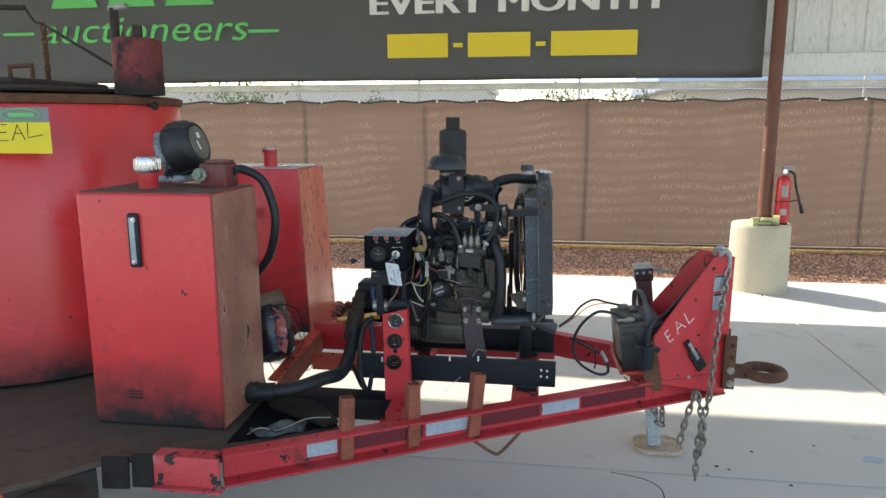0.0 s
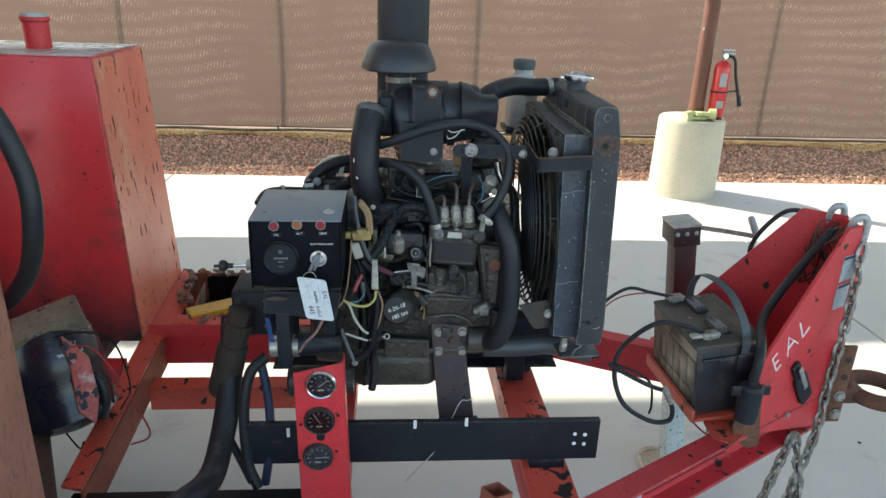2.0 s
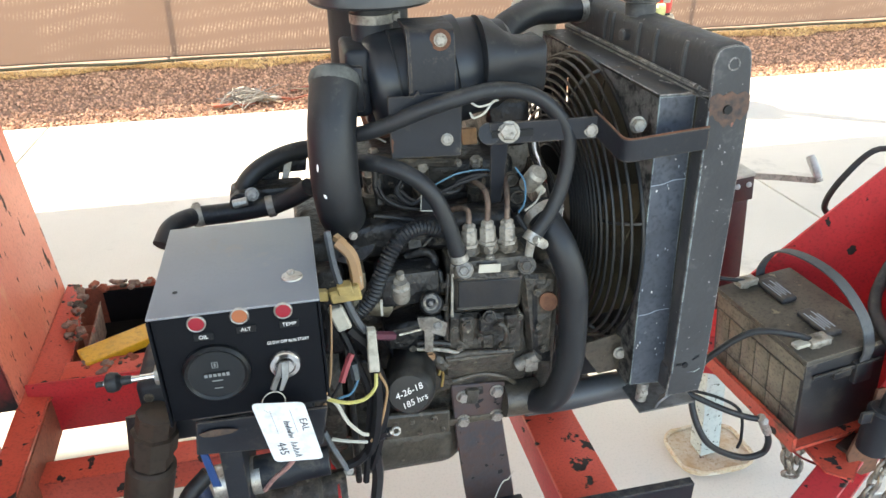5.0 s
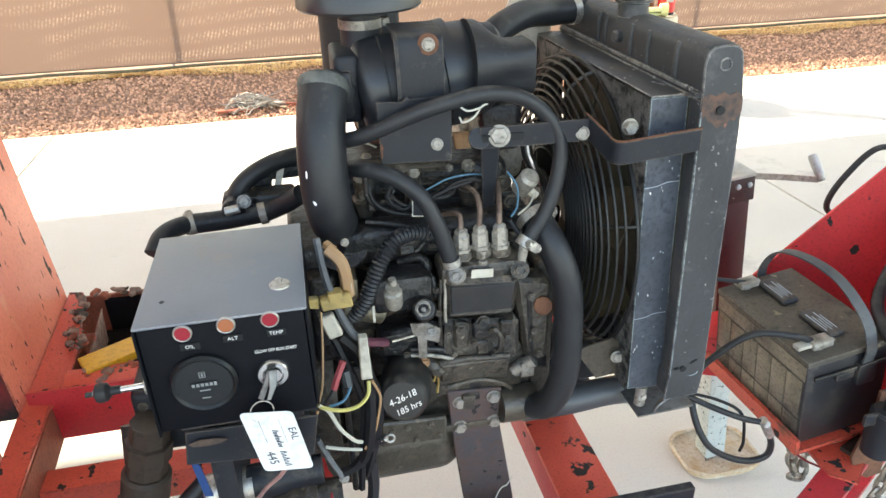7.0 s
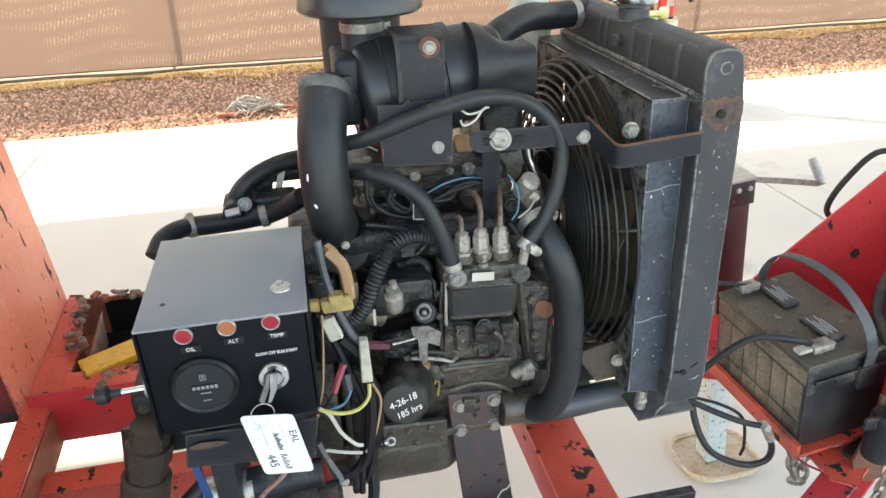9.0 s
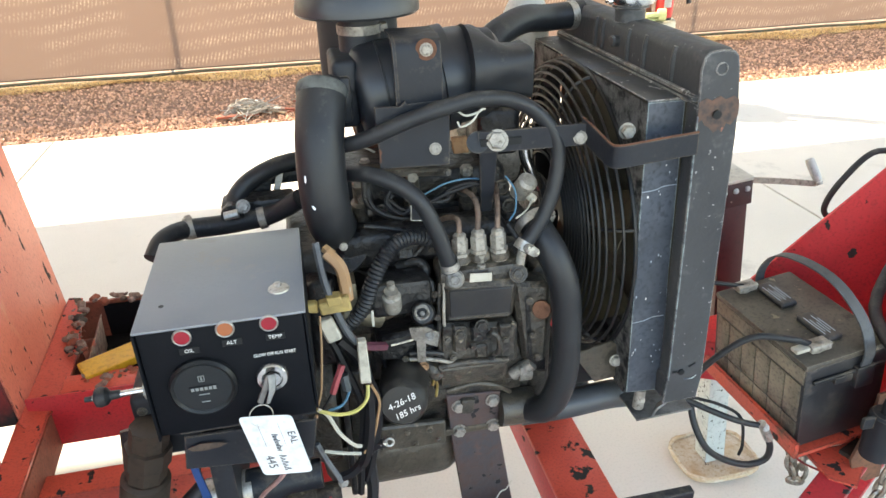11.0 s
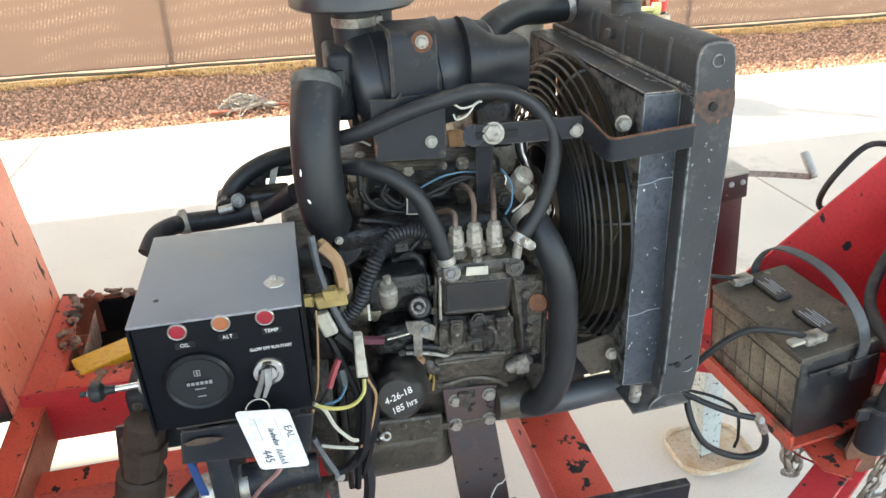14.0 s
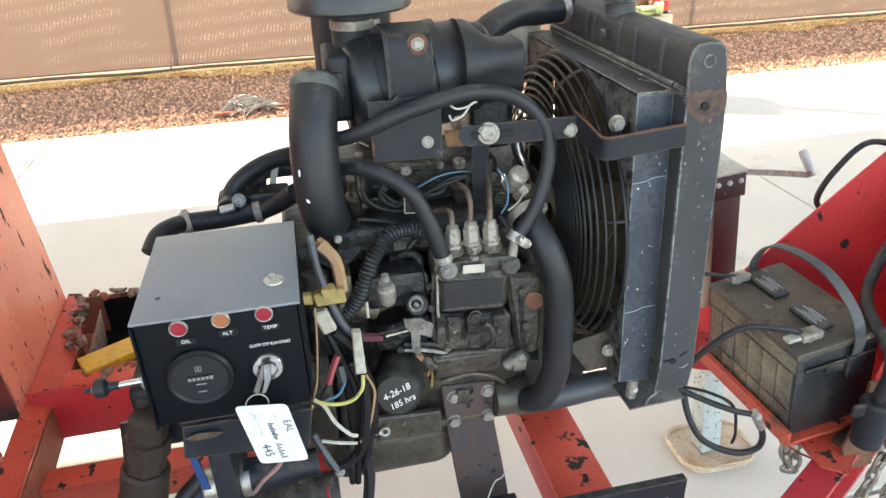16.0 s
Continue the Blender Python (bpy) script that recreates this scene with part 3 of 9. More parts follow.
tagged(part("sand_strip", box(-14, 6.00, -0.12, 14, 6.60, -0.016, 0.01), SAND), "dry sandy strip along the foot of the fence", "ground", kind="structure")


def dry_weeds(count, seed):
    """Short straw and blown litter, drifted unevenly against the fence."""
    r = random.Random(seed)
    verts, faces = [], []
    while len(faces) < count:
        x = r.uniform(-7.0, 8.0)
        reach = 0.24 + 0.30 * noise.noise(V((x * 0.9, 4.0, 2.0))) + 0.14 * noise.noise(V((x * 3.1, 1.0, 7.0)))
        y = 6.05 - max(0.04, reach) * r.random() ** 1.3
        a, tip = r.uniform(0, 6.28), r.uniform(0.02, 0.055)
        d = V((math.cos(a), math.sin(a), 0)) * tip
        up = V((0, 0, r.uniform(0.002, 0.022)))
        w = V((-d.y, d.x, 0)).normalized() * r.uniform(0.002, 0.006)
        c = V((x, y, -0.022 + r.uniform(0, 0.012)))
        k = len(verts)
        verts += [tuple(c - w), tuple(c + w), tuple(c + d + up + w * 0.4), tuple(c + d + up - w * 0.4)]
        faces.append((k, k + 1, k + 2, k + 3))
    me = bpy.data.meshes.new("dry_weeds")
    me.from_pydata(verts, [], faces)
    me.materials.append(STRAW)
    return new("dry_weeds", me)


tagged(dry_weeds(26000, 11), "golden dry weeds and blown straw against the fence", "weeds", kind="stuff")
# fence: chain link on steel posts, hung with brown shade cloth
FY = 6.08
fence = thing("fence", "chain-link fence hung with brown shade cloth", "fence")
for px in (-8.86, -5.86, -2.92, -1.34, 0.65, 3.90, 6.84, 9.84):
    part("post", rod((px, FY + 0.06, -0.12), (px, FY + 0.06, 2.05), 0.015), GALV, fence)


def cloth():
    bm = bmesh.new()
    nx, nz = 220, 14
    grid = []
    for i in range(nx + 1):
        x = -11 + 22 * i / nx
        col = []
        sag = 0.014 * math.sin(x * 2 * math.pi / 0.62)
        for k in range(nz + 1):
            t = k / nz
            z = 0.035 + t * (1.740 + sag + 0.01 * noise.noise(V((x * 0.7, 0, 3))))
            y = FY + 0.02 * noise.noise(V((x * 0.8, z * 0.7, 1))) + 0.03 * noise.noise(V((x * 0.25, z * 0.5, 9)))
            col.append(bm.verts.new((x, y, z)))
        grid.append(col)
    for a, b in zip(grid, grid[1:]):
        for k in range(nz):
            bm.faces.new((a[k], b[k], b[k + 1], a[k + 1]))
    return smooth(bm, 80), [c[-1].co.copy() for c in grid], [c[0].co.copy() for c in grid]


cloth_bm, hem, foot_line = cloth()
part("shade_cloth", cloth_bm, CLOTH, fence, "sun-faded brown woven shade cloth")
part("hem", tube([p + V((0, -0.004, -0.006)) for p in hem], 0.011, 6, raw=True), surf("dark_hem", (0.05, 0.045, 0.045), rough=0.8), fence, "dark reinforced hem")
part("bottom_hem", tube([p + V((0, -0.004, 0.008)) for p in foot_line], 0, 4, 1, raw=True, flat=(0.030, 0.006)), surf("brown_hem", (0.085, 0.058, 0.042), rough=0.9), fence, "doubled brown bottom hem")
part("bottom_cable", tube([(-11 + 0.2 * k, FY - 0.035 + 0.02 * noise.noise(V((k * 0.23, 2, 5))), 0.014 + 0.012 * noise.noise(V((k * 0.31, 7, 1)))) for k in range(111)], 0.014, 6, 1), surf("olive_pipe", (0.095, 0.085, 0.050), (0.060, 0.055, 0.038), rough=0.8, scale=5), fence, "olive ground pipe under the cloth")
for i in range(32):
    gx = -7.6 + 0.5 * i
    part("cloth_tie", box(gx - 0.012, FY - 0.022, 1.752, gx + 0.012, FY + 0.01, 1.785, 0.004, 1), WHITE_INK, fence, "white cable tie")


def chain_link():
    verts, faces = [], []
    step, w = 0.055, 0.0022
    n = int(18 / step)
    for s in (1, -1):
        for i in range(n):
            x0 = -9 + i * step
            z0, z1 = 1.66, 2.04
            k = int((z1 - z0) / step)
            a = V((x0, FY + 0.03, z0))
            b = V((x0 + s * k * step, FY + 0.03, z0 + k * step))
            kk = len(verts)
            d = V((w, 0, -s * w))
            for p in (a, b):
                verts += [tuple(p + d), tuple(p + V((0, w, 0))), tuple(p - d)]
            faces += [(kk, kk + 1, kk + 4, kk + 3), (kk + 1, kk + 2, kk + 5, kk + 4), (kk + 2, kk, kk + 3, kk + 5)]
    me = bpy.data.meshes.new("chain_link")
    me.from_pydata(verts, [], faces)
    me.materials.append(GALV)
    ob = new("chain_link", me)
    ob.parent = fence
    return tagged(ob, "galvanised chain-link mesh", kind="stuff")


chain_link()
part("top_rail", rod((-11, FY + 0.06, 2.06), (11, FY + 0.06, 2.06), 0.021), GALV, fence)

# steel canopy: hanging wall of ribbed sheet with beam and girt, posts, roof
WY = 4.1
canopy = thing("canopy", "open steel canopy with ribbed white sheet and a low front wall", "canopy", kind="structure")


def ribbed(x0, x1, z0, z1, y, pitch=0.3, rib=0.022):
    bm = bmesh.new()
    prof = []
    x = x0
    while x < x1:
        prof += [(x, 0), (x + pitch * 0.80, 0), (x + pitch * 0.84, -rib), (x + pitch * 0.96, -rib)]
        x += pitch
    prof.append((x1, 0))
    lo = [bm.verts.new((px, y + py, z0)) for px, py in prof]
    hi = [bm.verts.new((px, y + py, z1)) for px, py in prof]
    for i in range(len(prof) - 1):
        bm.faces.new((lo[i], lo[i + 1], hi[i + 1], hi[i]))
    return bm


part("wall_sheet", ribbed(-14, 14, 1.93, 3.62, WY + 0.06), WHITEMETAL, canopy, "ribbed white steel sheet")
part("girt", join(box(-14, WY - 0.01, 2.128, 14, WY + 0.035, 2.136), box(-14, WY + 0.0, 1.93, 14, WY + 0.03, 2.125, 0.004), box(2.28, WY - 0.006, 1.96, 2.3, WY - 0.001, 2.11)), WHITEMETAL, canopy, "white steel girt")
part("lower_beam", box(-14, WY - 0.04, 1.825, 14, WY + 0.06, 1.885, 0.006), surf("cream_steel", (0.72, 0.68, 0.58), rough=0.5), canopy, "cream painted steel tube")
roof = tagged(part("roof", join(box(-14, -3.0, 4.24, 14, WY + 0.1, 4.27), *[box(-14, y, 4.05, 14, y + 0.07, 4.235) for y in (-2.9, -1.2, 0.5, 2.2)]), WHITEMETAL), "white ribbed steel canopy roof on purlins", "roof", kind="structure")
for px in (-9.5, 9.5):
    part("canopy_post", box(px - 0.05, WY - 0.05, 0, px + 0.05, WY + 0.05, 4.05), POSTPAINT, canopy)
steel_post = thing("steel_post", "brown painted round steel canopy post standing in concrete", "post")
POLE = (2.245, 3.9)
part("pipe", rod((POLE[0], POLE[1], 0.6), (POLE[0], POLE[1], 4.24), 0.057, 20), POSTPAINT, steel_post)
part("collar", lathe([(0.066, 0), (0.066, 0.05), (0.058, 0.09)], (*POLE, 0.6), (*POLE, 1), 20), RUST, steel_post, "rust-yellow stained base of the post")
part("weld_nut", bolt((POLE[0] - 0.05, POLE[1] - 0.03, 1.27), (POLE[0] - 1, POLE[1] - 0.3, 1.27), 0.012), ZINC, steel_post)
bollard = thing("bollard", "tan cast concrete pier round the post", "pier")
part("shaft", lathe([(0.262, 0), (0.262, 0.02), (0.258, 0.30), (0.2525, 0.575)], (POLE[0] - 0.02, POLE[1], 0), (POLE[0] - 0.02, POLE[1], 1), 40), BOLLARD, bollard)
part("top", lathe([(0.2525, 0.575), (0.252, 0.59), (0.243, 0.61), (0.12, 0.614)], (POLE[0] - 0.02, POLE[1], 0), (POLE[0] - 0.02, POLE[1], 1), 40), BOLLARD, bollard)

# fire extinguisher beside the post
EX, EYY = 2.372, 3.83
ext = thing("fire_extinguisher", "red fire extinguisher with black hose strapped to the post", "extinguisher")


def patch(r, z0, z1, a0=-2.1, a1=-1.2):
    """A stuck-on label round part of the cylinder."""
    bm = bmesh.new()
    cols = []
    for i in range(9):
        a = a0 + (a1 - a0) * i / 8
        cols.append([bm.verts.new((EX + r * math.cos(a), EYY + r * math.sin(a), z)) for z in (z0, z1)])
    for p, q in zip(cols, cols[1:]):
        bm.faces.new((p[0], q[0], q[1], p[1]))
    bmesh.ops.solidify(bm, geom=bm.faces[:], thickness=0.0006)
    return bm


part("cylinder", lathe([(0.052, 0), (0.058, 0.012), (0.06, 0.03), (0.06, 0.36), (0.052, 0.40), (0.03, 0.425), (0.018, 0.43)], (EX, EYY, 0.625), (EX, EYY, 2), 28), EXTRED, ext)
part("foot_ring", lathe([(0.055, 0), (0.056, 0.016)], (EX, EYY, 0.612), (EX, EYY, 2), 24), BLACK, ext)
part("label", patch(0.0608, 0.86, 0.96), PAPER, ext, "white instruction label")
part("small_label", patch(0.0608, 0.70, 0.755), PAPER, ext, "white service label")
part("valve", join(rod((EX, EYY, 1.05), (EX, EYY, 1.10), 0.02), box(EX - 0.02, EYY - 0.015, 1.095, EX + 0.075, EYY + 0.015, 1.112, 0.004), box(EX - 0.02, EYY - 0.014, 1.12, EX + 0.07, EYY + 0.014, 1.132, 0.004)), ZINC, ext, "grey metal valve head")
part("pressure_gauge", rod((EX - 0.01, EYY - 0.02, 1.085), (EX - 0.012, EYY - 0.045, 1.087), 0.018, 16), CHROME, ext)
part("hose", tube([(EX + 0.02, EYY - 0.02, 1.09), (EX + 0.07, EYY - 0.03, 1.06), (EX + 0.09, EYY - 0.04, 0.95), (EX + 0.12, EYY - 0.05, 0.84), (EX + 0.14, EYY - 0.05, 0.77)], 0.011, 8), RUBBER, ext)
part("nozzle", rod((EX + 0.135, EYY - 0.05, 0.80), (EX + 0.155, EYY - 0.055, 0.72), 0.014, 10, 0.018), BLACK, ext)
part("strap", join(torus((EX, EYY, 0.82), (0, 0, 1), 0.062, 0.005), tube([(EX + 0.06, EYY - 0.02, 0.82), (EX + 0.10, EYY - 0.03, 0.83), (EX + 0.14, EYY - 0.04, 0.835)], 0.006, 6)), BLACK, ext)

# pair of work gloves on the pier
gloves = thing("work_gloves", "crumpled yellow-green work gloves on the concrete pier", "gloves")


def glove(cx, cy, cz, turn, fl):
    bms = [moved(box(-0.055, -0.042, 0, 0.055, 0.042, 0.03, 0.014, 3), Matrix.Identity(4))]
    for k in range(4):
        bms.append(tube([(0.045, -0.03 + 0.02 * k, 0.015), (0.085, -0.034 + 0.023 * k, 0.022), (0.12, -0.036 + 0.024 * k, 0.008)], 0.0105, 8))
    bms.append(tube([(-0.01, 0.036, 0.015), (0.02, 0.066, 0.016), (0.05, 0.075, 0.01)], 0.012, 8))
    bms.append(lathe([(0.04, 0), (0.043, 0.05)], (-0.05, 0, 0.016), (-0.2, 0, 0.016), 14))
    return moved(join(*bms), pose(cx, cy, cz, fl, 0, turn))


part("glove", glove(POLE[0] - 0.05, POLE[1] - 0.15, 0.616, 5, 0), GLOVE, gloves)
part("glove", glove(POLE[0] - 0.02, POLE[1] - 0.16, 0.648, 165, 6), GLOVE, gloves)

# advertising banner on the canopy wall
banner = thing("banner", "black vinyl sale banner with white, yellow and green print", "banner")


def sheet(x0, x1, z0, z1, y, nx=70, nz=14, amp=0.012):
    bm = bmesh.new()
    g = []
    for i in range(nx + 1):
        x = x0 + (x1 - x0) * i / nx
        g.append([bm.verts.new((x, y - amp * (0.5 + 0.5 * noise.noise(V((x * 1.3, k * 0.25, 5)))) * (1.1 - k / nz), z0 + (z1 - z0) * k / nz + 0.006 * math.sin(x * 2.3) * (1 - k / nz))) for k in range(nz + 1)])
    for a, b in zip(g, g[1:]):
        for k in range(nz):
            bm.faces.new((a[k], b[k], b[k + 1], a[k + 1]))
    bmesh.ops.solidify(bm, geom=bm.faces[:], thickness=0.002)
    return smooth(bm, 80)


part("vinyl", sheet(-7.5, 2.17, 1.915, 3.35, WY - 0.06), BANNER, banner)
part("hem", tube([(-7.5, WY - 0.072, 1.92), (2.17, WY - 0.072, 1.92)], 0.006, 6), surf("hem_tape", (0.06, 0.06, 0.06)), banner)
PY = WY - 0.08
part("lettering", join(*[text_bm("EVERY MONTH", 0.29, facing((-0.10 + dx, PY - dy, 2.615), (0, -1, 0)), xscale=1.37) for dx, dy in ((0.0, 0.0), (-0.011, 0.0015), (0.011, 0.003), (0.020, 0.0045))]), WHITE_INK, banner, "white words EVERY MONTH")
part("lettering", text_bm("auctioneers", 0.37, facing((-3.80, PY, 2.43), (0, -1, 0)), shear=0.25, xscale=1.29), GREEN_INK, banner, "green slanted word auctioneers")
part("dash", box(-5.33, PY - 0.001, 2.40, -4.98, PY + 0.001, 2.432), GREEN_INK, banner)
part("dash", box(-2.66, PY - 0.001, 2.385, -2.35, PY + 0.001, 2.415), GREEN_INK, banner)
for k in range(3):
    part("logo_shape", prism([(-0.26, 0), (0.26, 0), (0.18, 0.22), (-0.14, 0.25)], 0.002, facing((-4.5 + 0.62 * k, PY, 2.66), (0, -1, 0))), GREEN_INK, banner, "green logo shape")
# a line of yellow blocks stands for the number
x = -1.265
for w in (3, 3, 4):
    part("number_bar", box(x, PY - 0.001, 2.125, x + 0.195 * w, PY + 0.001, 2.345), YELLOW_INK, banner, "yellow bar")
    x += 0.195 * w + 0.05
    if w == 3:
        part("hyphen_bar", box(x, PY - 0.001, 2.215, x + 0.09, PY + 0.001, 2.255), YELLOW_INK, banner, "yellow dash")
        x += 0.09 + 0.05

# beyond the fence: shrubs, a pale building, cooling haze of distance is plain sky
def shrub(cx, cy, h, w, seed, count=900):
    t = thing("shrub", "bushy green shrub behind the fence", "shrub", "shrubs behind the fence")
    r = random.Random(seed)
    part("trunk", join(*[tube([(cx, cy, -0.13), (cx + r.uniform(-0.2, 0.2) * w, cy + r.uniform(-0.1, 0.1), h * 0.4), (cx + r.uniform(-0.4, 0.4) * w, cy + r.uniform(-0.3, 0.3), h * 0.75)], 0.035, 6, taper=0.012) for _ in range(4)]), BARK, t)
    verts, faces = [], []
    for _ in range(count):
        a, e, d = r.uniform(0, 6.28), r.uniform(-0.4, 1.45), r.uniform(0.55, 1.0)
        bump = 0.75 + 0.4 * noise.noise(V((math.cos(a) * 2, math.sin(a) * 2, e * 2 + seed)))
        c = V((cx + w * d * bump * math.cos(a) * math.cos(e), cy + w * 0.7 * d * bump * math.sin(a) * math.cos(e), h * 0.55 + h * 0.45 * d * bump * math.sin(e)))
        q = Euler((r.uniform(0, 6), r.uniform(0, 6), r.uniform(0, 6))).to_matrix()
        s = r.uniform(0.04, 0.08)
        k = len(verts)
        for p in ((-s * 0.5, 0, 0), (0, -s * 0.3, 0), (s, 0, 0.01), (0, s * 0.3, 0)):
            verts.append(tuple(c + q @ V(p)))
        faces.append((k, k + 1, k + 2, k + 3))
    me = bpy.data.meshes.new("crown")
    me.from_pydata(verts, [], faces)
    me.materials.append(LEAF)
    ob = new("crown", me)
    ob.parent = t
    tagged(ob, kind="stuff")


for i, (cx, h, w) in enumerate(((-4.8, 2.5, 1.3), (-2.6, 2.15, 0.7), (-1.5, 2.05, 0.5), (0.5, 2.3, 1.2), (1.6, 2.2, 0.9), (2.4, 2.1, 0.8))):
    shrub(cx, 8.5 + (i % 3) * 0.4, h, w, i + 1)
house = thing("house", "pale stucco low building with a grey-blue roof", "building")
part("wall", box(4.5, 22, -0.13, 19, 30, 2.5), STUCCO, house)
part("roof", prism([(-4.6, 0), (4.6, 0), (0, 1.9)], 16, Matrix(((0, 0, 1, 4.0), (1, 0, 0, 26), (0, 1, 0, 2.5), (0, 0, 0, 1)))), ROOFTILE, house)
for wx in (6.5, 10.5, 15):
    part("window", box(wx, 21.95, 0.9, wx + 1.4, 22.02, 2.0), DARKGLASS, house)
house2 = thing("long_building", "pale long building far behind the fence", "building")
part("wall", box(-26, 34, -0.13, -3, 44, 3.1), STUCCO, house2)
part("parapet", box(-26.2, 33.8, 3.1, -2.8, 44.2, 3.35), STUCCO, house2)


# near black: the shade inside hollows is put into this colour
HOLLOW_SHADE = surf("grimy_hollow_shade", (0.0045, 0.0045, 0.006), (0.007, 0.0065, 0.007), 0.8, scale=8, bump=0.3, fine=60, spec=0.12)


# ---- the trailer: A-frame tongue, deck, cross members, hitch ----
trailer = thing("trailer", "red-painted steel trailer frame with chipped sooty paint", "trailer")


def run(a, b, outline, flip=1):
    """A rolled section from a to b: outline in (outwards, up)."""
    d = (V(b) - V(a))
    z = d.normalized()
    x = V((z.y, -z.x, 0)).normalized() * flip
    y = V((0, 0, 1))
    m = Matrix(((x.x, y.x, z.x, a[0]), (x.y, y.y, z.y, a[1]), (x.z, y.z, z.z, a[2]), (0, 0, 0, 1)))
    return prism(outline, d.length, m, 0.0015)


CH = [(0, 0), (0.055, 0), (0.055, 0.009), (0.008, 0.014), (0.008, 0.092), (0.055, 0.097), (0.055, 0.106), (0, 0.106)]
NB0, NB1 = V((-0.715, -0.872, 0.43)), V((0.985, 0.1220, 0.43))
nd = (NB1 - NB0).normalized()
nout = V((nd.y, -nd.x, 0))
part("tongue_beam", run(NB0, NB1, CH), RED_BEAM, trailer, "red steel channel with reflective tape")
FB0, FB1 = V((0.30, 0.475, 0.43)), V((0.985, 0.125, 0.43))
fd_ = (FB1 - FB0).normalized()
fout = V((-fd_.y, fd_.x, 0))
part("tongue_beam", run(FB0, FB1, CH, -1), RED, trailer, "red steel channel")
part("frame_rail", box(-0.865, 0.462, 0.41, 0.325, 0.47, 0.540, 0.002), RED, trailer, "red frame rail")
part("frame_rail_flange", box(-0.80, 0.47, 0.530, 0.325, 0.535, 0.539, 0.002), RED_CHIPPED, trailer)
part("dirt_pocket", join(box(-0.87, 0.475, 0.418, -0.46, 0.868, 0.426), box(-0.87, 0.858, 0.43, -0.46, 0.868, 0.540, 0.002), box(-0.468, 0.54, 0.43, -0.46, 0.858, 0.535, 0.002)), RUST_RED, trailer, "chipped red open channel caked with dirt")
part("pocket_wall", plate3([(-0.765, 0.545, 0.528), (-0.770, 0.545, 0.440), (-0.790, 0.855, 0.440), (-0.785, 0.855, 0.532), (-0.868, 0.865, 0.540), (-0.800, 0.620, 0.528)], 0.006, 0.001), surf("caked_grey_dirt", (0.36, 0.25, 0.20), (0.20, 0.11, 0.085), 0.9, scale=30, bump=1.0, fine=60, streak=(0.05, 0.025, 0.02), streak_at=0.55, streak_scale=18, chips=(0.42, 0.10, 0.07), chip_at=0.60, chip_scale=24), trailer, "dirt-caked pocket wall")
CAKED = surf("pale_caked_dirt", (0.30, 0.21, 0.17), (0.17, 0.10, 0.08), 0.9, scale=60, bump=0.6)
for k in range(150):
    e = k % 3
    cx, cy, cz = ((rnd.uniform(-0.87, -0.52), rnd.gauss(0.863, 0.010), 0.541), (rnd.uniform(-0.86, -0.785), rnd.uniform(0.62, 0.86), 0.537), (rnd.uniform(-0.76, -0.55), rnd.gauss(0.520, 0.018), 0.538))[e]
    if e == 1:
        cx = -0.775 - (cy - 0.56) * 0.22 + rnd.uniform(-0.03, 0.01)
    w = rnd.choice((0.003, 0.0045, 0.0065, 0.010, 0.014))
    part("dirt_clod", moved(box(-w, -w * 0.7, -w * 0.4, w, w * 0.7, w * 0.5, w * 0.3, 1), pose(cx, cy, cz, rnd.uniform(-30, 30), rnd.uniform(-30, 30), rnd.uniform(0, 180))), (DECK, CAKED, RUST_RED, CAKED)[k % 4], trailer)
# pocket walls and soil coloured near black for the shade inside
part("pocket_lining", join(box(-0.785, 0.845, 0.43, -0.47, 0.856, 0.531, 0.001), box(-0.80, 0.54, 0.427, -0.47, 0.85, 0.434, 0.001)), HOLLOW_SHADE, trailer, "lining coloured as the pocket's shade")
part("beam_soil", moved(box(-0.18, -0.15, 0, 0.18, 0.15, 0.012, 0.005, 3), pose(-0.63, 0.69, 0.433, 0, 0, 0)), HOLLOW_SHADE, trailer, "caked dirt, pocket shade put into its black")

def tape(s0, s1, mat):
    a = NB0 + nd * s0 + nout * 0.0085 + V((0, 0, 0.030))
    b = NB0 + nd * s1 + nout * 0.0085 + V((0, 0, 0.030))
    return part("reflective_tape", run(a, b, [(0, 0), (0.0012, 0), (0.0012, 0.05), (0, 0.05)]), mat, trailer, "red reflective tape" if mat is REFL_RED else "white reflective tape")


LB = (NB1 - NB0).length
for s0, s1, mat in ((0.262, 0.362, REFL_WHITE), (0.372, 0.665, REFL_RED), (0.675, 0.835, REFL_WHITE), (0.845, 1.125, REFL_RED), (1.135, 1.295, REFL_WHITE), (1.305, 1.60, REFL_RED)):
    tape(s0, s1, mat)


def pocket(p, q):
    """An open square tube welded upright on the beam, from p to q."""
    w, t, h = 0.0215, 0.0035, (V(q) - V(p)).length
    bm = bmesh.new()
    rings = []
    for z, r in ((0, w), (h, w), (h, w - t), (0.01, w - t)):
        rings.append([bm.verts.new((sx * r, sy * r, z)) for sx, sy in ((-1, -1), (1, -1), (1, 1), (-1, 1))])
    for a, b in zip(rings, rings[1:]):
        for i in range(4):
            bm.faces.new((a[i], a[(i + 1) % 4], b[(i + 1) % 4], b[i]))
    bm.faces.new(list(reversed(rings[0])))
    bm.faces.new(rings[-1])
    bmesh.ops.bevel(bm, geom=[e for e in bm.edges if abs(e.verts[0].co.z - e.verts[1].co.z) > 0.1], offset=0.003, segments=2, affect="EDGES", profile=0.5)
    bm.transform(axis_frame(p, q, up=(-nd.y, nd.x, 0)))
    return part("stake_pocket", smooth(bm), RUST_RED, trailer, "rusty square tube pocket")


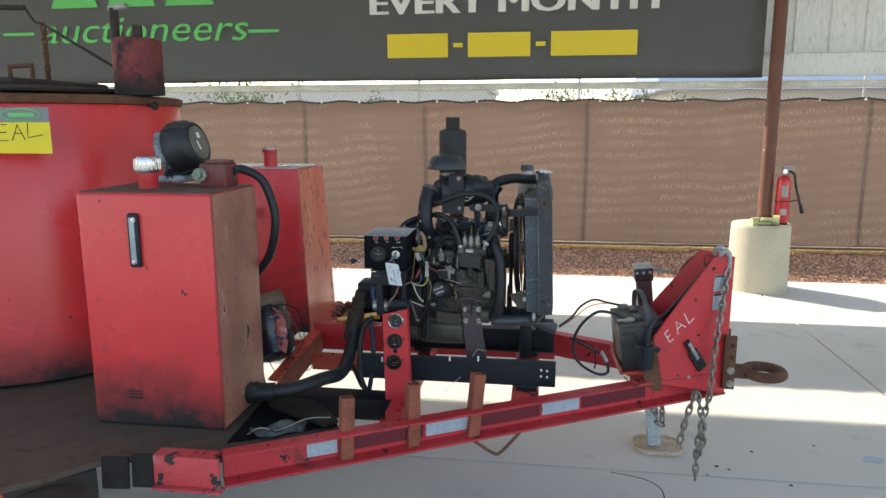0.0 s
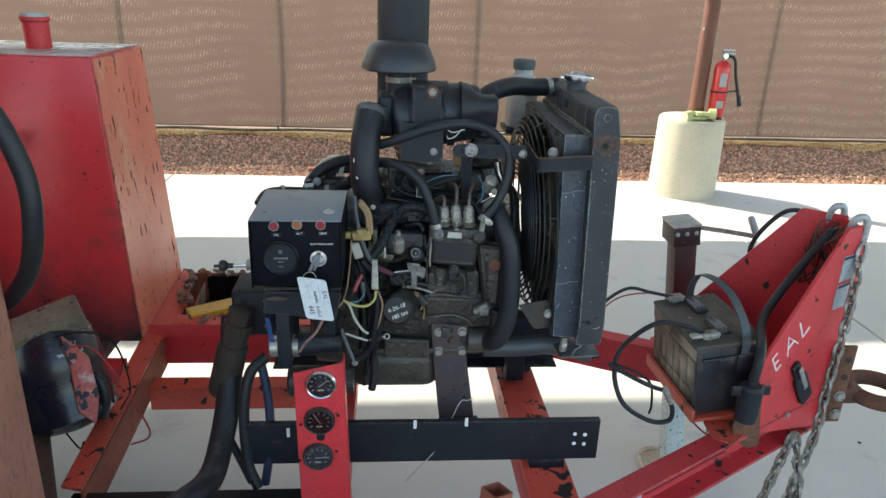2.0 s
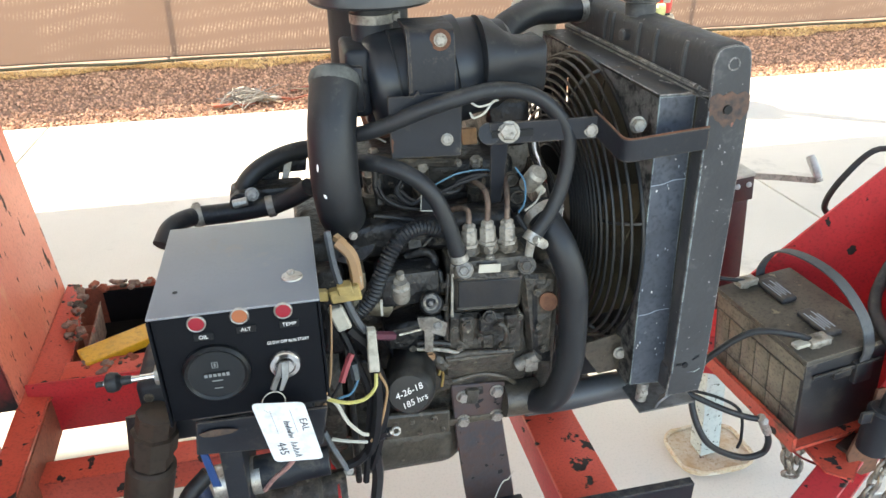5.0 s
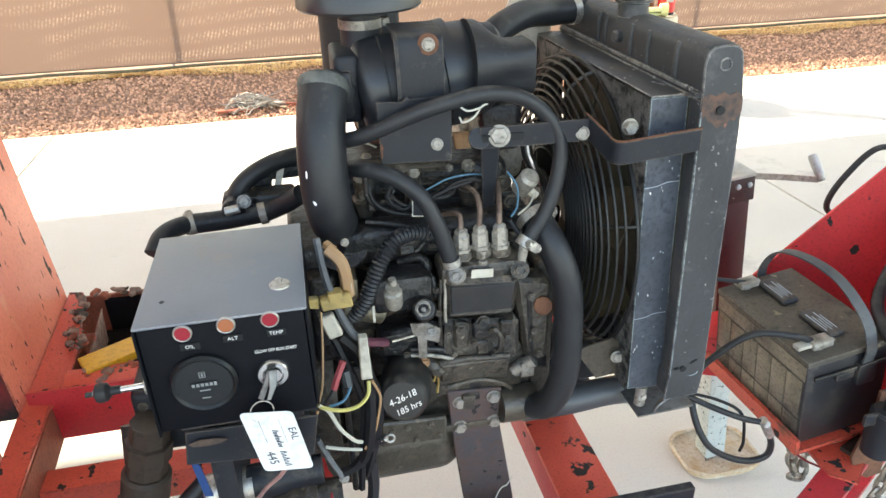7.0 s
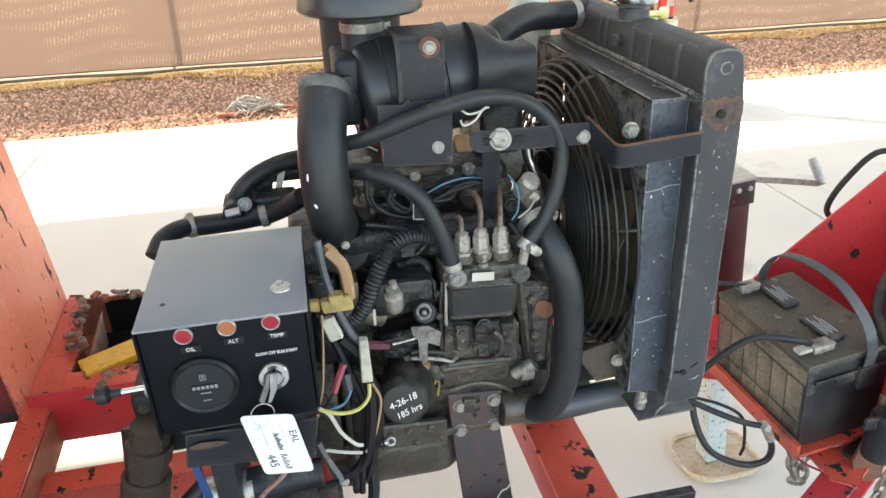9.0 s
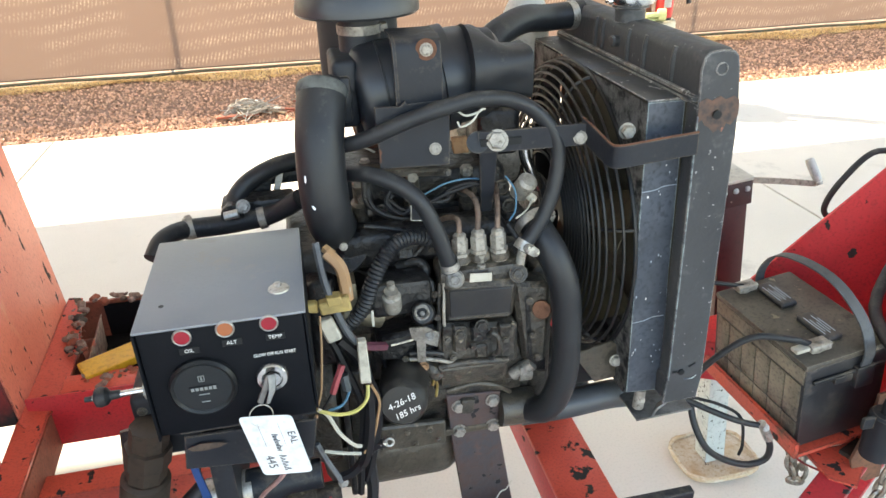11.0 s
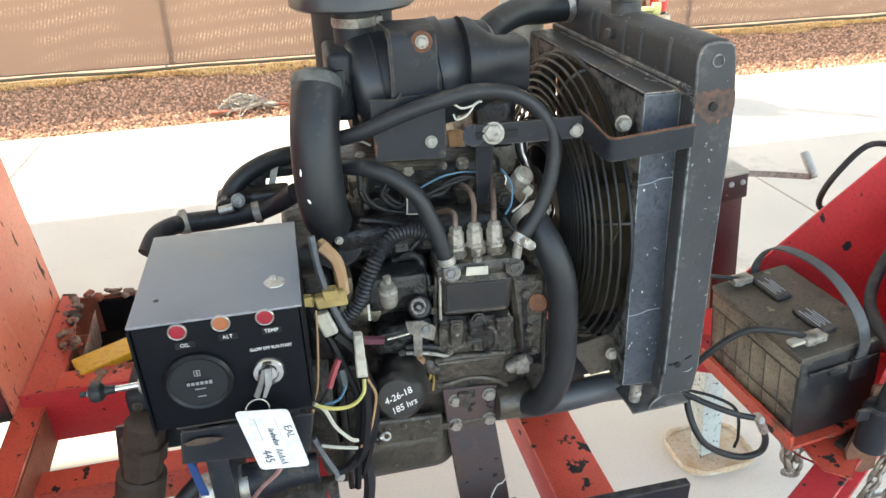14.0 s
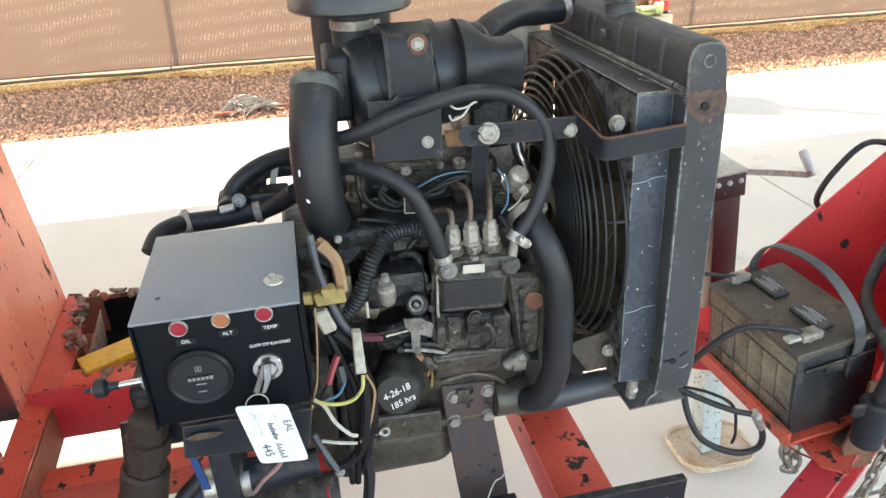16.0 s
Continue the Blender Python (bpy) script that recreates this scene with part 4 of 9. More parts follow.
for p, q in (((-0.372, -0.690, 0.425), (-0.370, -0.664, 0.642)), ((-0.170, -0.568, 0.425), (-0.174, -0.534, 0.648)), ((0.022, -0.462, 0.425), (0.042, -0.425, 0.655))):
    pocket(p, q)
part("bent_rod", tube([NB0 + nd * 0.84 + nout * 0.05 + V((0, 0, 0.0)), NB0 + nd * 0.90 + nout * 0.07 + V((0, 0, -0.045)), NB0 + nd * 0.935 + nout * 0.07 + V((0, 0, -0.050)), NB0 + nd * 1.02 + nout * 0.05 + V((0, 0, 0.0))], 0.006, 8), RUST, trailer)
SOOT = surf("oily_soot", (0.010, 0.009, 0.009), (0.022, 0.017, 0.014), 0.6, scale=9, streak=(0.05, 0.03, 0.022), streak_at=0.63, streak_scale=9, bump=0.4, fine=70, spec=0.25)


def crumpled(a, b, h):
    """A heap of folded cloth."""
    bm = bmesh.new()
    n, k = 16, 10
    rnd = random.Random(8)
    grid = []
    for i in range(n):
        row = []
        for j in range(k):
            u, v = 2 * i / (n - 1) - 1, 2 * j / (k - 1) - 1
            r = max(0.0, 1 - max(abs(u), abs(v)) ** 3)
            z = h * r * (0.55 + 0.35 * math.sin(5 * u + 2.5 * v) + rnd.uniform(-0.22, 0.22)) + 0.002
            row.append(bm.verts.new((a * (u + rnd.uniform(-0.05, 0.05)) * (1 + 0.15 * v), b * (v + 0.2 * math.sin(4 * u)), z)))
        grid.append(row)
    for i in range(n - 1):
        for j in range(k - 1):
            bm.faces.new((grid[i][j], grid[i + 1][j], grid[i + 1][j + 1], grid[i][j + 1])).smooth = True
    rim = bmesh.ops.extrude_face_region(bm, geom=bm.faces[:])
    for g in rim["geom"]:
        if isinstance(g, bmesh.types.BMVert):
            g.co.z = max(g.co.z - 0.003, 0.0)
    return bm


# deck under kettle and tanks
part("deck", prism([(-2.9, -1.15), (-1.262, -1.134), (-1.175, -1.066), (-1.080, -0.938), (-1.0, -0.908), (-0.722, -0.866), (-0.42, -0.690), (-0.42, -0.592), (-0.55, -0.442), (-0.765, -0.385), (-0.80, -0.30), (-0.95, 0.0), (-0.95, 0.95), (-2.9, 0.95)], 0.02, Matrix.Translation((0, 0, 0.485)), 0.004), DECK, trailer, "soot-blackened deck plate")
SCRAPED = surf("scraped_red_rail", (0.60, 0.055, 0.06), (0.48, 0.05, 0.055), 0.5, scale=7, chips=(0.03, 0.022, 0.02), chip_at=0.60, chip_scale=22, streak=(0.30, 0.27, 0.27), streak_at=0.54, streak_scale=9, fine=120, bump=0.4, edge=(0.06, 0.04, 0.035), edge_r=0.006)
part("side_rail", join(box(-0.915, -0.926, 0.425, -0.700, -0.915, 0.528, 0.003), box(-0.915, -0.915, 0.518, -0.715, -0.868, 0.528, 0.003), box(-0.915, -0.945, 0.420, -0.690, -0.905, 0.430, 0.003)), SCRAPED, trailer, "red side rail scraped to grey")
part("corner_plate", join(plate3([(-1.075, -0.953, 0.418), (-0.990, -0.945, 0.418), (-0.990, -0.938, 0.520), (-1.075, -0.945, 0.520)], 0.012, 0.002), plate3([(-0.985, -0.935, 0.420), (-0.915, -0.930, 0.420), (-0.915, -0.922, 0.526), (-0.985, -0.927, 0.526)], 0.012, 0.002)), SOOT, trailer, "sooty bent corner plate")
part("side_rail", plate3([(-2.9, -1.148, 0.36), (-1.262, -1.132, 0.36), (-1.262, -1.132, 0.484), (-2.9, -1.148, 0.484)], 0.05, 0.003), RED_CHIPPED, trailer, "red side rail with chipped paint")
part("lamp_bracket", join(plate3([(-1.255, -1.128, 0.375), (-1.085, -0.955, 0.375), (-1.085, -0.955, 0.484), (-1.255, -1.128, 0.484)], 0.02, 0.003), box(-1.215, -1.125, 0.462, -1.060, -1.035, 0.474, 0.003)), TAR, trailer, "sooty lamp bracket")
part("marker_lamp", moved(box(-0.036, -0.014, -0.028, 0.036, 0.0, 0.028, 0.006), pose(-1.140, -1.055, 0.424, 0, 0, 30)), LENS_AMBER, trailer, "amber side marker lamp")
# flat black sheet: deep shade of the deck opening drawn as colour
part("deck_wedge", plate3([(-0.7450, -0.7750, 0.5090), (-0.640, -0.7250, 0.5090), (-0.4270, -0.5980, 0.5090), (-0.5520, -0.4470, 0.5090), (-0.7640, -0.4010, 0.5090)], 0.003), HOLLOW_SHADE, trailer, "tar-black sheet painted as the shaded hole in the deck")
part("flat_bar", plate3([(-0.7600, -0.4150, 0.5300), (-0.700, -0.520, 0.5300), (-0.4500, -0.6450, 0.5300), (-0.4220, -0.6000, 0.5300), (-0.5500, -0.4500, 0.5300)], 0.012), SOOT, trailer, "tarred flat plate over the pocket")
part("rag", moved(crumpled(0.085, 0.040, 0.028), pose(*(-0.6050, -0.6680, 0.5120), 0, 0, 28)), surf("oily_rag", (0.10, 0.11, 0.10), (0.012, 0.013, 0.012), 0.7, bump=0.9, fine=40), trailer, "oily crumpled rag")
part("tie_wire", tube([(-0.70, -0.715, 0.512), (-0.66, -0.700, 0.530), (-0.60, -0.690, 0.522), (-0.52, -0.640, 0.545), (-0.44, -0.625, 0.548)], 0.0022, 6), ALU, trailer)
# cross members
part("cross_member", box(0.15, -0.30, 0.478, 0.255, 0.5, 0.49, 0.002), RED_SPLAT, trailer, "red flat cross bar with black chips")
part("cross_web", box(0.152, -0.30, 0.40, 0.162, 0.5, 0.477, 0.001), RED, trailer)
part("cross_member", box(-0.815, 0.27, 0.372, -0.30, 0.335, 0.440, 0.004), RED_CHIPPED, trailer, "red square cross tube with chipped paint")
part("cross_member", box(-1.30, 0.30, 0.43, -0.895, 0.36, 0.49, 0.004), RED, trailer, "red square cross tube")
part("cross_member", box(-0.30, -0.42, 0.42, -0.24, 0.62, 0.49, 0.004), RED, trailer)
part("angle_brace", plate3([(-0.885, 0.50, 0.500), (-0.828, 0.54, 0.500), (-0.789, -0.22, 0.500), (-0.835, -0.208, 0.500)], 0.007), RED_CHIPPED, trailer, "red angle iron brace with chipped paint")
part("brace_web", plate3([(-0.832, 0.53, 0.496), (-0.832, 0.53, 0.405), (-0.793, -0.22, 0.405), (-0.793, -0.22, 0.496)], 0.006), RUST_RED, trailer)
part("cross_channel", box(-0.82, -0.30, 0.395, -0.305, -0.195, 0.480, 0.005), SOOT, trailer, "tar-blackened steel channel")
# engine rails
part("engine_rail", run((-0.47, -0.156, 0.512), (0.318, -0.156, 0.512), [(0, 0), (0.016, 0), (0.016, 0.006), (0.006, 0.008), (0.006, 0.094), (0.016, 0.097), (0.016, 0.103), (0, 0.103)], -1), BLACK, trailer, "black steel engine rail")
for y in (0.30,):
    part("engine_rail", run((-0.47, y, 0.512), (0.318, y, 0.512), [(0, 0), (0.05, 0), (0.05, 0.006), (0.006, 0.008), (0.006, 0.095), (0.05, 0.098), (0.05, 0.105), (0, 0.105)], 1), BLACK, trailer, "black steel engine rail")
# white discs and bars on the uncut web stand for daylight through holes
for sx, sz in ((0.262, 0.555), (0.285, 0.553), (0.262, 0.58), (0.285, 0.578)):
    part("rail_hole", rod((sx, -0.1575, sz), (sx, -0.155, sz), 0.0045, 10), CHALK, trailer, "bolt hole, its daylight drawn as a white disc")
for sx, sz in ((-0.371, 0.594), (-0.097, 0.611), (0.016, 0.615)):
    part("rail_slot", box(sx - 0.0035, -0.1575, sz - 0.011, sx + 0.0035, -0.155, sz + 0.011, 0.0008, 1), CHALK, trailer, "slot, its daylight drawn as a white bar")
for y in (-0.12, 0.30):
    part("rail_leg", box(0.165, y - 0.04, 0.491, 0.245, y + 0.03, 0.512, 0.003), BLACK, trailer)
    part("rail_leg", box(-0.32, y - 0.04, 0.491, -0.24, y + 0.03, 0.512, 0.003), BLACK, trailer)
# gussets at the nose
def gusset(near):
    s = 1 if near else -1
    o, d, out = (NB0, nd, nout) if near else (FB0, fd_, fout)
    L = LB if near else (FB1 - FB0).length
    base = o + d * L + out * (0.052 if near else 0.02)
    pts = [(-0.375, 0.107), (-0.005, 0.0), (0.0, 0.575), (-0.105, 0.58), (-0.375, 0.289 if near else 0.215)]
    c = [base + d * a + V((0, 0, b)) for a, b in pts]
    return plate3(c if near else c[::-1], 0.008, 0.001)


part("gusset", gusset(True), RED, trailer, "red gusset plate with chalked letters")
part("gusset", gusset(False), RED, trailer, "red gusset plate")
part("nose_plate", box(0.978, 0.075, 0.43, 0.988, 0.165, 1.0, 0.002), RED, trailer)
part("nose_channel", join(box(0.989, 0.04, 0.465, 0.998, 0.15, 0.69, 0.002), box(0.998, 0.04, 0.465, 1.034, 0.049, 0.69, 0.002), box(0.998, 0.141, 0.465, 1.034, 0.15, 0.69, 0.002)), RUST, trailer, "rusty adjustable hitch channel")
for z in (0.50, 0.55, 0.60, 0.65):
    part("hitch_hole", rod((1.017, 0.0385, z), (1.017, 0.0408, z), 0.009, 12), TAR, trailer)
for z in (0.49, 0.545):
    part("hitch_bolt", bolt((1.017, 0.039, z), (1.017, -1, z), 0.015), ZINC, trailer, "zinc hitch bolt")
ring = [V((1.158 + 0.070 * math.cos(a), 0.09 + 0.070 * math.sin(a), 0.528)) for a in (2 * math.pi * i / 36 for i in range(36))]
part("pintle_eye", join(tube(ring, 0.021, 12, closed=True, raw=True), box(0.999, 0.06, 0.503, 1.100, 0.12, 0.553, 0.01)), RUST, trailer, "rusty forged pintle eye")
# chalked lot letters on the gusset and its plates
gm = facing(NB0 + nd * (LB - 0.250) + nout * 0.0525 + V((0, 0, 0.325)), nout, turn=36)


for pts in ([(-0.075, 0.03), (-0.10, 0.03), (-0.10, -0.03), (-0.075, -0.03)], [(-0.10, 0.0), (-0.08, 0.0)], [(-0.04, -0.03), (-0.015, 0.035), (0.015, -0.03)], [(-0.03, -0.005), (0.005, -0.003)], [(0.045, 0.035), (0.04, -0.03), (0.08, -0.025)]):
    part("chalk_mark", tube([gm @ V((x * 0.78, y * 0.8, 0.0)) for x, y in pts], 0.0022, 5, raw=True), CHALK, trailer, "white chalk letters EAL")
for z in (0.40, 0.475):
    m = facing(NB0 + nd * (LB - 0.070) + nout * 0.0525 + V((0, 0, z)), nout)
    part("data_plate", moved(box(-0.03, -0.033, 0, 0.03, 0.033, 0.0015, 0.001, 1), m), surf("grey_plate", (0.44, 0.46, 0.48), (0.33, 0.35, 0.37), 0.45, metal=0.2), trailer, "grey riveted data plate")
    part("plate_line", moved(box(-0.028, 0.024, 0.0016, 0.028, 0.031, 0.002), m), INK, trailer, "black plate header")
lm = facing(NB0 + nd * (LB - 0.177) + nout * 0.0525 + V((0, 0, 0.191)), nout, turn=36) @ Matrix.Diagonal((1.25, 1.45, 1.1, 1))
part("toggle_latch", moved(join(box(-0.018, -0.05, 0, 0.018, 0.02, 0.014, 0.005), box(-0.012, 0.02, 0, 0.012, 0.055, 0.01, 0.004)), lm), BLACK, trailer, "black toggle latch")
part("latch_tongue", moved(box(-0.006, -0.01, 0.014, 0.006, 0.05, 0.018, 0.002), lm), ZINC, trailer)
part("bracket_bolt", bolt(NB0 + nd * (LB - 0.2) + nout * 0.055 + V((0, 0, 0.105)), NB0 + nd * (LB - 0.2) + nout * 0.5 + V((0, 0, 0.105)), 0.009), ZINC, trailer)
part("beam_clip", moved(box(-0.03, -0.02, 0, 0.03, 0.02, 0.012, 0.004), pose(*(NB0 + nd * 1.62 + nout * 0.03 + V((0, 0, 0.107))), 0, 0, 20)), TAR, trailer)
# plug holder beside the battery
ph = (0.659, -0.144, 0.634)
part("plug_socket", join(lathe([(0.024, 0), (0.026, 0.03), (0.026, 0.085), (0.022, 0.09)], (ph[0], ph[1], ph[2] - 0.03), (ph[0], ph[1], ph[2] + 1), 20), box(ph[0] - 0.045, ph[1] - 0.004, ph[2] + 0.035, ph[0] + 0.045, ph[1] + 0.004, ph[2] + 0.058, 0.003)), BLACK, trailer, "black trailer plug holder")
part("plug_cable", tube([(ph[0], ph[1], ph[2] + 0.06), (ph[0] + 0.01, ph[1] + 0.01, ph[2] + 0.14), (0.76, 0.03, 0.78), (0.86, 0.09, 0.88), (0.95, 0.12, 0.98)], 0.011, 10), RUBBER, trailer)
part("corner_gusset", plate3([(0.610, -0.057, 0.540), (0.606, -0.121, 0.540), (0.640, -0.150, 0.540), (0.758, -0.053, 0.540)], 0.006), RED_CHIPPED, trailer, "chipped red corner plate under the battery")
part("plug_bracket", plate3([(0.669, -0.112, 0.704), (0.671, -0.112, 0.648), (0.653, -0.112, 0.560), (0.668, -0.112, 0.520), (0.700, -0.112, 0.500), (0.729, -0.112, 0.505), (0.712, -0.112, 0.620), (0.690, -0.112, 0.704)], 0.006, 0.001), RUST, trailer, "rusty upright bracket behind the plug holder")

# light cables looping over the nose
cab = thing("light_cable", "black rubber cable looped over the trailer nose", "cable")
part("cable", tube([(0.95, 0.14, 0.97), (1.0230, 0.2200, 0.7890), (0.9970, 0.2500, 0.9410), (0.9270, 0.2800, 0.9750), (0.8590, 0.2800, 0.9210), (0.8390, 0.2900, 0.8520), (0.8710, 0.2800, 0.8240), (0.9410, 0.2400, 0.8100), (1.0010, 0.2200, 0.7800), (0.955, 0.15, 0.90)], 0.0065, 8), RUBBER, cab)

# rusty wire left in the nose
nest = thing("wire_nest", "tangle of rusty tie wire caught in the trailer nose", "wire")
wr = random.Random(5)
for k in range(9):
    part("wire", tube([(0.93 + wr.uniform(-0.03, 0.04), 0.12 + wr.uniform(-0.035, 0.03), 0.90 + wr.uniform(-0.08, 0.10)) for _ in range(5)], 0.0022, 5), (RUST, WIRE_BK, COPPER)[k % 3], nest)

# lifting hooks at the nose
for dy in (0.075, 0.165):
    hk = thing("safety_hook", "galvanised safety hook at the trailer nose", "hook", "safety hooks")
    part("hook", tube([(0.955, dy, 0.975), (0.955, dy - 0.01, 1.015), (0.968, dy - 0.015, 1.028), (0.985, dy - 0.015, 1.015), (0.988, dy - 0.01, 0.95)], 0.009, 8), GALV, hk)


def link(m):
    a, b = 0.010, 0.021
    pts = []
    for i in range(14):
        t = 2 * math.pi * i / 14
        pts.append(m @ V((a * math.cos(t), 0, b * math.sin(t) * 1.1)))
    return tube(pts, 0.0048, 6, closed=True, raw=True)


def hang_chain(points, label):
    c = thing("safety_chain", label, "chain", "safety chains")
    line = spline(points, 24)
    step, acc, k = 0.031, 0.0, 0
    for p, q in zip(line, line[1:]):
        acc += (q - p).length
        if acc >= step:
            acc -= step
            fr = axis_frame(p, q, up=(0.3, -1, 0)) @ Matrix.Rotation(radians(90 * (k % 2) + 20), 4, "Z")
            part("link", link(fr), CHAIN, c)
            k += 1
    return c


hang_chain([(0.985, 0.055, 0.965), (0.9520, 0.0000, 0.7820), (0.9320, -0.0200, 0.6020), (0.9240, -0.0300, 0.4640), (0.8930, -0.0300, 0.2700), (0.8920, -0.0300, 0.0980)], "weathered steel safety chain hanging from the nose")
hang_chain([(0.8770, -0.0200, 0.4810), (0.8430, -0.0300, 0.3640), (0.8230, -0.0300, 0.2650)], "short steel safety chain hanging below the beam")
hang_chain([(0.8770, -0.0200, 0.4810), (0.9090, -0.0400, 0.3240), (0.9020, -0.0500, 0.2320)], "doubled steel safety chain below the beam")

hang_chain([(0.7200, 0.1000, 0.4230), (0.7290, 0.1000, 0.3680), (0.7570, 0.1000, 0.2830), (0.7720, 0.1000, 0.2860), (0.7680, 0.1000, 0.3510), (0.7510, 0.1000, 0.4160)], "galvanised chain looped under the battery tray")

# ---- jack ----
jack = thing("trailer_jack", "maroon and chipped blue-grey trailer jack standing on its foot plate", "jack")
JXC, JYC = 0.806, 0.452
MAROON = surf("maroon_paint", (0.045, 0.012, 0.014), (0.03, 0.010, 0.011), 0.4, chips=(0.2, 0.17, 0.15), chip_at=0.72, chip_scale=50)
part("upper_tube", box(JXC - 0.033, JYC - 0.033, 0.42, JXC + 0.033, JYC + 0.033, 0.845, 0.004), surf("maroon_paint", (0.06, 0.012, 0.014), (0.045, 0.01, 0.012), 0.4), jack, "maroon square upper tube")
part("cap", box(JXC - 0.040, JYC - 0.038, 0.822, JXC + 0.040, JYC + 0.060, 0.880, 0.003), MAROON, jack, "maroon gear head")
part("cap_plate", box(JXC - 0.041, JYC - 0.039, 0.8805, JXC + 0.041, JYC + 0.062, 0.8895, 0.002), surf("bare_zinc_plate", (0.50, 0.48, 0.44), (0.38, 0.36, 0.33), 0.35, metal=0.5, scale=20, bump=0.05), jack, "bare zinc top plate")
for dx in (-0.030, -0.002, 0.026):
    part("rivet", lathe([(0.0068, 0), (0.006, 0.003), (0.003, 0.0045)], (JXC + dx, JYC - 0.038, 0.862), (JXC + dx, JYC - 1, 0.862), 14), GALV, jack)
part("inner_tube", box(JXC - 0.029, JYC - 0.029, 0.02, JXC + 0.029, JYC + 0.029, 0.42, 0.003), JACKPAINT, jack, "chipped blue-grey inner tube")
foot_line_ = [(JXC + 0.012 + 0.112 * math.copysign(abs(math.cos(a)) ** 0.6, math.cos(a)), JYC + 0.090 * math.copysign(abs(math.sin(a)) ** 0.6, math.sin(a))) for a in (2 * math.pi * q / 28 for q in range(28))]
part("foot_plate", prism(foot_line_, 0.010, Matrix.Translation((0, 0, 0.001)), 0.002), FOOT, jack, "rusty tan foot plate")
part("foot_lip", tube([(x, y, 0.013 + 0.006 * abs(math.sin(q * 0.8))) for q, (x, y) in enumerate(foot_line_)], 0.006, 6, closed=True, raw=True), FOOT, jack)
part("crank", tube([(JXC + 0.040, JYC - 0.005, 0.868), (JXC + 0.12, JYC - 0.015, 0.851), (JXC + 0.206, JYC - 0.031, 0.832)], 0.0050, 8, flat=(0.004, 0.014)), ALU, jack)
gripd = V((-0.10, 0.50, 0.75)).normalized()
grip0 = V((JXC + 0.210, JYC - 0.034, 0.836))
part("crank_grip", lathe([(0.006, 0), (0.0095, 0.004), (0.0105, 0.012), (0.0105, 0.050), (0.009, 0.057), (0.004, 0.059)], grip0, grip0 + gripd, 20), GALV, jack, "fluted galvanised grip")
part("crank_nut", bolt(grip0 - gripd * 0.001, grip0 - gripd, 0.010), ZINC, jack)
part("bracket", box(JXC - 0.10, JYC - 0.12, 0.44, JXC + 0.05, JYC - 0.035, 0.535, 0.004), RED, jack)

# the jack leans a little towards the kettle
for ob in jack.children:
    if not ob.name.startswith("foot"):
        ob.data.transform(Matrix.Translation((JXC, JYC, 0)) @ Matrix.Rotation(radians(-6.2), 4, "Y") @ Matrix.Translation((-JXC, -JYC, 0)))

# ---- battery on its tray ----
batt = thing("battery", "dusty black lead-acid battery with a carrying strap in a red tray", "battery")
BM = pose(0.583, -0.060, 0.560, 0, -7.0, 2.5)
BW, BL, BH = 0.165, 0.256, 0.187


def bpart(name, bm, mat, parent=None, label=""):
    return part(name, moved(bm, BM), mat, parent or batt, label)


case = bpart("case", box(0, 0, 0, BW, BL, BH - 0.012, 0.004), BATTERY, None, "dusty black plastic case")
# moulded panels of the long side: a plain band, tall panels, short panels, and the hold-down ledge
for k in range(6):
    y0 = 0.008 + 0.0402 * k
    part("tall_panel", moved(box(-0.0022, y0, 0.056, 0.001, y0 + 0.0375, 0.140, 0.0012, 2), BM), BATTERY_DUST_GLOW, case)
    part("short_panel", moved(box(-0.0016, y0, 0.012, 0.001, y0 + 0.0375, 0.052, 0.0010, 2), BM), BATTERY_DUST_GLOW, case)
part("upper_band", moved(box(-0.0012, 0.003, 0.143, 0.001, BL - 0.003, BH - 0.013, 0.0006, 1), BM), BATTERY_DUST_GLOW, case)
part("ledge", moved(box(-0.011, 0.004, 0.0, 0.001, BL - 0.004, 0.006, 0.001, 1), BM), BATTERY, case)
for y in (0.075, 0.190):
    part("ledge_rib", moved(prism([(0.0, 0.0), (0.011, 0.0), (0.0, 0.020)], 0.004, Matrix(((-1, 0, 0, 0.0), (0, 0, 1, y), (0, 1, 0, 0.005), (0, 0, 0, 1)))), BM), BATTERY, case)
LID = surf("dusty_lid_plastic", (0.125, 0.105, 0.080), (0.055, 0.048, 0.040), 0.55, scale=11, bump=0.15, fine=150, streak=(0.026, 0.024, 0.023), streak_at=0.58, streak_scale=14, chips=(0.24, 0.20, 0.14), chip_at=0.66, chip_scale=34, edge=(0.22, 0.19, 0.15))
bpart("lid", box(-0.002, -0.002, BH - 0.012, BW + 0.002, BL + 0.002, BH, 0.0035, 2), LID, None, "dusty lid")
for y in (0.035, 0.150):
    cap_ = bpart("vent_cap", box(0.066, y, BH, 0.100, y + 0.080, BH + 0.013, 0.007, 3), BATTERY, None, "black vent cap")
    for k in range(5):
        part("cap_print", moved(box(0.0705 + 0.0052 * k, y + 0.012 + 0.006 * (k % 2), BH + 0.0131, 0.0722 + 0.0052 * k, y + 0.066 - 0.010 * (k % 3), BH + 0.0135), BM), REFL_WHITE, cap_, "worn pale print")
sxl = 0.112
strap = [(sxl, -0.007, BH - 0.03), (sxl, -0.010, BH + 0.005), (sxl, 0.012, BH + 0.050), (sxl, 0.075, BH + 0.088), (sxl - 0.003, 0.15, BH + 0.094), (sxl - 0.008, 0.22, BH + 0.075), (sxl - 0.010, BL + 0.004, BH + 0.020), (sxl - 0.010, BL + 0.006, BH - 0.03)]
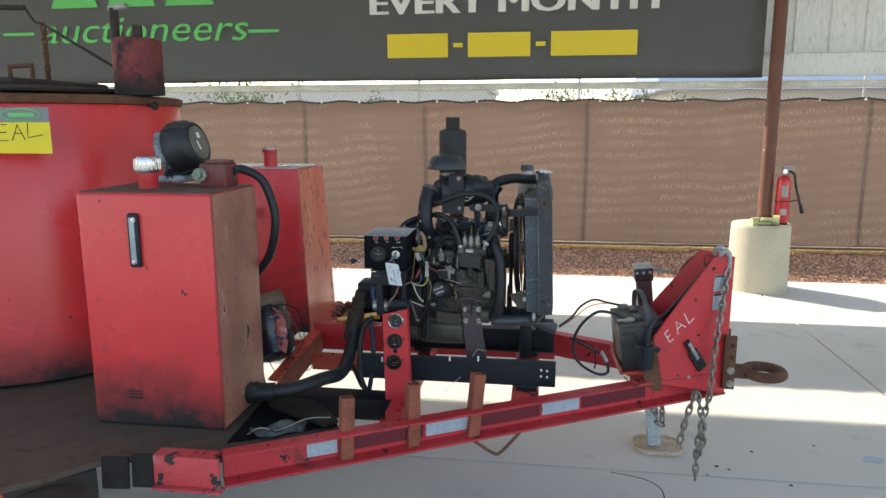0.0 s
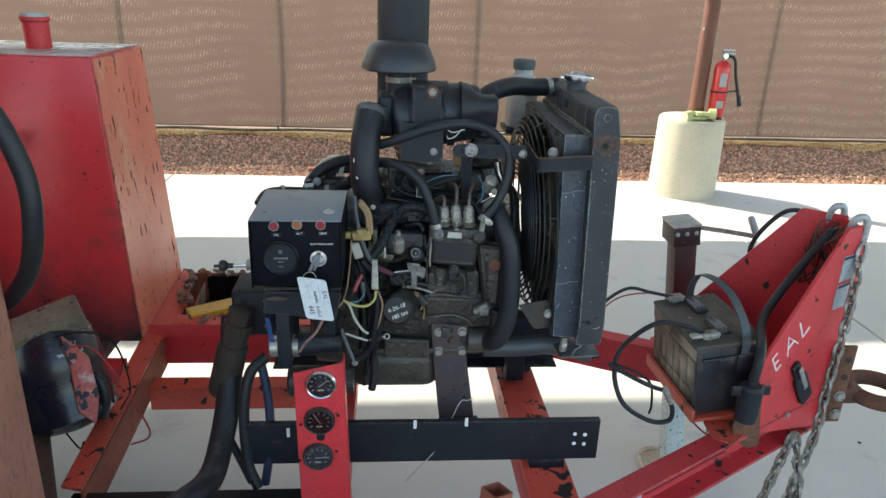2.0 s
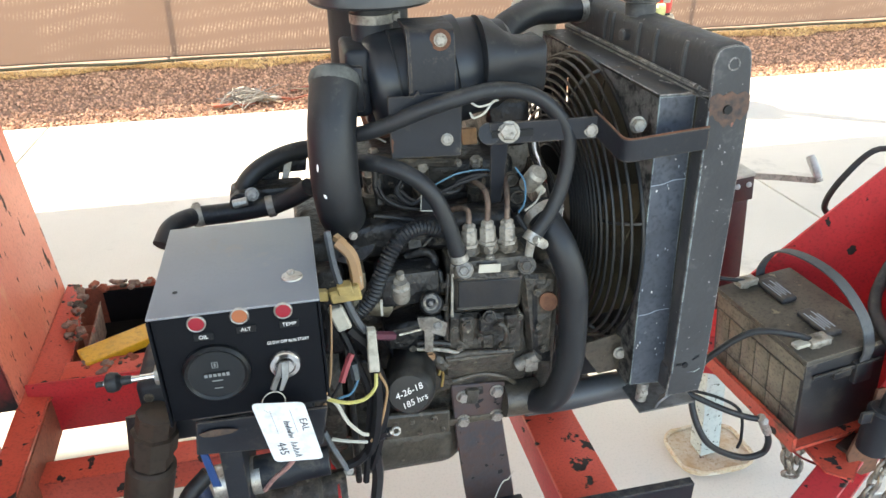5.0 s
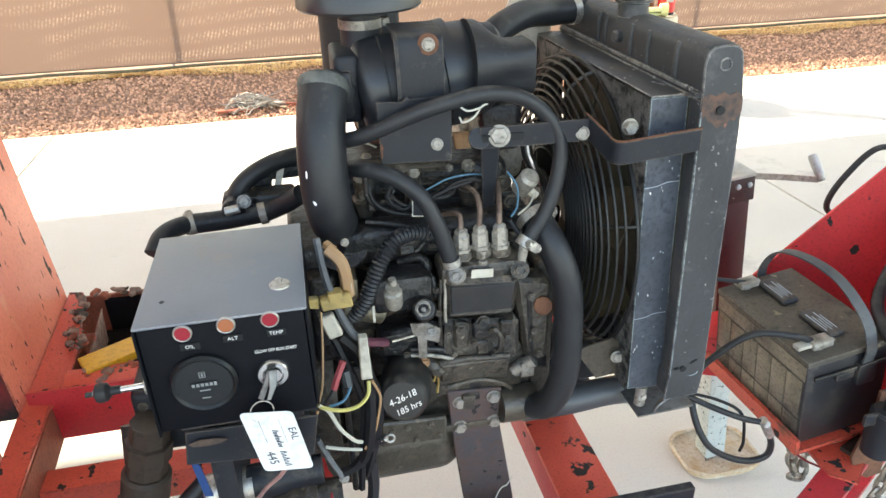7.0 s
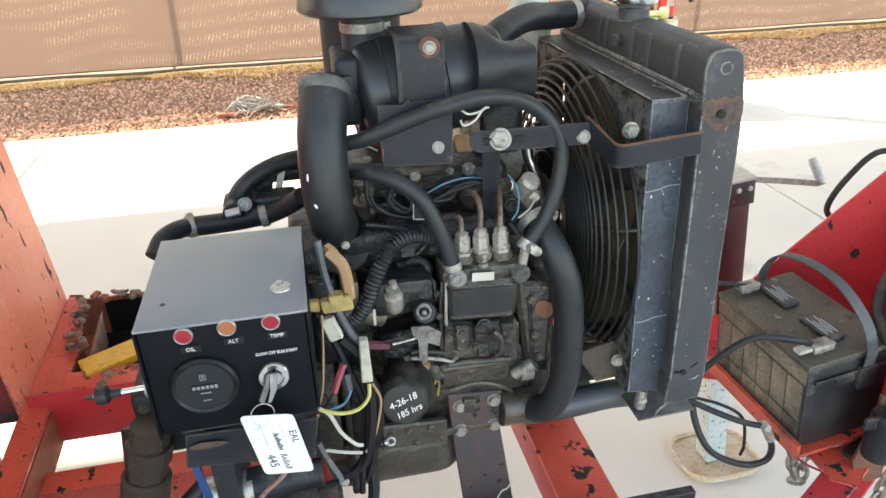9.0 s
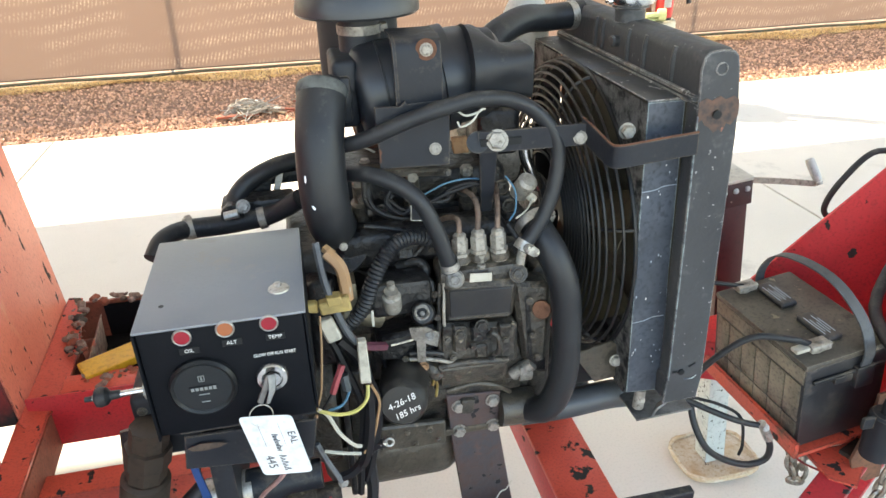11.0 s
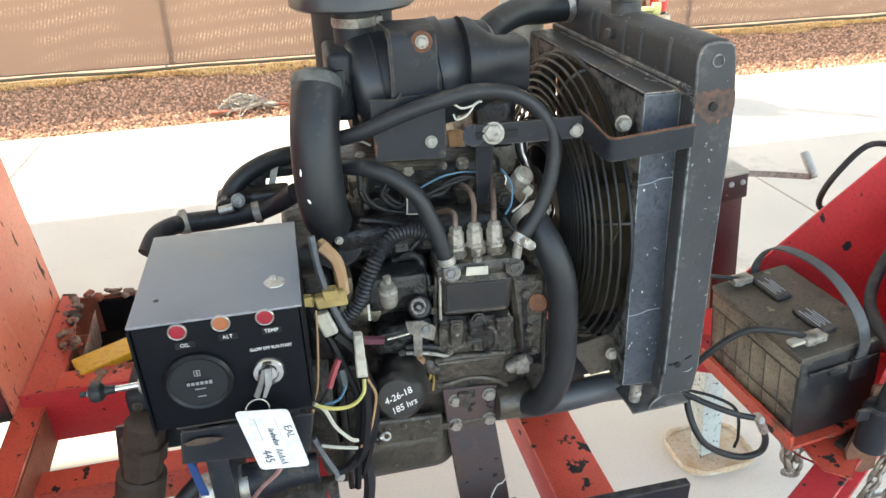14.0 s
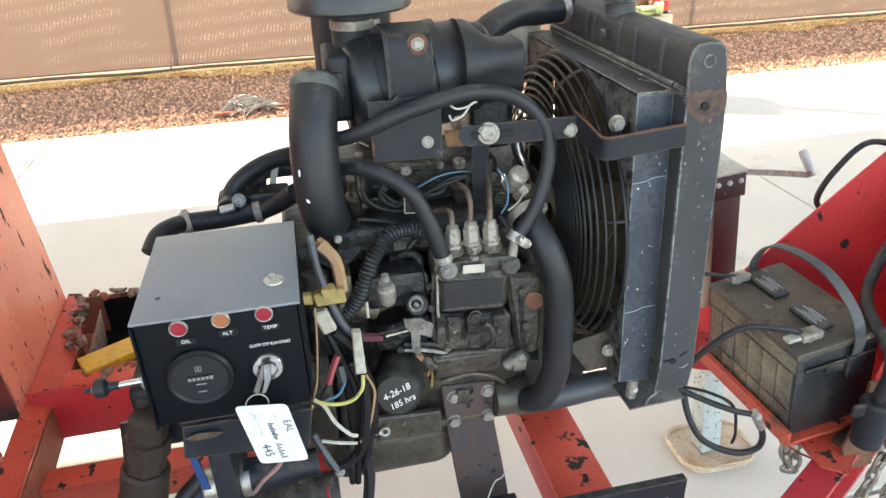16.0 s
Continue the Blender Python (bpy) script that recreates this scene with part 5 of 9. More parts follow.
bpart("strap", tube(strap, 0, 4, 6, flat=(0.020, 0.003)), surf("grey_strap", (0.09, 0.095, 0.10), (0.06, 0.062, 0.066), 0.6), None, "grey carrying strap")
for y in (-0.012, BL - 0.004):
    bpart("strap_anchor", box(sxl - 0.018, y, BH - 0.075, sxl + 0.018, y + 0.014, BH - 0.03, 0.003), BATTERY)
for x, y in ((0.040, 0.030), (0.046, BL - 0.020)):
    t_ = bpart("terminal", join(lathe([(0.010, 0), (0.009, 0.018)], (x, y, BH), (x, y, 1), 16), box(x - 0.018, y - 0.013, BH + 0.004, x + 0.022, y + 0.013, BH + 0.018, 0.003)), ALU, None, "lead terminal with cable clamp")
    part("clamp_bolt", moved(bolt((x + 0.022, y - 0.004, BH + 0.011), (x + 0.1, y - 0.01, BH + 0.011), 0.006), BM), ZINC, t_)
bpart("cable_lug", box(-0.004, 0.022, BH + 0.008, 0.026, 0.040, BH + 0.016, 0.003), PLASTIC_W)
bpart("front_handle_slot", join(box(0.012, -0.008, BH - 0.042, BW - 0.012, -0.003, BH - 0.034, 0.002), box(0.05, -0.012, BH - 0.050, 0.085, -0.003, BH - 0.036, 0.002)), BATTERY)
tray = thing("battery_tray", "red angle-iron battery tray with chipped paint", "tray")
for bm in (box(-0.012, -0.012, -0.012, BW + 0.012, BL + 0.012, -0.004), box(-0.014, -0.012, -0.012, -0.006, BL + 0.012, 0.022), box(BW + 0.006, -0.012, -0.012, BW + 0.014, BL + 0.012, 0.022)):
    part("angle", moved(bm, BM), RED_CHIPPED, tray)
part("bearer", box(0.600, -0.052, 0.535, 0.80, -0.01, 0.553, 0.003), RED_CHIPPED, tray)
part("bearer", box(0.600, 0.165, 0.535, 0.80, 0.205, 0.553, 0.003), RED, tray)
hq = (0.7200, 0.1000, 0.4230)
hr = (0.7510, 0.1000, 0.4160)
for q in (hq, hr):
    part("chain_hanger", tube([(q[0], q[1], q[2] - 0.012), (q[0], q[1], 0.556)], 0.004, 8), ZINC, tray, "zinc chain hanger")
lc = thing("battery_lead", "black battery cable with crimped lug", "cable", "battery cables")
part("cable", tube([(0.5850, -0.0250, 0.7640), (0.5450, -0.0300, 0.7830), (0.4850, -0.0100, 0.7840), (0.4370, 0.0050, 0.7450), (0.4020, 0.0150, 0.6900), (0.3880, -0.0150, 0.6450), (0.3980, -0.0450, 0.6000), (0.4280, -0.0540, 0.5680), (0.4820, -0.0580, 0.5410), (0.5200, -0.0600, 0.5450), (0.5250, -0.0620, 0.5720), (0.5160, -0.0600, 0.6020)], 0.0060, 8), RUBBER, lc)
lc = thing("battery_lead", "black battery cables under the radiator with bolted lug", "cable", "battery cables")
part("cable", tube([(0.3750, 0.0000, 0.6680), (0.4200, -0.0300, 0.6520), (0.4640, -0.0500, 0.6370), (0.5040, -0.0600, 0.6270)], 0.0055, 8), RUBBER, lc)
part("lug", join(rod((0.4970, -0.0600, 0.6350), (0.5190, -0.0600, 0.5950), 0.008, 10), bolt((0.5020, -0.0650, 0.6290), (0.2900, -0.3000, 0.8780), 0.007)), ZINC, lc)
part("cable", tube([(0.3860, 0.0000, 0.6690), (0.4360, -0.0200, 0.6570), (0.4690, -0.0400, 0.6370), (0.4760, -0.0500, 0.5850), (0.4730, -0.0500, 0.5590)], 0.003, 6), WIRE_BK, lc)
lc = thing("battery_lead", "black battery cable arching to the rear terminal", "cable", "battery cables")
part("cable", tube([(0.335, 0.20, 0.655), (0.389, 0.20, 0.699), (0.425, 0.20, 0.748), (0.478, 0.20, 0.779), (0.532, 0.19, 0.772), (0.590, 0.175, 0.765)], 0.0045, 8), RUBBER, lc)
part("cable", tube([(0.335, 0.22, 0.640), (0.400, 0.22, 0.690), (0.460, 0.22, 0.742), (0.530, 0.20, 0.765), (0.590, 0.18, 0.764)], 0.0022, 6), WIRE_R, lc, "thin red wire")
lr = thing("wire", "thin red wire along the tongue", "wire")
part("wire", tube([(0.5900, -0.0400, 0.5290), (0.6180, -0.0500, 0.5040), (0.6590, -0.0600, 0.4790), (0.6850, -0.0700, 0.4420), (0.6950, -0.0800, 0.4050)], 0.0022, 6), WIRE_R, lr)

# ---- oil tank nearer the camera ----
oil = thing("oil_tank", "faded red steel hydraulic oil tank with a level gauge", "tank")
TX0, TX1, TY0, TY1, TZ0, TZ1 = -1.262, -0.79, -0.69, -0.35, 0.506, 1.308
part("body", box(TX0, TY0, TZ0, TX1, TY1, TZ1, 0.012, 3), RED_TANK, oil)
part("side_sheet", box(TX1 - 0.002, TY0 + 0.006, TZ0 + 0.01, TX1 + 0.0025, TY1 - 0.003, TZ1 - 0.005, 0.001), RED_WORN, oil, "worn rusty brown side sheet")
part("top_sheet", box(TX0 + 0.01, TY0 + 0.008, TZ1 - 0.001, TX1 - 0.004, TY1 - 0.008, TZ1 + 0.003, 0.001), surf("sooty_brown_top", (0.17, 0.085, 0.065), (0.07, 0.045, 0.038), 0.55, scale=6, bump=0.3, streak=(0.03, 0.024, 0.022), streak_at=0.56, streak_scale=8), oil, "sooty brown top sheet")
part("weld_bead", tube([(TX1 + 0.001, TY0 + 0.002, TZ0), (TX1 + 0.001, TY0 + 0.002, TZ1)], 0.0024, 6), RUST_RED, oil)
g0, g1 = (-1.0590, -0.6900, 1.0850), (-1.0510, -0.6900, 1.2240)
lev = part("level_gauge", box(g0[0] - 0.020, -0.706, g0[2] - 0.020, g0[0] + 0.019, -0.688, g1[2] + 0.020, 0.008, 3), BLACK, oil, "black-framed oil level gauge")
part("sight_glass", box(g0[0] - 0.010, -0.7085, g0[2] - 0.006, g0[0] + 0.008, -0.7055, g1[2] + 0.006, 0.001), surf("sight_strip", (0.42, 0.46, 0.48), (0.30, 0.33, 0.35), 0.25, scale=14), lev, "pale sight strip")
for q in (g0, g1):
    part("gauge_bolt", bolt((q[0] - 0.001, -0.7085, q[2]), (q[0] - 0.001, -2, q[2]), 0.008), CHROME, lev)
fc = (-1.0830, -0.5500, 1.3750)
part("filler_neck", lathe([(0.031, 0), (0.031, 0.030), (0.033, 0.034), (0.033, 0.058)], (fc[0], -0.55, TZ1), (fc[0], -0.55, 3), 24), RED, oil)
capb = lathe([(0.039, 0), (0.041, 0.004), (0.041, 0.045), (0.037, 0.052), (0.02, 0.054)], (fc[0], -0.55, TZ1 + 0.058), (fc[0], -0.55, 3), 36)
capo = part("filler_cap", capb, CHROME, oil, "chrome breather cap")
for k in range(18):
    a = 2 * math.pi * k / 18
    x, y = fc[0] + 0.0415 * math.cos(a), -0.55 + 0.0415 * math.sin(a)
    part("cap_flute", box(x - 0.003, y - 0.003, TZ1 + 0.065, x + 0.003, y + 0.003, TZ1 + 0.105, 0.002, 1), CHROME, capo)
vh = (-0.8700, -0.4500, 1.3700)
part("return_filter", join(box(vh[0] - 0.055, -0.50, TZ1, vh[0] + 0.045, -0.40, TZ1 + 0.085, 0.01), rod((vh[0], -0.45, TZ1 + 0.085), (vh[0], -0.45, TZ1 + 0.095), 0.05, 24)), surf("maroon_casting", (0.22, 0.04, 0.036), (0.10, 0.03, 0.026), 0.45, scale=14, bump=0.3, streak=(0.03, 0.02, 0.018), streak_at=0.56, streak_scale=14), oil, "rusty red return filter head")
part("vacuum_gauge", lathe([(0.020, 0), (0.024, 0.004), (0.024, 0.018), (0.021, 0.020), (0.020, 0.017)], (vh[0] - 0.045, -0.50, TZ1 + 0.045), (vh[0] - 0.05, -0.70, TZ1 + 0.05), 24), ALU, oil, "small round vacuum gauge")
part("gauge_dial", rod((vh[0] - 0.0505, -0.5215, TZ1 + 0.0505), (vh[0] - 0.0508, -0.5225, TZ1 + 0.0508), 0.0185, 24), glow_free("green_dial", (0.16, 0.22, 0.13), 0.3), oil, "green and black gauge dial")
part("top_bolt", bolt((vh[0] + 0.035, -0.49, TZ1 + 0.087), (vh[0] + 0.035, -0.49, 3), 0.008), BLACK, oil)
part("louvre", join(*[box(-1.13, -0.694, 0.63 - 0.012 * k, -1.08, -0.689, 0.634 - 0.012 * k) for k in range(3)]), TAR, oil)
part("return_hose", tube([(vh[0] + 0.04, -0.44, TZ1 + 0.055), (-0.8090, -0.4000, 1.3670), (-0.7450, -0.3800, 1.3260), (-0.7070, -0.3800, 1.2240), (-0.7070, -0.3800, 1.1410), (-0.7470, -0.3400, 1.0490), (-0.8020, -0.3000, 0.9850), (-0.9000, -0.2000, 0.9040)], 0.0155, 12), RUBBER, oil, "black rubber return hose")
part("suction_hose", tube([(-0.79, -0.50, 0.567), (-0.69, -0.49, 0.573), (-0.61, -0.455, 0.58), (-0.55, -0.37, 0.583), (-0.5110, -0.2800, 0.5720), (-0.5070, -0.1800, 0.5930), (-0.5020, -0.1100, 0.6600), (-0.5000, -0.0600, 0.7430), (-0.5010, -0.0200, 0.8060)], 0.026, 14), RUBBER, oil, "thick black suction hose")
part("hose_cuff", join(rod((-0.795, -0.50, 0.566), (-0.69, -0.49, 0.573), 0.033, 18), rod((-0.79, -0.50, 0.566), (-0.75, -0.496, 0.569), 0.038, 6)), RUBBER, oil)

# burner blower standing on top of the oil tank
blow = thing("burner_blower", "black burner blower with a dented metal housing", "blower")
bq = V((-1.118, -0.300, 1.4275))
bx_ = V((0.956, 0.02, 0.29)).normalized()
CRUMPLED_BLACK = surf("crumpled_black_housing", (0.010, 0.011, 0.014), (0.024, 0.023, 0.026), 0.45, scale=14, bump=0.8, fine=60, streak=(0.07, 0.06, 0.06), streak_at=0.63, streak_scale=18, lump=4.0)
drum = part("scroll", lathe([(0.05, -0.004), (0.090, -0.002), (0.096, 0.008), (0.093, 0.020), (0.097, 0.034), (0.094, 0.050), (0.096, 0.062), (0.090, 0.084), (0.083, 0.098), (0.076, 0.104), (0.066, 0.102), (0.062, 0.098)], bq, bq + bx_, 40), CRUMPLED_BLACK, blow, "crumpled black blower drum")
for k in range(9):
    a = radians(70 + 30 * k)
    side, up_ = bx_.cross(V((0, 0, 1))).normalized(), V((0, 0, 1))
    o = (side * math.cos(a) + bx_.cross(side).normalized() * math.sin(a)) * 0.0955
    part("drum_rib", tube([bq + o + bx_ * 0.006, bq + o * 1.02 + bx_ * 0.045, bq + o * 0.90 + bx_ * 0.092], 0.0042, 6), CRUMPLED_BLACK, drum)
part("inlet_cover", lathe([(0.063, 0.097), (0.064, 0.103), (0.058, 0.108), (0.045, 0.110), (0.01, 0.110)], bq, bq + bx_, 36), surf("dull_grey_disc", (0.17, 0.16, 0.13), (0.11, 0.10, 0.085), 0.4, scale=14, bump=0.2), blow, "dull grey inlet disc")
part("disc_label", moved(box(-0.012, -0.010, 0, 0.012, 0.010, 0.0012, 0.0004, 1), facing(bq + bx_ * 0.1104 + V((0, -0.022, 0.026)), bx_)), CHALK, blow, "worn white sticker")
part("disc_label", moved(box(-0.005, -0.018, 0, 0.005, 0.018, 0.0012, 0.0004, 1), facing(bq + bx_ * 0.1104 + V((0.006, -0.030, -0.010)), bx_, turn=20)), CHALK, blow, "worn white sticker")
PEELING = surf("peeling_grey_metal", (0.40, 0.43, 0.45), (0.10, 0.11, 0.12), 0.45, metal=0.3, scale=26, bump=0.6, fine=80, chips=(0.03, 0.03, 0.035), chip_at=0.56, chip_scale=20)
part("mount_flange", lathe([(0.03, -0.036), (0.086, -0.034), (0.090, -0.028), (0.086, -0.020), (0.090, -0.012), (0.084, -0.005), (0.04, -0.004)], bq, bq + bx_, 9), PEELING, blow, "dented bare metal flange")
part("stand", join(box(bq.x - 0.045, -0.352, TZ1 + 0.004, bq.x + 0.060, -0.25, TZ1 + 0.030, 0.006), box(bq.x - 0.03, -0.34, TZ1 + 0.03, bq.x + 0.01, -0.27, bq.z - 0.06, 0.004)), PEELING, blow)

# ---- fuel tank on the far side ----
fuel = thing("fuel_tank", "red steel fuel tank with chipped paint and a filler pipe", "tank")


def flared(x0, x1t, x1b, y0t, y0b, y1t, y1b, z0, z1, bevel):
    """A tank whose near faces slope out a little towards its foot."""
    bm = bmesh.new()
    v = [bm.verts.new(p) for p in ((x0, y0b, z0), (x1b, y0b, z0), (x1b, y1b, z0), (x0, y1b, z0), (x0, y0t, z1), (x1t, y0t, z1), (x1t, y1t, z1), (x0, y1t, z1))]
    for q in ((3, 2, 1, 0), (4, 5, 6, 7), (0, 1, 5, 4), (1, 2, 6, 5), (2, 3, 7, 6), (3, 0, 4, 7)):
        bm.faces.new([v[i] for i in q])
    if bevel:
        bmesh.ops.bevel(bm, geom=bm.edges[:], offset=bevel, segments=2, affect="EDGES", profile=0.5)
    return smooth(bm)


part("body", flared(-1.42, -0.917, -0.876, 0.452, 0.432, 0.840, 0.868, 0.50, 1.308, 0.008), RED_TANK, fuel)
# orange and cream tones hold the warm bounce off the sunlit concrete
part("side_sheet", plate3([(-0.8735, 0.438, 0.505), (-0.8735, 0.863, 0.505), (-0.9145, 0.835, 1.303), (-0.9145, 0.457, 1.303)], 0.004, 0.001), surf("smeared_red_floor_glow", (0.72, 0.225, 0.15), (0.62, 0.15, 0.10), 0.30, scale=3, chips=(0.035, 0.02, 0.017), chip_at=0.625, chip_scale=30, streak=(0.72, 0.43, 0.28), streak_at=0.575, streak_scale=4, stretch=(1, 1.6, 0.55), fine=180, bump=0.15, edge=(0.05, 0.03, 0.025), edge_r=0.006), fuel, "chipped faded-red side sheet with brown smears, sunlit floor glow in its orange")
# pale grey patches stand for glare on the tank top
part("top_sheet", box(-1.41, 0.46, 1.307, -0.925, 0.82, 1.311, 0.001), surf("glare_pale_top", (0.50, 0.47, 0.48), (0.36, 0.18, 0.15), 0.22, scale=9), fuel, "top sheet with pale glare put into its colour")
fp = (-1.1180, 0.6200, 1.3270)
part("filler_pipe", lathe([(0.033, 0), (0.033, 0.07), (0.038, 0.075), (0.038, 0.085)], (fp[0], 0.62, 1.309), (fp[0], 0.62, 3), 24), RED, fuel)
part("filler_cap", lathe([(0.036, 0), (0.034, 0.008)], (fp[0], 0.62, 1.394), (fp[0], 0.62, 3), 24), GALV, fuel, "grey filler cap")
part("base_flange", plate3([(-0.876, 0.430, 0.512), (-0.845, 0.398, 0.504), (-0.800, 0.500, 0.506), (-0.810, 0.70, 0.508), (-0.842, 0.885, 0.510), (-0.876, 0.885, 0.514)], 0.006, 0.001), RED_CHIPPED, fuel, "chipped red mounting flange")
part("flange_lip", plate3([(-0.801, 0.502, 0.42), (-0.812, 0.70, 0.42), (-0.812, 0.70, 0.502), (-0.801, 0.502, 0.502)], 0.006), RUST_RED, fuel)
for y in (0.50, 0.70):
    part("flange_bolt", bolt((-0.842, y, 0.513), (-0.842, y, 2), 0.009), TAR, fuel)
bar_ = thing("yellow_bar", "yellow painted steel bar lying on the trailer beam", "bar")
part("bar", plate3([(-0.7510, 0.5080, 0.5450), (-0.5600, 0.6050, 0.5550), (-0.5780, 0.6720, 0.5550), (-0.7850, 0.5700, 0.5450)], 0.02, 0.002), YELLOWPAINT, bar_)

# heap of dark machinery between the tanks
motor = thing("hydraulic_motor", "grimy black hydraulic motor with loose wires", "motor")
mc = V((-0.9160, 0.0300, 0.6180))
part("housing", join(lathe([(0.05, -0.13), (0.092, -0.12), (0.104, -0.07), (0.104, -0.02), (0.094, 0.00), (0.098, 0.05), (0.098, 0.09), (0.07, 0.11), (0.03, 0.12)], mc, mc + V((0.30, -0.25, -0.85)), 14), box(mc.x - 0.09, mc.y - 0.05, mc.z + 0.04, mc.x + 0.05, mc.y + 0.06, mc.z + 0.12, 0.010, 3)), MOTOR, motor)
part("painted_flange", plate3([(mc.x + 0.030, mc.y - 0.030, mc.z + 0.135), (mc.x + 0.088, mc.y - 0.040, mc.z + 0.085), (mc.x + 0.105, mc.y - 0.050, mc.z - 0.010), (mc.x + 0.095, mc.y - 0.055, mc.z - 0.075), (mc.x + 0.060, mc.y - 0.070, mc.z - 0.040), (mc.x + 0.050, mc.y - 0.060, mc.z + 0.060)], 0.016, 0.004), surf("smeared_red_flange", (0.52, 0.16, 0.13), (0.40, 0.07, 0.06), 0.35, scale=12, chips=(0.03, 0.04, 0.06), chip_at=0.60, chip_scale=20, streak=(0.62, 0.60, 0.60), streak_at=0.57, streak_scale=14), motor, "red flange smeared with white paint")
part("cover", moved(box(-0.075, -0.040, -0.022, 0.075, 0.040, 0.022, 0.006), pose(mc.x - 0.01, mc.y, mc.z + 0.145, 18, -14, 30)), surf("dusty_cover", (0.30, 0.24, 0.17), (0.12, 0.10, 0.07), 0.5, chips=(0.03, 0.03, 0.03), chip_at=0.6, chip_scale=30), motor, "tan dusty cover plate")
for dx, dz in ((0.05, 0.02), (-0.03, 0.06), (0.07, -0.05)):
    part("motor_bolt", bolt((mc.x + dx, mc.y - 0.07, mc.z + dz), (mc.x + dx + 0.2, mc.y - 1, mc.z + dz + 0.1), 0.009), ZINC, motor)
part("port_elbow", tube([(mc.x + 0.06, mc.y - 0.03, mc.z + 0.02), (mc.x + 0.10, mc.y - 0.04, mc.z + 0.03), (mc.x + 0.115, mc.y - 0.05, mc.z - 0.02), (mc.x + 0.10, mc.y - 0.05, mc.z - 0.07)], 0.011, 10), RUBBER, motor)
part("stand", box(mc.x - 0.05, mc.y - 0.03, 0.506, mc.x + 0.05, mc.y + 0.05, mc.z - 0.04, 0.005), TAR, motor)
for k, pts in enumerate(([(130, 580), (180, 570), (230, 590), (248, 680), (225, 730)], [(140, 600), (200, 610), (260, 740), (270, 790), (235, 808)], [(120, 780), (140, 815), (150, 800)])):
    part("wire", tube([V((mc.x, mc.y, mc.z)) + V(((px - 110) * 0.00125, -0.05, (690 - py) * 0.00125)) for px, py in pts], 0.0022, 5), (WIRE_BK, WIRE_R, WIRE_BK)[k], motor)

# ---- melting kettle ----
kettle = thing("melting_kettle", "large red cylindrical melting kettle with a sooty rim", "kettle")
KC = (-2.045, 0.12)
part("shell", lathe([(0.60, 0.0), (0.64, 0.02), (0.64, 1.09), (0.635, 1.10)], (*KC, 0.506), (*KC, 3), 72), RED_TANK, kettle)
part("rim", lathe([(0.635, 0), (0.655, 0.004), (0.658, 0.03), (0.635, 0.038), (0.5, 0.04)], (*KC, 1.602), (*KC, 3), 72), RUST, kettle, "rusty dark rim")
lid = part("lid", prism([(-0.42, -0.42), (0.30, -0.42), (0.38, -0.2), (0.38, 0.2), (0.30, 0.42), (-0.42, 0.42)], 0.022, Matrix.Translation((KC[0] + 0.10, KC[1] - 0.1, 1.650)), 0.008), TAR, kettle, "tarry black loading lid")
part("lid_dome", join(box(KC[0] - 0.40, KC[1] - 0.42, 1.672, KC[0] + 0.28, KC[1] + 0.2, 1.705, 0.014)), TAR, lid)
hx = (-1.9570, 0.0000, 1.7250)
part("lid_handle", tube([(hx[0] - 0.055, 0.0, 1.69), (hx[0] - 0.055, 0.0, 1.765), (hx[0] + 0.05, 0.0, 1.77), (hx[0] + 0.05, 0.0, 1.69)], 0.011, 8, raw=True), RUST, lid)
part("lever", join(tube([(-2.1230, 0.0500, 2.0200), (-1.9500, 0.0500, 2.0110)], 0.012, 8), tube([(-1.9500, 0.0500, 2.0110), (-1.9110, 0.0500, 1.9550), (-1.8650, 0.0500, 1.9380), (-1.7630, 0.0800, 1.8700), (-1.5880, 0.1000, 1.7630)], 0.006, 8)), TAR, kettle, "rusty lid lever")
for k in range(9):
    z = (-1.8720, 0.0500, 1.9270)[2] - 0.028 * k
    part("chain_link", link(Matrix.Translation(((-1.8720, 0.0500, 1.9270)[0], 0.05, z)) @ Matrix.Rotation(radians(90 * (k % 2)), 4, "Z")), RUST, kettle)
ch = (-1.4430, 0.0500, 1.6880)
part("chimney", lathe([(0.098, 0), (0.100, 0.004), (0.098, 0.225), (0.085, 0.232)], (ch[0] - 0.008, 0.05, 1.643), (ch[0], 0.05, 3), 32), surf("scorched_red", (0.24, 0.03, 0.028), (0.12, 0.02, 0.02), 0.6, scale=7, streak=(0.015, 0.012, 0.012), streak_at=0.5, streak_scale=9, soot=(1.66, 1.76, 0.16)), kettle, "scorched red chimney")
part("stack_pipe", rod((ch[0] - 0.10, 0.05, 1.80), (ch[0] - 0.10, 0.05, 2.0), 0.018, 12), TAR, kettle)
part("rain_flap", moved(box(-0.03, -0.015, -0.01, 0.05, 0.015, 0.012, 0.004), pose(ch[0] - 0.09, 0.05, 2.0, 0, -8, 0)), ALU, kettle)
part("top_stub", rod((ch[0], 0.05, 1.88), (ch[0], 0.05, 1.93), 0.02, 12), TAR, kettle)
part("valve_knob", join(rod((KC[0] + 0.65, KC[1] - 0.1, 1.60), (KC[0] + 0.68, KC[1] - 0.12, 1.60), 0.008, 8), torus((KC[0] + 0.69, KC[1] - 0.13, 1.60), (1, -0.5, 0), 0.014, 0.006, 14, 6)), TAR, kettle)
cA, cB = (-1.4470, -0.5250, 1.5840), (-1.4600, -0.5250, 1.4250)
lot = thing("lot_card", "yellow lot card with black band stuck on the kettle", "card")
CX1, CZ1, CZ0 = cA[0], cA[2], cB[2]
CX0, CZM = CX1 - 0.30, CZ0 + (CZ1 - CZ0) * 0.68
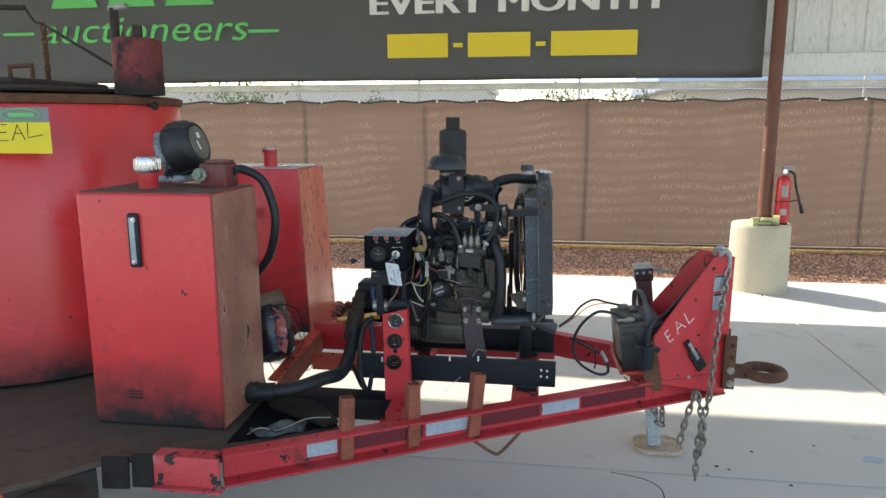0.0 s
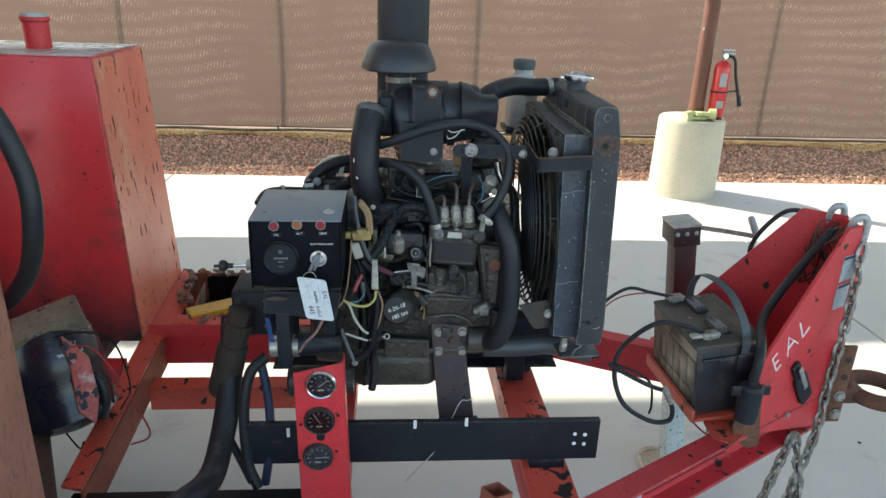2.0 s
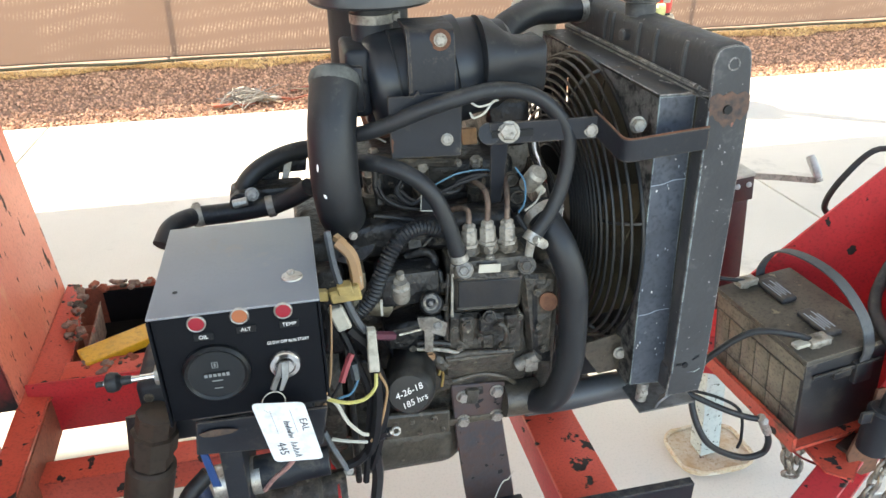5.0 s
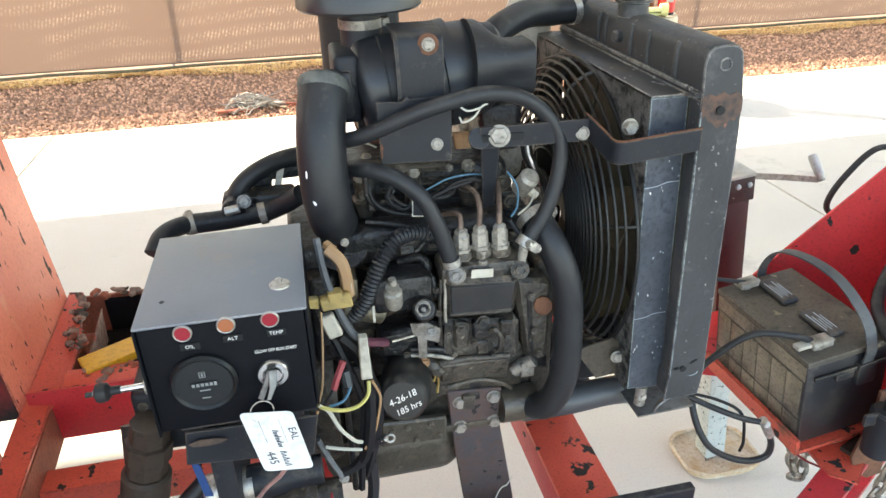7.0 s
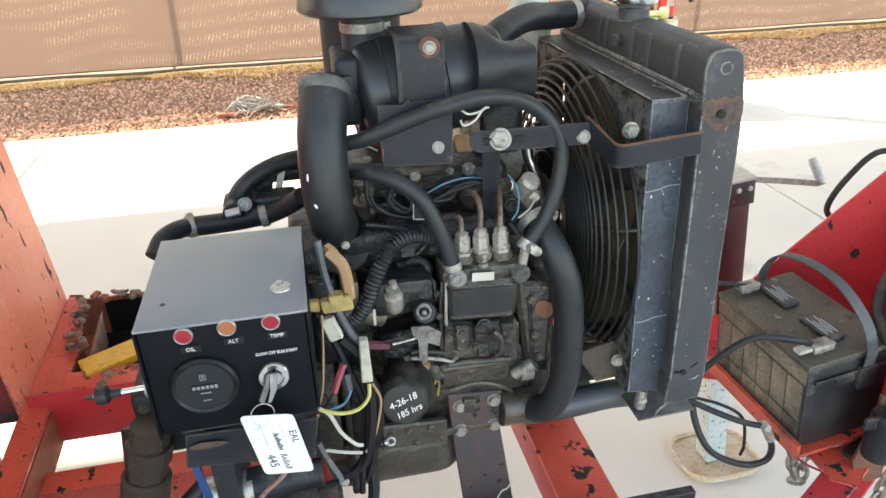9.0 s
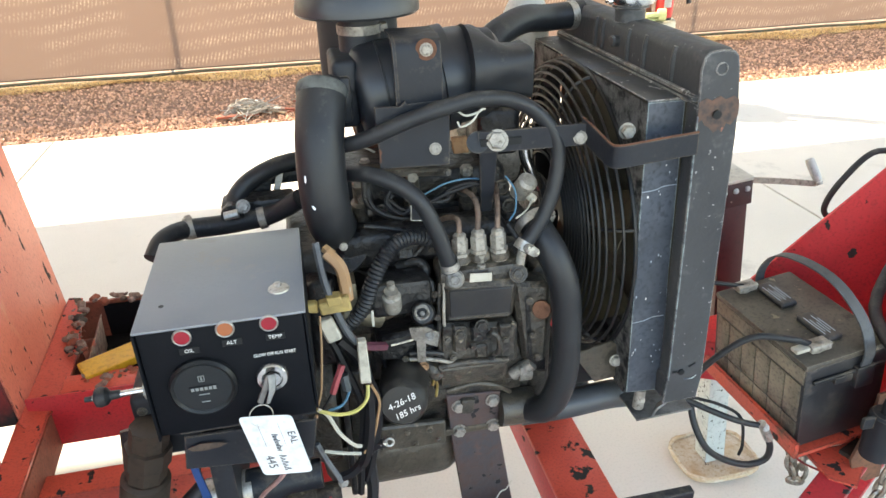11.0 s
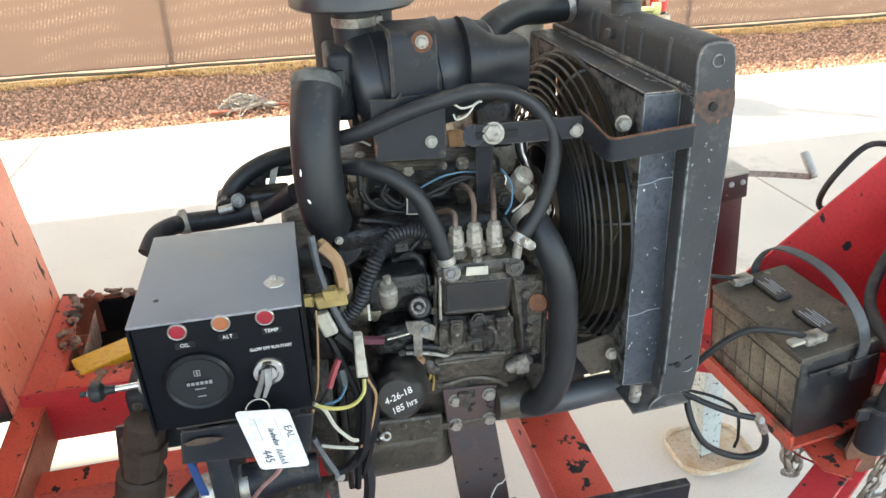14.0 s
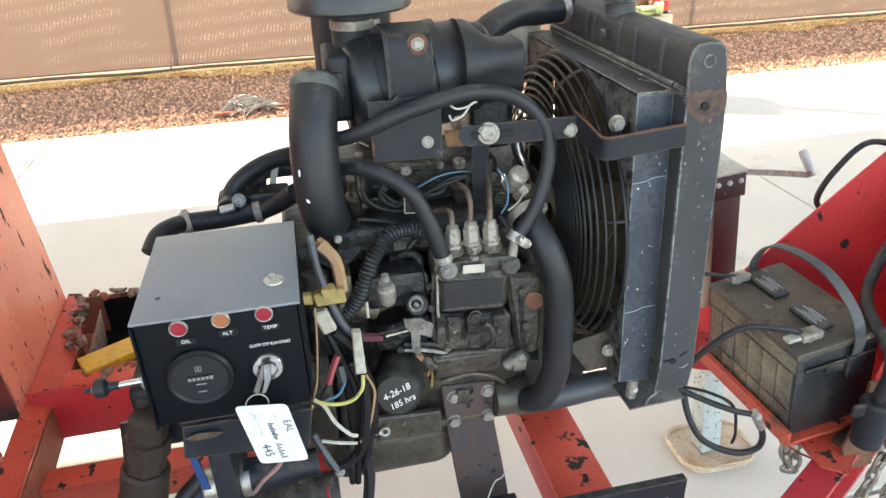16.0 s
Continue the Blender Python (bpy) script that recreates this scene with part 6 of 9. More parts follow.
part("card", box(CX0, -0.531, CZ0, CX1, -0.5295, CZM, 0.0005, 1), YELLOWCARD, lot)
part("card_band", box(CX0, -0.531, CZM, CX1, -0.5295, CZ1, 0.0005, 1), BANNER, lot, "black printed band")
part("logo", tube([(CX1 - 0.105 + 0.075 * math.cos(k * 0.3927), -0.532, (CZM + CZ1) / 2 + 0.022 * math.sin(k * 0.3927)) for k in range(16)], 0.0022, 5, closed=True, raw=True), GREEN_INK, lot, "green oval logo")
part("logo_bar", box(CX1 - 0.155, -0.532, (CZM + CZ1) / 2 - 0.006, CX1 - 0.055, -0.5312, (CZM + CZ1) / 2 + 0.006), GREEN_INK, lot)
for pts in ([(-0.165, 0.0), (-0.20, 0.0), (-0.20, -0.055), (-0.165, -0.055)], [(-0.20, -0.028), (-0.17, -0.026)], [(-0.15, -0.055), (-0.125, 0.0), (-0.10, -0.052)], [(-0.14, -0.03), (-0.11, -0.03)], [(-0.085, 0.005), (-0.088, -0.045), (-0.03, -0.035)]):
    part("ink_stroke", tube([(CX1 + x, -0.5315, CZM - 0.008 + z) for x, z in pts], 0.0018, 5, raw=True), INK, lot, "inked letters EAL")
rub = thing("debris", "tangled wire and scraps on the gravel by the fence", "debris")
dbm = [tube([V((-0.57 + rnd.gauss(0, 0.10), 4.60 + rnd.gauss(0, 0.09), -0.02 + abs(rnd.gauss(0, 0.045)))) for _ in range(5)], 0.0038, 5) for _ in range(26)]
part("wire_tangle", join(*dbm), ALU, rub, "tangled grey wire")
for k in range(7):
    part("scrap", moved(box(-0.10, -0.012, 0, 0.10, 0.012, 0.012, 0.003), pose(rnd.uniform(-0.50, -0.15), rnd.uniform(4.5, 4.95), -0.015, rnd.uniform(-8, 8), rnd.uniform(-10, 10), rnd.uniform(-50, 50))), (RUST_RED, DIRT, RUST_RED)[k % 3], rub, "weathered orange scrap strip")
part("scrap", moved(box(-0.16, -0.03, 0, 0.16, 0.03, 0.02, 0.006), pose(-0.68, 4.5, -0.02, 0, 4, 12)), RUST_RED, rub, "red scrap strip")
part("scrap", moved(box(-0.05, -0.03, 0, 0.05, 0.03, 0.02, 0.006), pose(-0.40, 4.62, -0.02, 0, 4, 40)), PLASTIC_W, rub)


# ---- control box ----
KEYSTEEL = surf("dull_key_steel", (0.20, 0.20, 0.20), (0.12, 0.12, 0.12), 0.35, metal=0.7, scale=60, bump=0.1)
DIM_INK = glow_free("dim_grey_print", (0.20, 0.21, 0.21), 0.5)
cbox = thing("control_box", "black sheet-steel engine control box with gauges and key switch", "control box")
bz0 = (-0.3910, -0.2750, 0.9930)[2]
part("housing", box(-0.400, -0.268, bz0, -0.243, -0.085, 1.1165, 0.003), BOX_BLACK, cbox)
# top in the sky-sheen colour, side returns of the same cover in black
part("cover", box(-0.402, -0.277, 1.1155, -0.241, -0.083, 1.1185, 0.0014), BOX_TOP, cbox, "dusty cover plate, sky reflection in its blue-grey colour")
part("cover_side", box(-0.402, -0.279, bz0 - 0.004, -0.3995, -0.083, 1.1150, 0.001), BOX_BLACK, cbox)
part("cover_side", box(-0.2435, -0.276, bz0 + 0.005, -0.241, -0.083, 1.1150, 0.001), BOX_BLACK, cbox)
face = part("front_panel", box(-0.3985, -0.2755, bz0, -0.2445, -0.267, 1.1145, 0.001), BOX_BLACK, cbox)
FY0 = -0.2757
for (x, z), mat, word in (((-0.3580, -0.2760, 1.1070)[::2], LENS_RED, "OIL"), ((-0.3180, -0.2760, 1.1100)[::2], LENS_AMBER, "ALT"), ((-0.2770, -0.2760, 1.1100)[::2], LENS_RED, "TEMP")):
    lamp = part("indicator_lamp", lathe([(0.0090, 0), (0.0090, 0.0018), (0.0080, 0.0028), (0.0074, 0.0024), (0.0074, 0.001)], (x, FY0, z), (x, -1, z), 28, cap=False), ZINC, cbox, "chrome-ringed indicator lamp")
    part("lens", lathe([(0.0075, 0.0), (0.0072, 0.0011), (0.004, 0.0014), (0.001, 0.0014)], (x, FY0 - 0.0008, z), (x, -1, z), 24), mat, lamp, "red lens" if mat is LENS_RED else "amber lens")
    m = facing((x + 0.004, FY0 - 0.0012, z - 0.0158), (0, -1, 0))
    tagm = part("word_plate", moved(box(-0.009, -0.0038, -0.0012, 0.0095, 0.0038, 0.0, 0.0003, 1), m), DIAL, cbox)
    part("word", text_bm(word, 0.0056, m @ Matrix.Translation((0, 0, 0.0003)), 0.0001), WHITE_INK, tagm, "white word " + word)
kx, kz = (-0.2760, -0.2760, 1.0740)[::2]
part("word", text_bm("GLOW OFF RUN START", 0.0050, facing((kx, FY0 - 0.0004, kz), (0, -1, 0)), 0.0001, bold=0.00003, xscale=0.76), WHITE_INK, cbox, "white words GLOW OFF RUN START")
hx_, hz_ = (-0.3480, -0.2760, 1.0490)[::2]
meter = part("hour_meter", lathe([(0.0325, 0), (0.0325, 0.005), (0.0298, 0.008), (0.027, 0.006), (0.027, 0.003)], (hx_, FY0, hz_), (hx_, -1, hz_), 40), DIAL, cbox, "round black hour meter")
part("dial", lathe([(0.0005, 0.0), (0.0275, 0.0005)], (hx_, FY0 - 0.005, hz_), (hx_, -1, hz_), 40), glow_free("dial_grey", (0.016, 0.018, 0.020), 0.3, spec=0.25), meter)
mm = facing((hx_, FY0 - 0.0062, hz_), (0, -1, 0))
part("counter_window", moved(box(-0.0125, -0.003, 0, 0.0125, 0.003, 0.0004), mm), DIAL, meter)
for k in range(5):
    part("digit_bar", moved(box(-0.0115 + 0.0042 * k, -0.0018, 0.0005, -0.0085 + 0.0042 * k, 0.0018, 0.0007), mm), DIM_INK, meter)
part("digit_bar", moved(box(0.0094, -0.0022, 0.0005, 0.0122, 0.0022, 0.0007), mm), DIM_INK, meter)
part("hourglass_mark", moved(join(box(-0.003, 0.0085, 0, -0.0022, 0.0155, 0.0006), box(0.0022, 0.0085, 0, 0.003, 0.0155, 0.0006), box(-0.003, 0.0085, 0, 0.003, 0.0092, 0.0006), box(-0.003, 0.0148, 0, 0.003, 0.0155, 0.0006), box(-0.0008, 0.010, 0, 0.0008, 0.014, 0.0006)), mm), DIM_INK, meter)
part("dial_print", moved(join(box(-0.005, -0.0075, 0, 0.005, -0.0062, 0.0005), box(-0.004, -0.0165, 0, 0.004, -0.0153, 0.0005)), mm), DIM_INK, meter)
sx_, sz_ = (-0.2820, -0.2760, 1.0480)[::2]
switch = part("key_switch", lathe([(0.0165, 0), (0.0165, 0.003), (0.0145, 0.006), (0.0105, 0.0065), (0.0098, 0.003), (0.0085, 0.003), (0.0082, 0.008), (0.002, 0.0085)], (sx_, FY0, sz_), (sx_, -1, sz_), 30), CHROME, cbox, "chrome key switch")
kp = V((-0.2810, -0.2880, 1.0570))
part("key", plate3([kp + V((-0.004, -0.002, 0.003)), kp + V((0.004, -0.002, 0.003)), V((-0.2790, -0.2980, 1.0460)), V((-0.2860, -0.3000, 1.0330)), V((-0.2900, -0.3000, 1.0330)), V((-0.2860, -0.2980, 1.0450))], 0.0022, 0.0006), KEYSTEEL, switch, "steel key")
part("key", plate3([kp + V((-0.006, -0.001, 0.002)), kp + V((-0.002, -0.001, 0.002)), V((-0.2870, -0.2940, 1.0440)), V((-0.2940, -0.2950, 1.0280)), V((-0.2990, -0.2950, 1.0320)), V((-0.2920, -0.2940, 1.0470))], 0.002, 0.0006), KEYSTEEL, switch, "spare key")
part("key_ring", torus((-0.2970, -0.2970, 1.0170), (0.2, -1, 0.2), 0.0115, 0.0007, 24, 6), ZINC, switch)
part("cover_screw", join(lathe([(0.011, 0), (0.0105, 0.0015), (0.004, 0.002)], (*(-0.2660, -0.2280, 1.1190)[:2], 1.1186), (*(-0.2660, -0.2280, 1.1190)[:2], 2), 24), bolt((*(-0.2670, -0.2230, 1.1190)[:2], 1.12), (*(-0.2670, -0.2230, 1.1190)[:2], 2), 0.0052)), ZINC, cbox, "zinc cover screw with washer")
part("cover_hole", rod((*(-0.3800, -0.2330, 1.1190)[:2], 1.1183), (*(-0.3800, -0.2330, 1.1190)[:2], 1.1189), 0.0026, 12), DIAL, cbox)
# pull knob on its rod, out of the side
k0, k1 = V((-0.4150, -0.2100, 1.0070)), V((-0.4670, -0.2100, 1.0050))
kd = (k1 - k0).normalized()
knob = part("throttle_rod", rod(k0 + V((0.02, 0, 0)), k1 + kd * 0.008, 0.0036, 12), CHROME, cbox, "chrome throttle rod")
part("knob", lathe([(0.0045, -0.020), (0.0052, -0.010), (0.0098, -0.006), (0.0112, 0.0), (0.0100, 0.0045), (0.0050, 0.007), (0.0030, 0.008), (0.0030, 0.016)], k1, k1 + kd, 20), RUBBER, knob, "black plastic knob")
part("cable_nut", lathe([(0.011, 0), (0.011, 0.02)], (-0.402, k0.y, k0.z), (-0.46, k0.y, k0.z), 6), ALU, cbox)

# hang tag on the key ring
tag = thing("key_tag", "white card lot tag with handwriting hanging from the key", "tag")
t0, t1, t2, t3 = V((-0.3190, -0.3000, 1.0220)), V((-0.2680, -0.3000, 1.0150)), V((-0.2550, -0.2970, 0.9330)), V((-0.3050, -0.2970, 0.9390))
corner = []
for a, b, c in ((t2, t3, t0), (t3, t0, t1), (t0, t1, t2), (t1, t2, t3)):
    for k in range(4):
        w = k / 3
        p, q = b + (a - b).normalized() * 0.006, b + (c - b).normalized() * 0.006
        corner.append(p * (1 - w) ** 2 + b * 2 * w * (1 - w) + q * w ** 2)
part("card", plate3(corner, 0.0008, 0.0), PAPER, tag)
tx = (t2 - t1).normalized()
ty = (t1 - t0).normalized()
tz = tx.cross(ty).normalized()
TMc = Matrix(((tx.x, ty.x, tz.x, t0.x), (tx.y, ty.y, tz.y, t0.y), (tx.z, ty.z, tz.z, t0.z), (0, 0, 0, 1)))
tl, tw = (t3 - t0).length, (t1 - t0).length


def ink(pts, w=0.0006, name="ink_stroke", label=""):
    part(name, tube([TMc @ V((u * tl, v * tw, 0.0009 if tz.y < 0 else -0.0009)) for u, v in pts], w, 4, raw=True), INK, tag, label)


# handwriting: two short lines that can be read, one kept as strokes
side = -1 if tz.y > 0 else 1


def written(word, u, v, size, label):
    at = TMc @ V((u * tl, v * tw, 0.0))
    nz = tz * side
    ux = tx
    uy = nz.cross(ux)
    m = Matrix(((ux.x, uy.x, nz.x, at.x), (ux.y, uy.y, nz.y, at.y), (ux.z, uy.z, nz.z, at.z), (0, 0, 0, 1)))
    part("handwriting", text_bm(word, size, m @ Matrix.Translation((0, 0, 0.0009)), 0.00015, shear=0.15), INK, tag, label)


written("EAL", 0.36, 0.86, 0.0105, "inked letters EAL")
written("445", 0.76, 0.27, 0.0125, "inked number 445")
for k in range(6):
    u = 0.30 + 0.048 * k
    ink([(u, 0.48), (u + 0.012, 0.60 - 0.05 * (k % 2)), (u + 0.030, 0.48), (u + 0.040, 0.56)], 0.0006)
for k in range(5):
    u = 0.66 + 0.055 * k
    ink([(u, 0.47), (u + 0.015, 0.60 - 0.04 * (k % 2)), (u + 0.035, 0.47)], 0.0006)
for v in (0.30, 0.68):
    ink([(0.12, v), (0.5, v)], 0.00018, "rule_line")
part("eyelet", torus(TMc @ V((0.10 * tl, 0.5 * tw, -0.0005)), tz, 0.0028, 0.0006, 16, 6), ZINC, tag)

# ---- gauge panel on its upright ----
gp = thing("gauge_panel", "red sheet-steel upright with three round gauges", "gauge panel")
GX = -0.2875
gy = -0.2885
part("plate", plate3([(-0.328, gy, 0.40), (-0.228, gy, 0.40), (-0.241, gy, 0.842), (-0.335, gy, 0.820)], 0.003, 0.0008), RED, gp)
part("flange", plate3([(-0.228, gy + 0.003, 0.40), (-0.228, gy + 0.04, 0.40), (-0.241, gy + 0.04, 0.842), (-0.241, gy + 0.003, 0.842)], 0.003), RED, gp)
part("foot", box(-0.345, gy - 0.06, 0.40, -0.215, gy + 0.045, 0.409, 0.002), RED, gp)
for n, z in enumerate((0.797, 0.716, 0.633)):
    x = GX + 0.004 - 0.005 * n
    g = part("gauge", lathe([(0.030, 0), (0.030, 0.006), (0.027, 0.010), (0.0245, 0.008), (0.0245, 0.004)], (x, gy, z), (x, -1, z), 36), CHROME if n == 0 else BLACK, gp, "chrome-bezel pressure gauge" if n == 0 else "black-bezel gauge")
    part("dial", lathe([(0.0005, 0), (0.0246, 0.0004)], (x, gy - 0.006, z), (x, -1, z), 36), DIAL, g)
    m = facing((x, gy - 0.0066, z), (0, -1, 0))
    for k in range(9):
        a = radians(215 - 31 * k)
        part("tick", moved(box(0.016, -0.0006, 0, 0.021, 0.0006, 0.0003), m @ Matrix.Rotation(a, 4, "Z")), WHITE_INK, g)
    part("needle", moved(box(-0.005, -0.0006, 0.0004, 0.017, 0.0006, 0.001), m @ Matrix.Rotation(radians((40, 120, 5)[n]), 4, "Z")), WHITE_INK, g)
    part("dial_mark", moved(box(-0.006, -0.012, 0, 0.006, -0.009, 0.0003), m), CHALK, g)
    part("glass", lathe([(0.0005, 0), (0.0255, 0.0002)], (x, gy - 0.0085, z), (x, -1, z), 36), GLASS, g)
    if n:
        for s in (-1, 1):
            part("screw_hole", rod((x + s * 0.036, gy + 0.0, z + s * 0.010), (x + s * 0.036, gy - 0.0006, z + s * 0.010), 0.0035, 10), DIAL, gp)
part("knockout_hole", rod((GX, gy, 0.677), (GX, gy - 0.0007, 0.677), 0.0085, 16), DIAL, gp)

# ---- radiator with shroud, guard and fan ----
rad = thing("radiator", "black engine radiator with shroud and wire fan guard", "radiator")
LEAN = Matrix(((1, 0, -0.036, 0.036 * 1.30), (0, 1, 0, 0), (0, 0, 1, 0), (0, 0, 0, 1)))


def rpart(name, bm, mat, parent=None, label=""):
    """A part of the radiator, which leans a little towards the engine at its top."""
    return part(name, moved(bm, LEAN), mat, parent or rad, label)


rpart("core", box(0.232, -0.112, 0.84, 0.262, 0.30, 1.25, 0.002), CORE, None, "dark finned core")


def top_tank():
    """Pressed tank: sloping sides, soft shoulders and a seam gutter round its foot."""
    bm = bmesh.new()
    rings = []
    for z, x0, x1, y0, y1 in ((1.246, 0.2270, 0.289, -0.139, 0.318), (1.252, 0.2270, 0.289, -0.139, 0.318), (1.2525, 0.2325, 0.284, -0.139, 0.313), (1.290, 0.2340, 0.2825, -0.1385, 0.312), (1.299, 0.2360, 0.2805, -0.137, 0.310), (1.3045, 0.2410, 0.2755, -0.132, 0.305), (1.3065, 0.2500, 0.267, -0.120, 0.297)):
        ring = []
        for cx, cy, a0 in ((x1, y1, 0), (x0, y1, 90), (x0, y0, 180), (x1, y0, 270)):
            for k in range(4):
                a, r = radians(a0 + 30 * k), 0.008
                ring.append(bm.verts.new((cx - math.copysign(r, cx - 0.254) + r * math.cos(a), cy - math.copysign(r, cy - 0.09) + r * math.sin(a), z)))
        rings.append(ring)
    for p, q in zip(rings, rings[1:]):
        for i in range(16):
            j = (i + 1) % 16
            bm.faces.new((p[i], p[j], q[j], q[i]))
    bm.faces.new(rings[-1])
    bm.faces.new(list(reversed(rings[0])))
    return smooth(bm, 50)


top = rpart("top_tank", top_tank(), RADPAINT, None, "scuffed black top tank")
for y in (-0.075, 0.0, 0.05, 0.135, 0.16):
    rpart("tank_rib", tube([(0.2325, y, 1.254), (0.2335, y, 1.285), (0.2370, y, 1.2985)], 0.0042, 8, 3), RADPAINT, top)
rpart("tank_stub", rod((0.236, 0.085, 1.276), (0.222, 0.083, 1.277), 0.0085, 12, bevel=0.002), RADPAINT, top)
rpart("tank_seam", join(tube([(0.2275, -0.125, 1.2535), (0.2275, 0.30, 1.2535)], 0.0032, 6), tube([(0.2275, -0.125, 1.2455), (0.2275, 0.30, 1.2455)], 0.0028, 6)), SCUFFED, top, "folded seam with scraped paint")
rpart("bottom_tank", box(0.229, -0.135, 0.796, 0.279, 0.31, 0.843, 0.008, 3), RADPAINT)
CAPX, CAPY = 0.252, 0.088
rpart("filler_neck", lathe([(0.0215, -0.004), (0.0215, 0.014), (0.026, 0.016), (0.026, 0.020)], (CAPX, CAPY, 1.306), (CAPX, CAPY, 3), 28), RADPAINT)
capr = rpart("pressure_cap", lathe([(0.031, 0), (0.032, 0.003), (0.032, 0.010), (0.026, 0.012), (0.015, 0.013), (0.012, 0.017), (0.004, 0.017)], (CAPX, CAPY, 1.327), (CAPX, CAPY, 3), 32), CHROME, None, "zinc pressure cap")
rpart("cap_ears", box(CAPX - 0.037, CAPY - 0.008, 1.327, CAPX + 0.037, CAPY + 0.008, 1.335, 0.003), CHROME, capr)
# near cheek channel, its lips, and the scuffed shroud side beside it
CY = -0.144
cheek = rpart("cheek_plate", join(plate3([(0.280, CY, 0.799), (0.226, CY, 0.797), (0.231, CY, 0.86), (0.2320, CY, 1.12), (0.2310, CY, 1.255), (0.2300, CY, 1.285), (0.2335, CY, 1.2985), (0.2400, CY, 1.3045), (0.2560, CY, 1.3065), (0.2710, CY, 1.3045), (0.2765, CY, 1.2985), (0.2795, CY, 1.285), (0.2840, CY, 1.245), (0.2860, CY, 1.20), (0.2850, CY, 1.00), (0.2850, CY, 0.842)][::-1], 0.0035, 0.0012), box(0.2318, CY + 0.003, 0.83, 0.2345, CY + 0.027, 1.243, 0.001), box(0.2810, CY + 0.003, 0.82, 0.2840, CY + 0.03, 1.24, 0.001)), RADPAINT, rad, "grey-black side channel")
rpart("cheek_lip", tube([(0.2312, CY - 0.0005, 0.84), (0.2322, CY - 0.0005, 1.05), (0.2316, CY - 0.0005, 1.23)], 0.0010, 6), RADSIDE, cheek, "bare worn edge")
rpart("rust_patch", plate3([(x, CY - 0.0006, z) for x, z in ((0.2318, 1.247), (0.2322, 1.222), (0.2370, 1.226), (0.2420, 1.218), (0.2480, 1.215), (0.2540, 1.208), (0.2600, 1.212), (0.2650, 1.208), (0.2700, 1.219), (0.2760, 1.216), (0.2845, 1.228), (0.2838, 1.246), (0.2760, 1.252), (0.2660, 1.248), (0.2580, 1.253), (0.2480, 1.248), (0.2400, 1.252))], 0.0012), surf("rust_bloom", (0.13, 0.066, 0.042), (0.04, 0.038, 0.038), 0.8, scale=70, bump=0.4, chips=(0.22, 0.09, 0.06), chip_at=0.64, chip_scale=60, streak=(0.035, 0.035, 0.036), streak_at=0.52, streak_scale=40), cheek, "rust bloom")
rpart("cheek_hole", rod((0.2555, CY, 1.231), (0.2555, CY - 0.0032, 1.231), 0.0055, 14), DIAL, cheek)
rpart("cheek_hole", rod((0.2500, CY - 0.0005, 0.852), (0.2500, CY - 0.0018, 0.852), 0.0050, 14), DIAL, cheek)
rpart("cheek_slot", box(0.2360, CY - 0.0016, 0.8515, 0.2440, CY - 0.0004, 0.8560, 0.0008, 1), DIAL, cheek)
rpart("cheek_slot", moved(box(-0.006, -0.0016, -0.0016, 0.006, -0.0004, 0.0016, 0.0008, 1), pose(0.2660, CY, 0.862, 0, -30, 0)), DIAL, cheek)
rpart("cheek_rivet", torus((0.2560, CY - 0.0004, 1.2845), (0, -1, 0), 0.0070, 0.0010, 20, 6), RADPAINT, cheek)
rpart("crease", tube([(0.2560, CY - 0.0006, 0.838), (0.2680, CY - 0.0006, 0.8375), (0.2750, CY - 0.0006, 0.842)], 0.0008, 5), RADSIDE, cheek)
# the shroud: near side with its torn seams, far side, top, and a front with a round mouth
SY, SXF = -0.115, 0.1825
shroud = rpart("fan_shroud", plate3([(SXF, SY, 0.804), (0.236, SY, 0.800), (0.2345, SY, 0.93), (0.2320, SY, 1.00), (0.2310, SY, 1.243), (SXF, SY, 1.243)], 0.0025, 0.0006), RADSIDE, None, "scuffed bare-metal fan shroud")
rpart("shroud_side", box(SXF + 0.001, 0.302, 0.81, 0.232, 0.3055, 1.239, 0.001), RADPAINT, shroud)
rpart("shroud_bottom", box(SXF + 0.001, SY + 0.003, 0.805, 0.232, 0.302, 0.8085, 0.001), RADPAINT, shroud)
rpart("shroud_top", box(SXF - 0.0005, SY - 0.0005, 1.2438, 0.2275, 0.3055, 1.2458, 0.0008), SCUFFED, shroud, "scuffed black shroud top")
for z in (1.127, 0.928):
    rpart("seam", tube([(SXF + 0.001, SY - 0.0006, z), (SXF + 0.018, SY - 0.0006, z + 0.0015), (SXF + 0.030, SY - 0.0006, z + 0.0055), (SXF + 0.048, SY - 0.0006, z + 0.006)], 0.0005, 5, 3), REFL_WHITE, shroud, "scratched seam")
sr = random.Random(31)
for k in range(26):
    u, z, w = sr.uniform(0.004, 0.048), sr.uniform(0.83, 1.20), sr.uniform(0.0007, 0.0018)
    rpart("paint_chip", plate3([(SXF + u - w * sr.uniform(0.4, 1.0), SY - 0.0005, z), (SXF + u, SY - 0.0005, z - w * sr.uniform(0.8, 2.2)), (SXF + u + w * sr.uniform(0.4, 1.0), SY - 0.0005, z + w * 0.3), (SXF + u, SY - 0.0005, z + w * sr.uniform(0.8, 2.0))], 0.0004), CHALK if k % 3 == 0 else REFL_WHITE, shroud, "bright scratch in the paint")
FCY, FCZ, FR = 0.108, 1.018, 0.2285


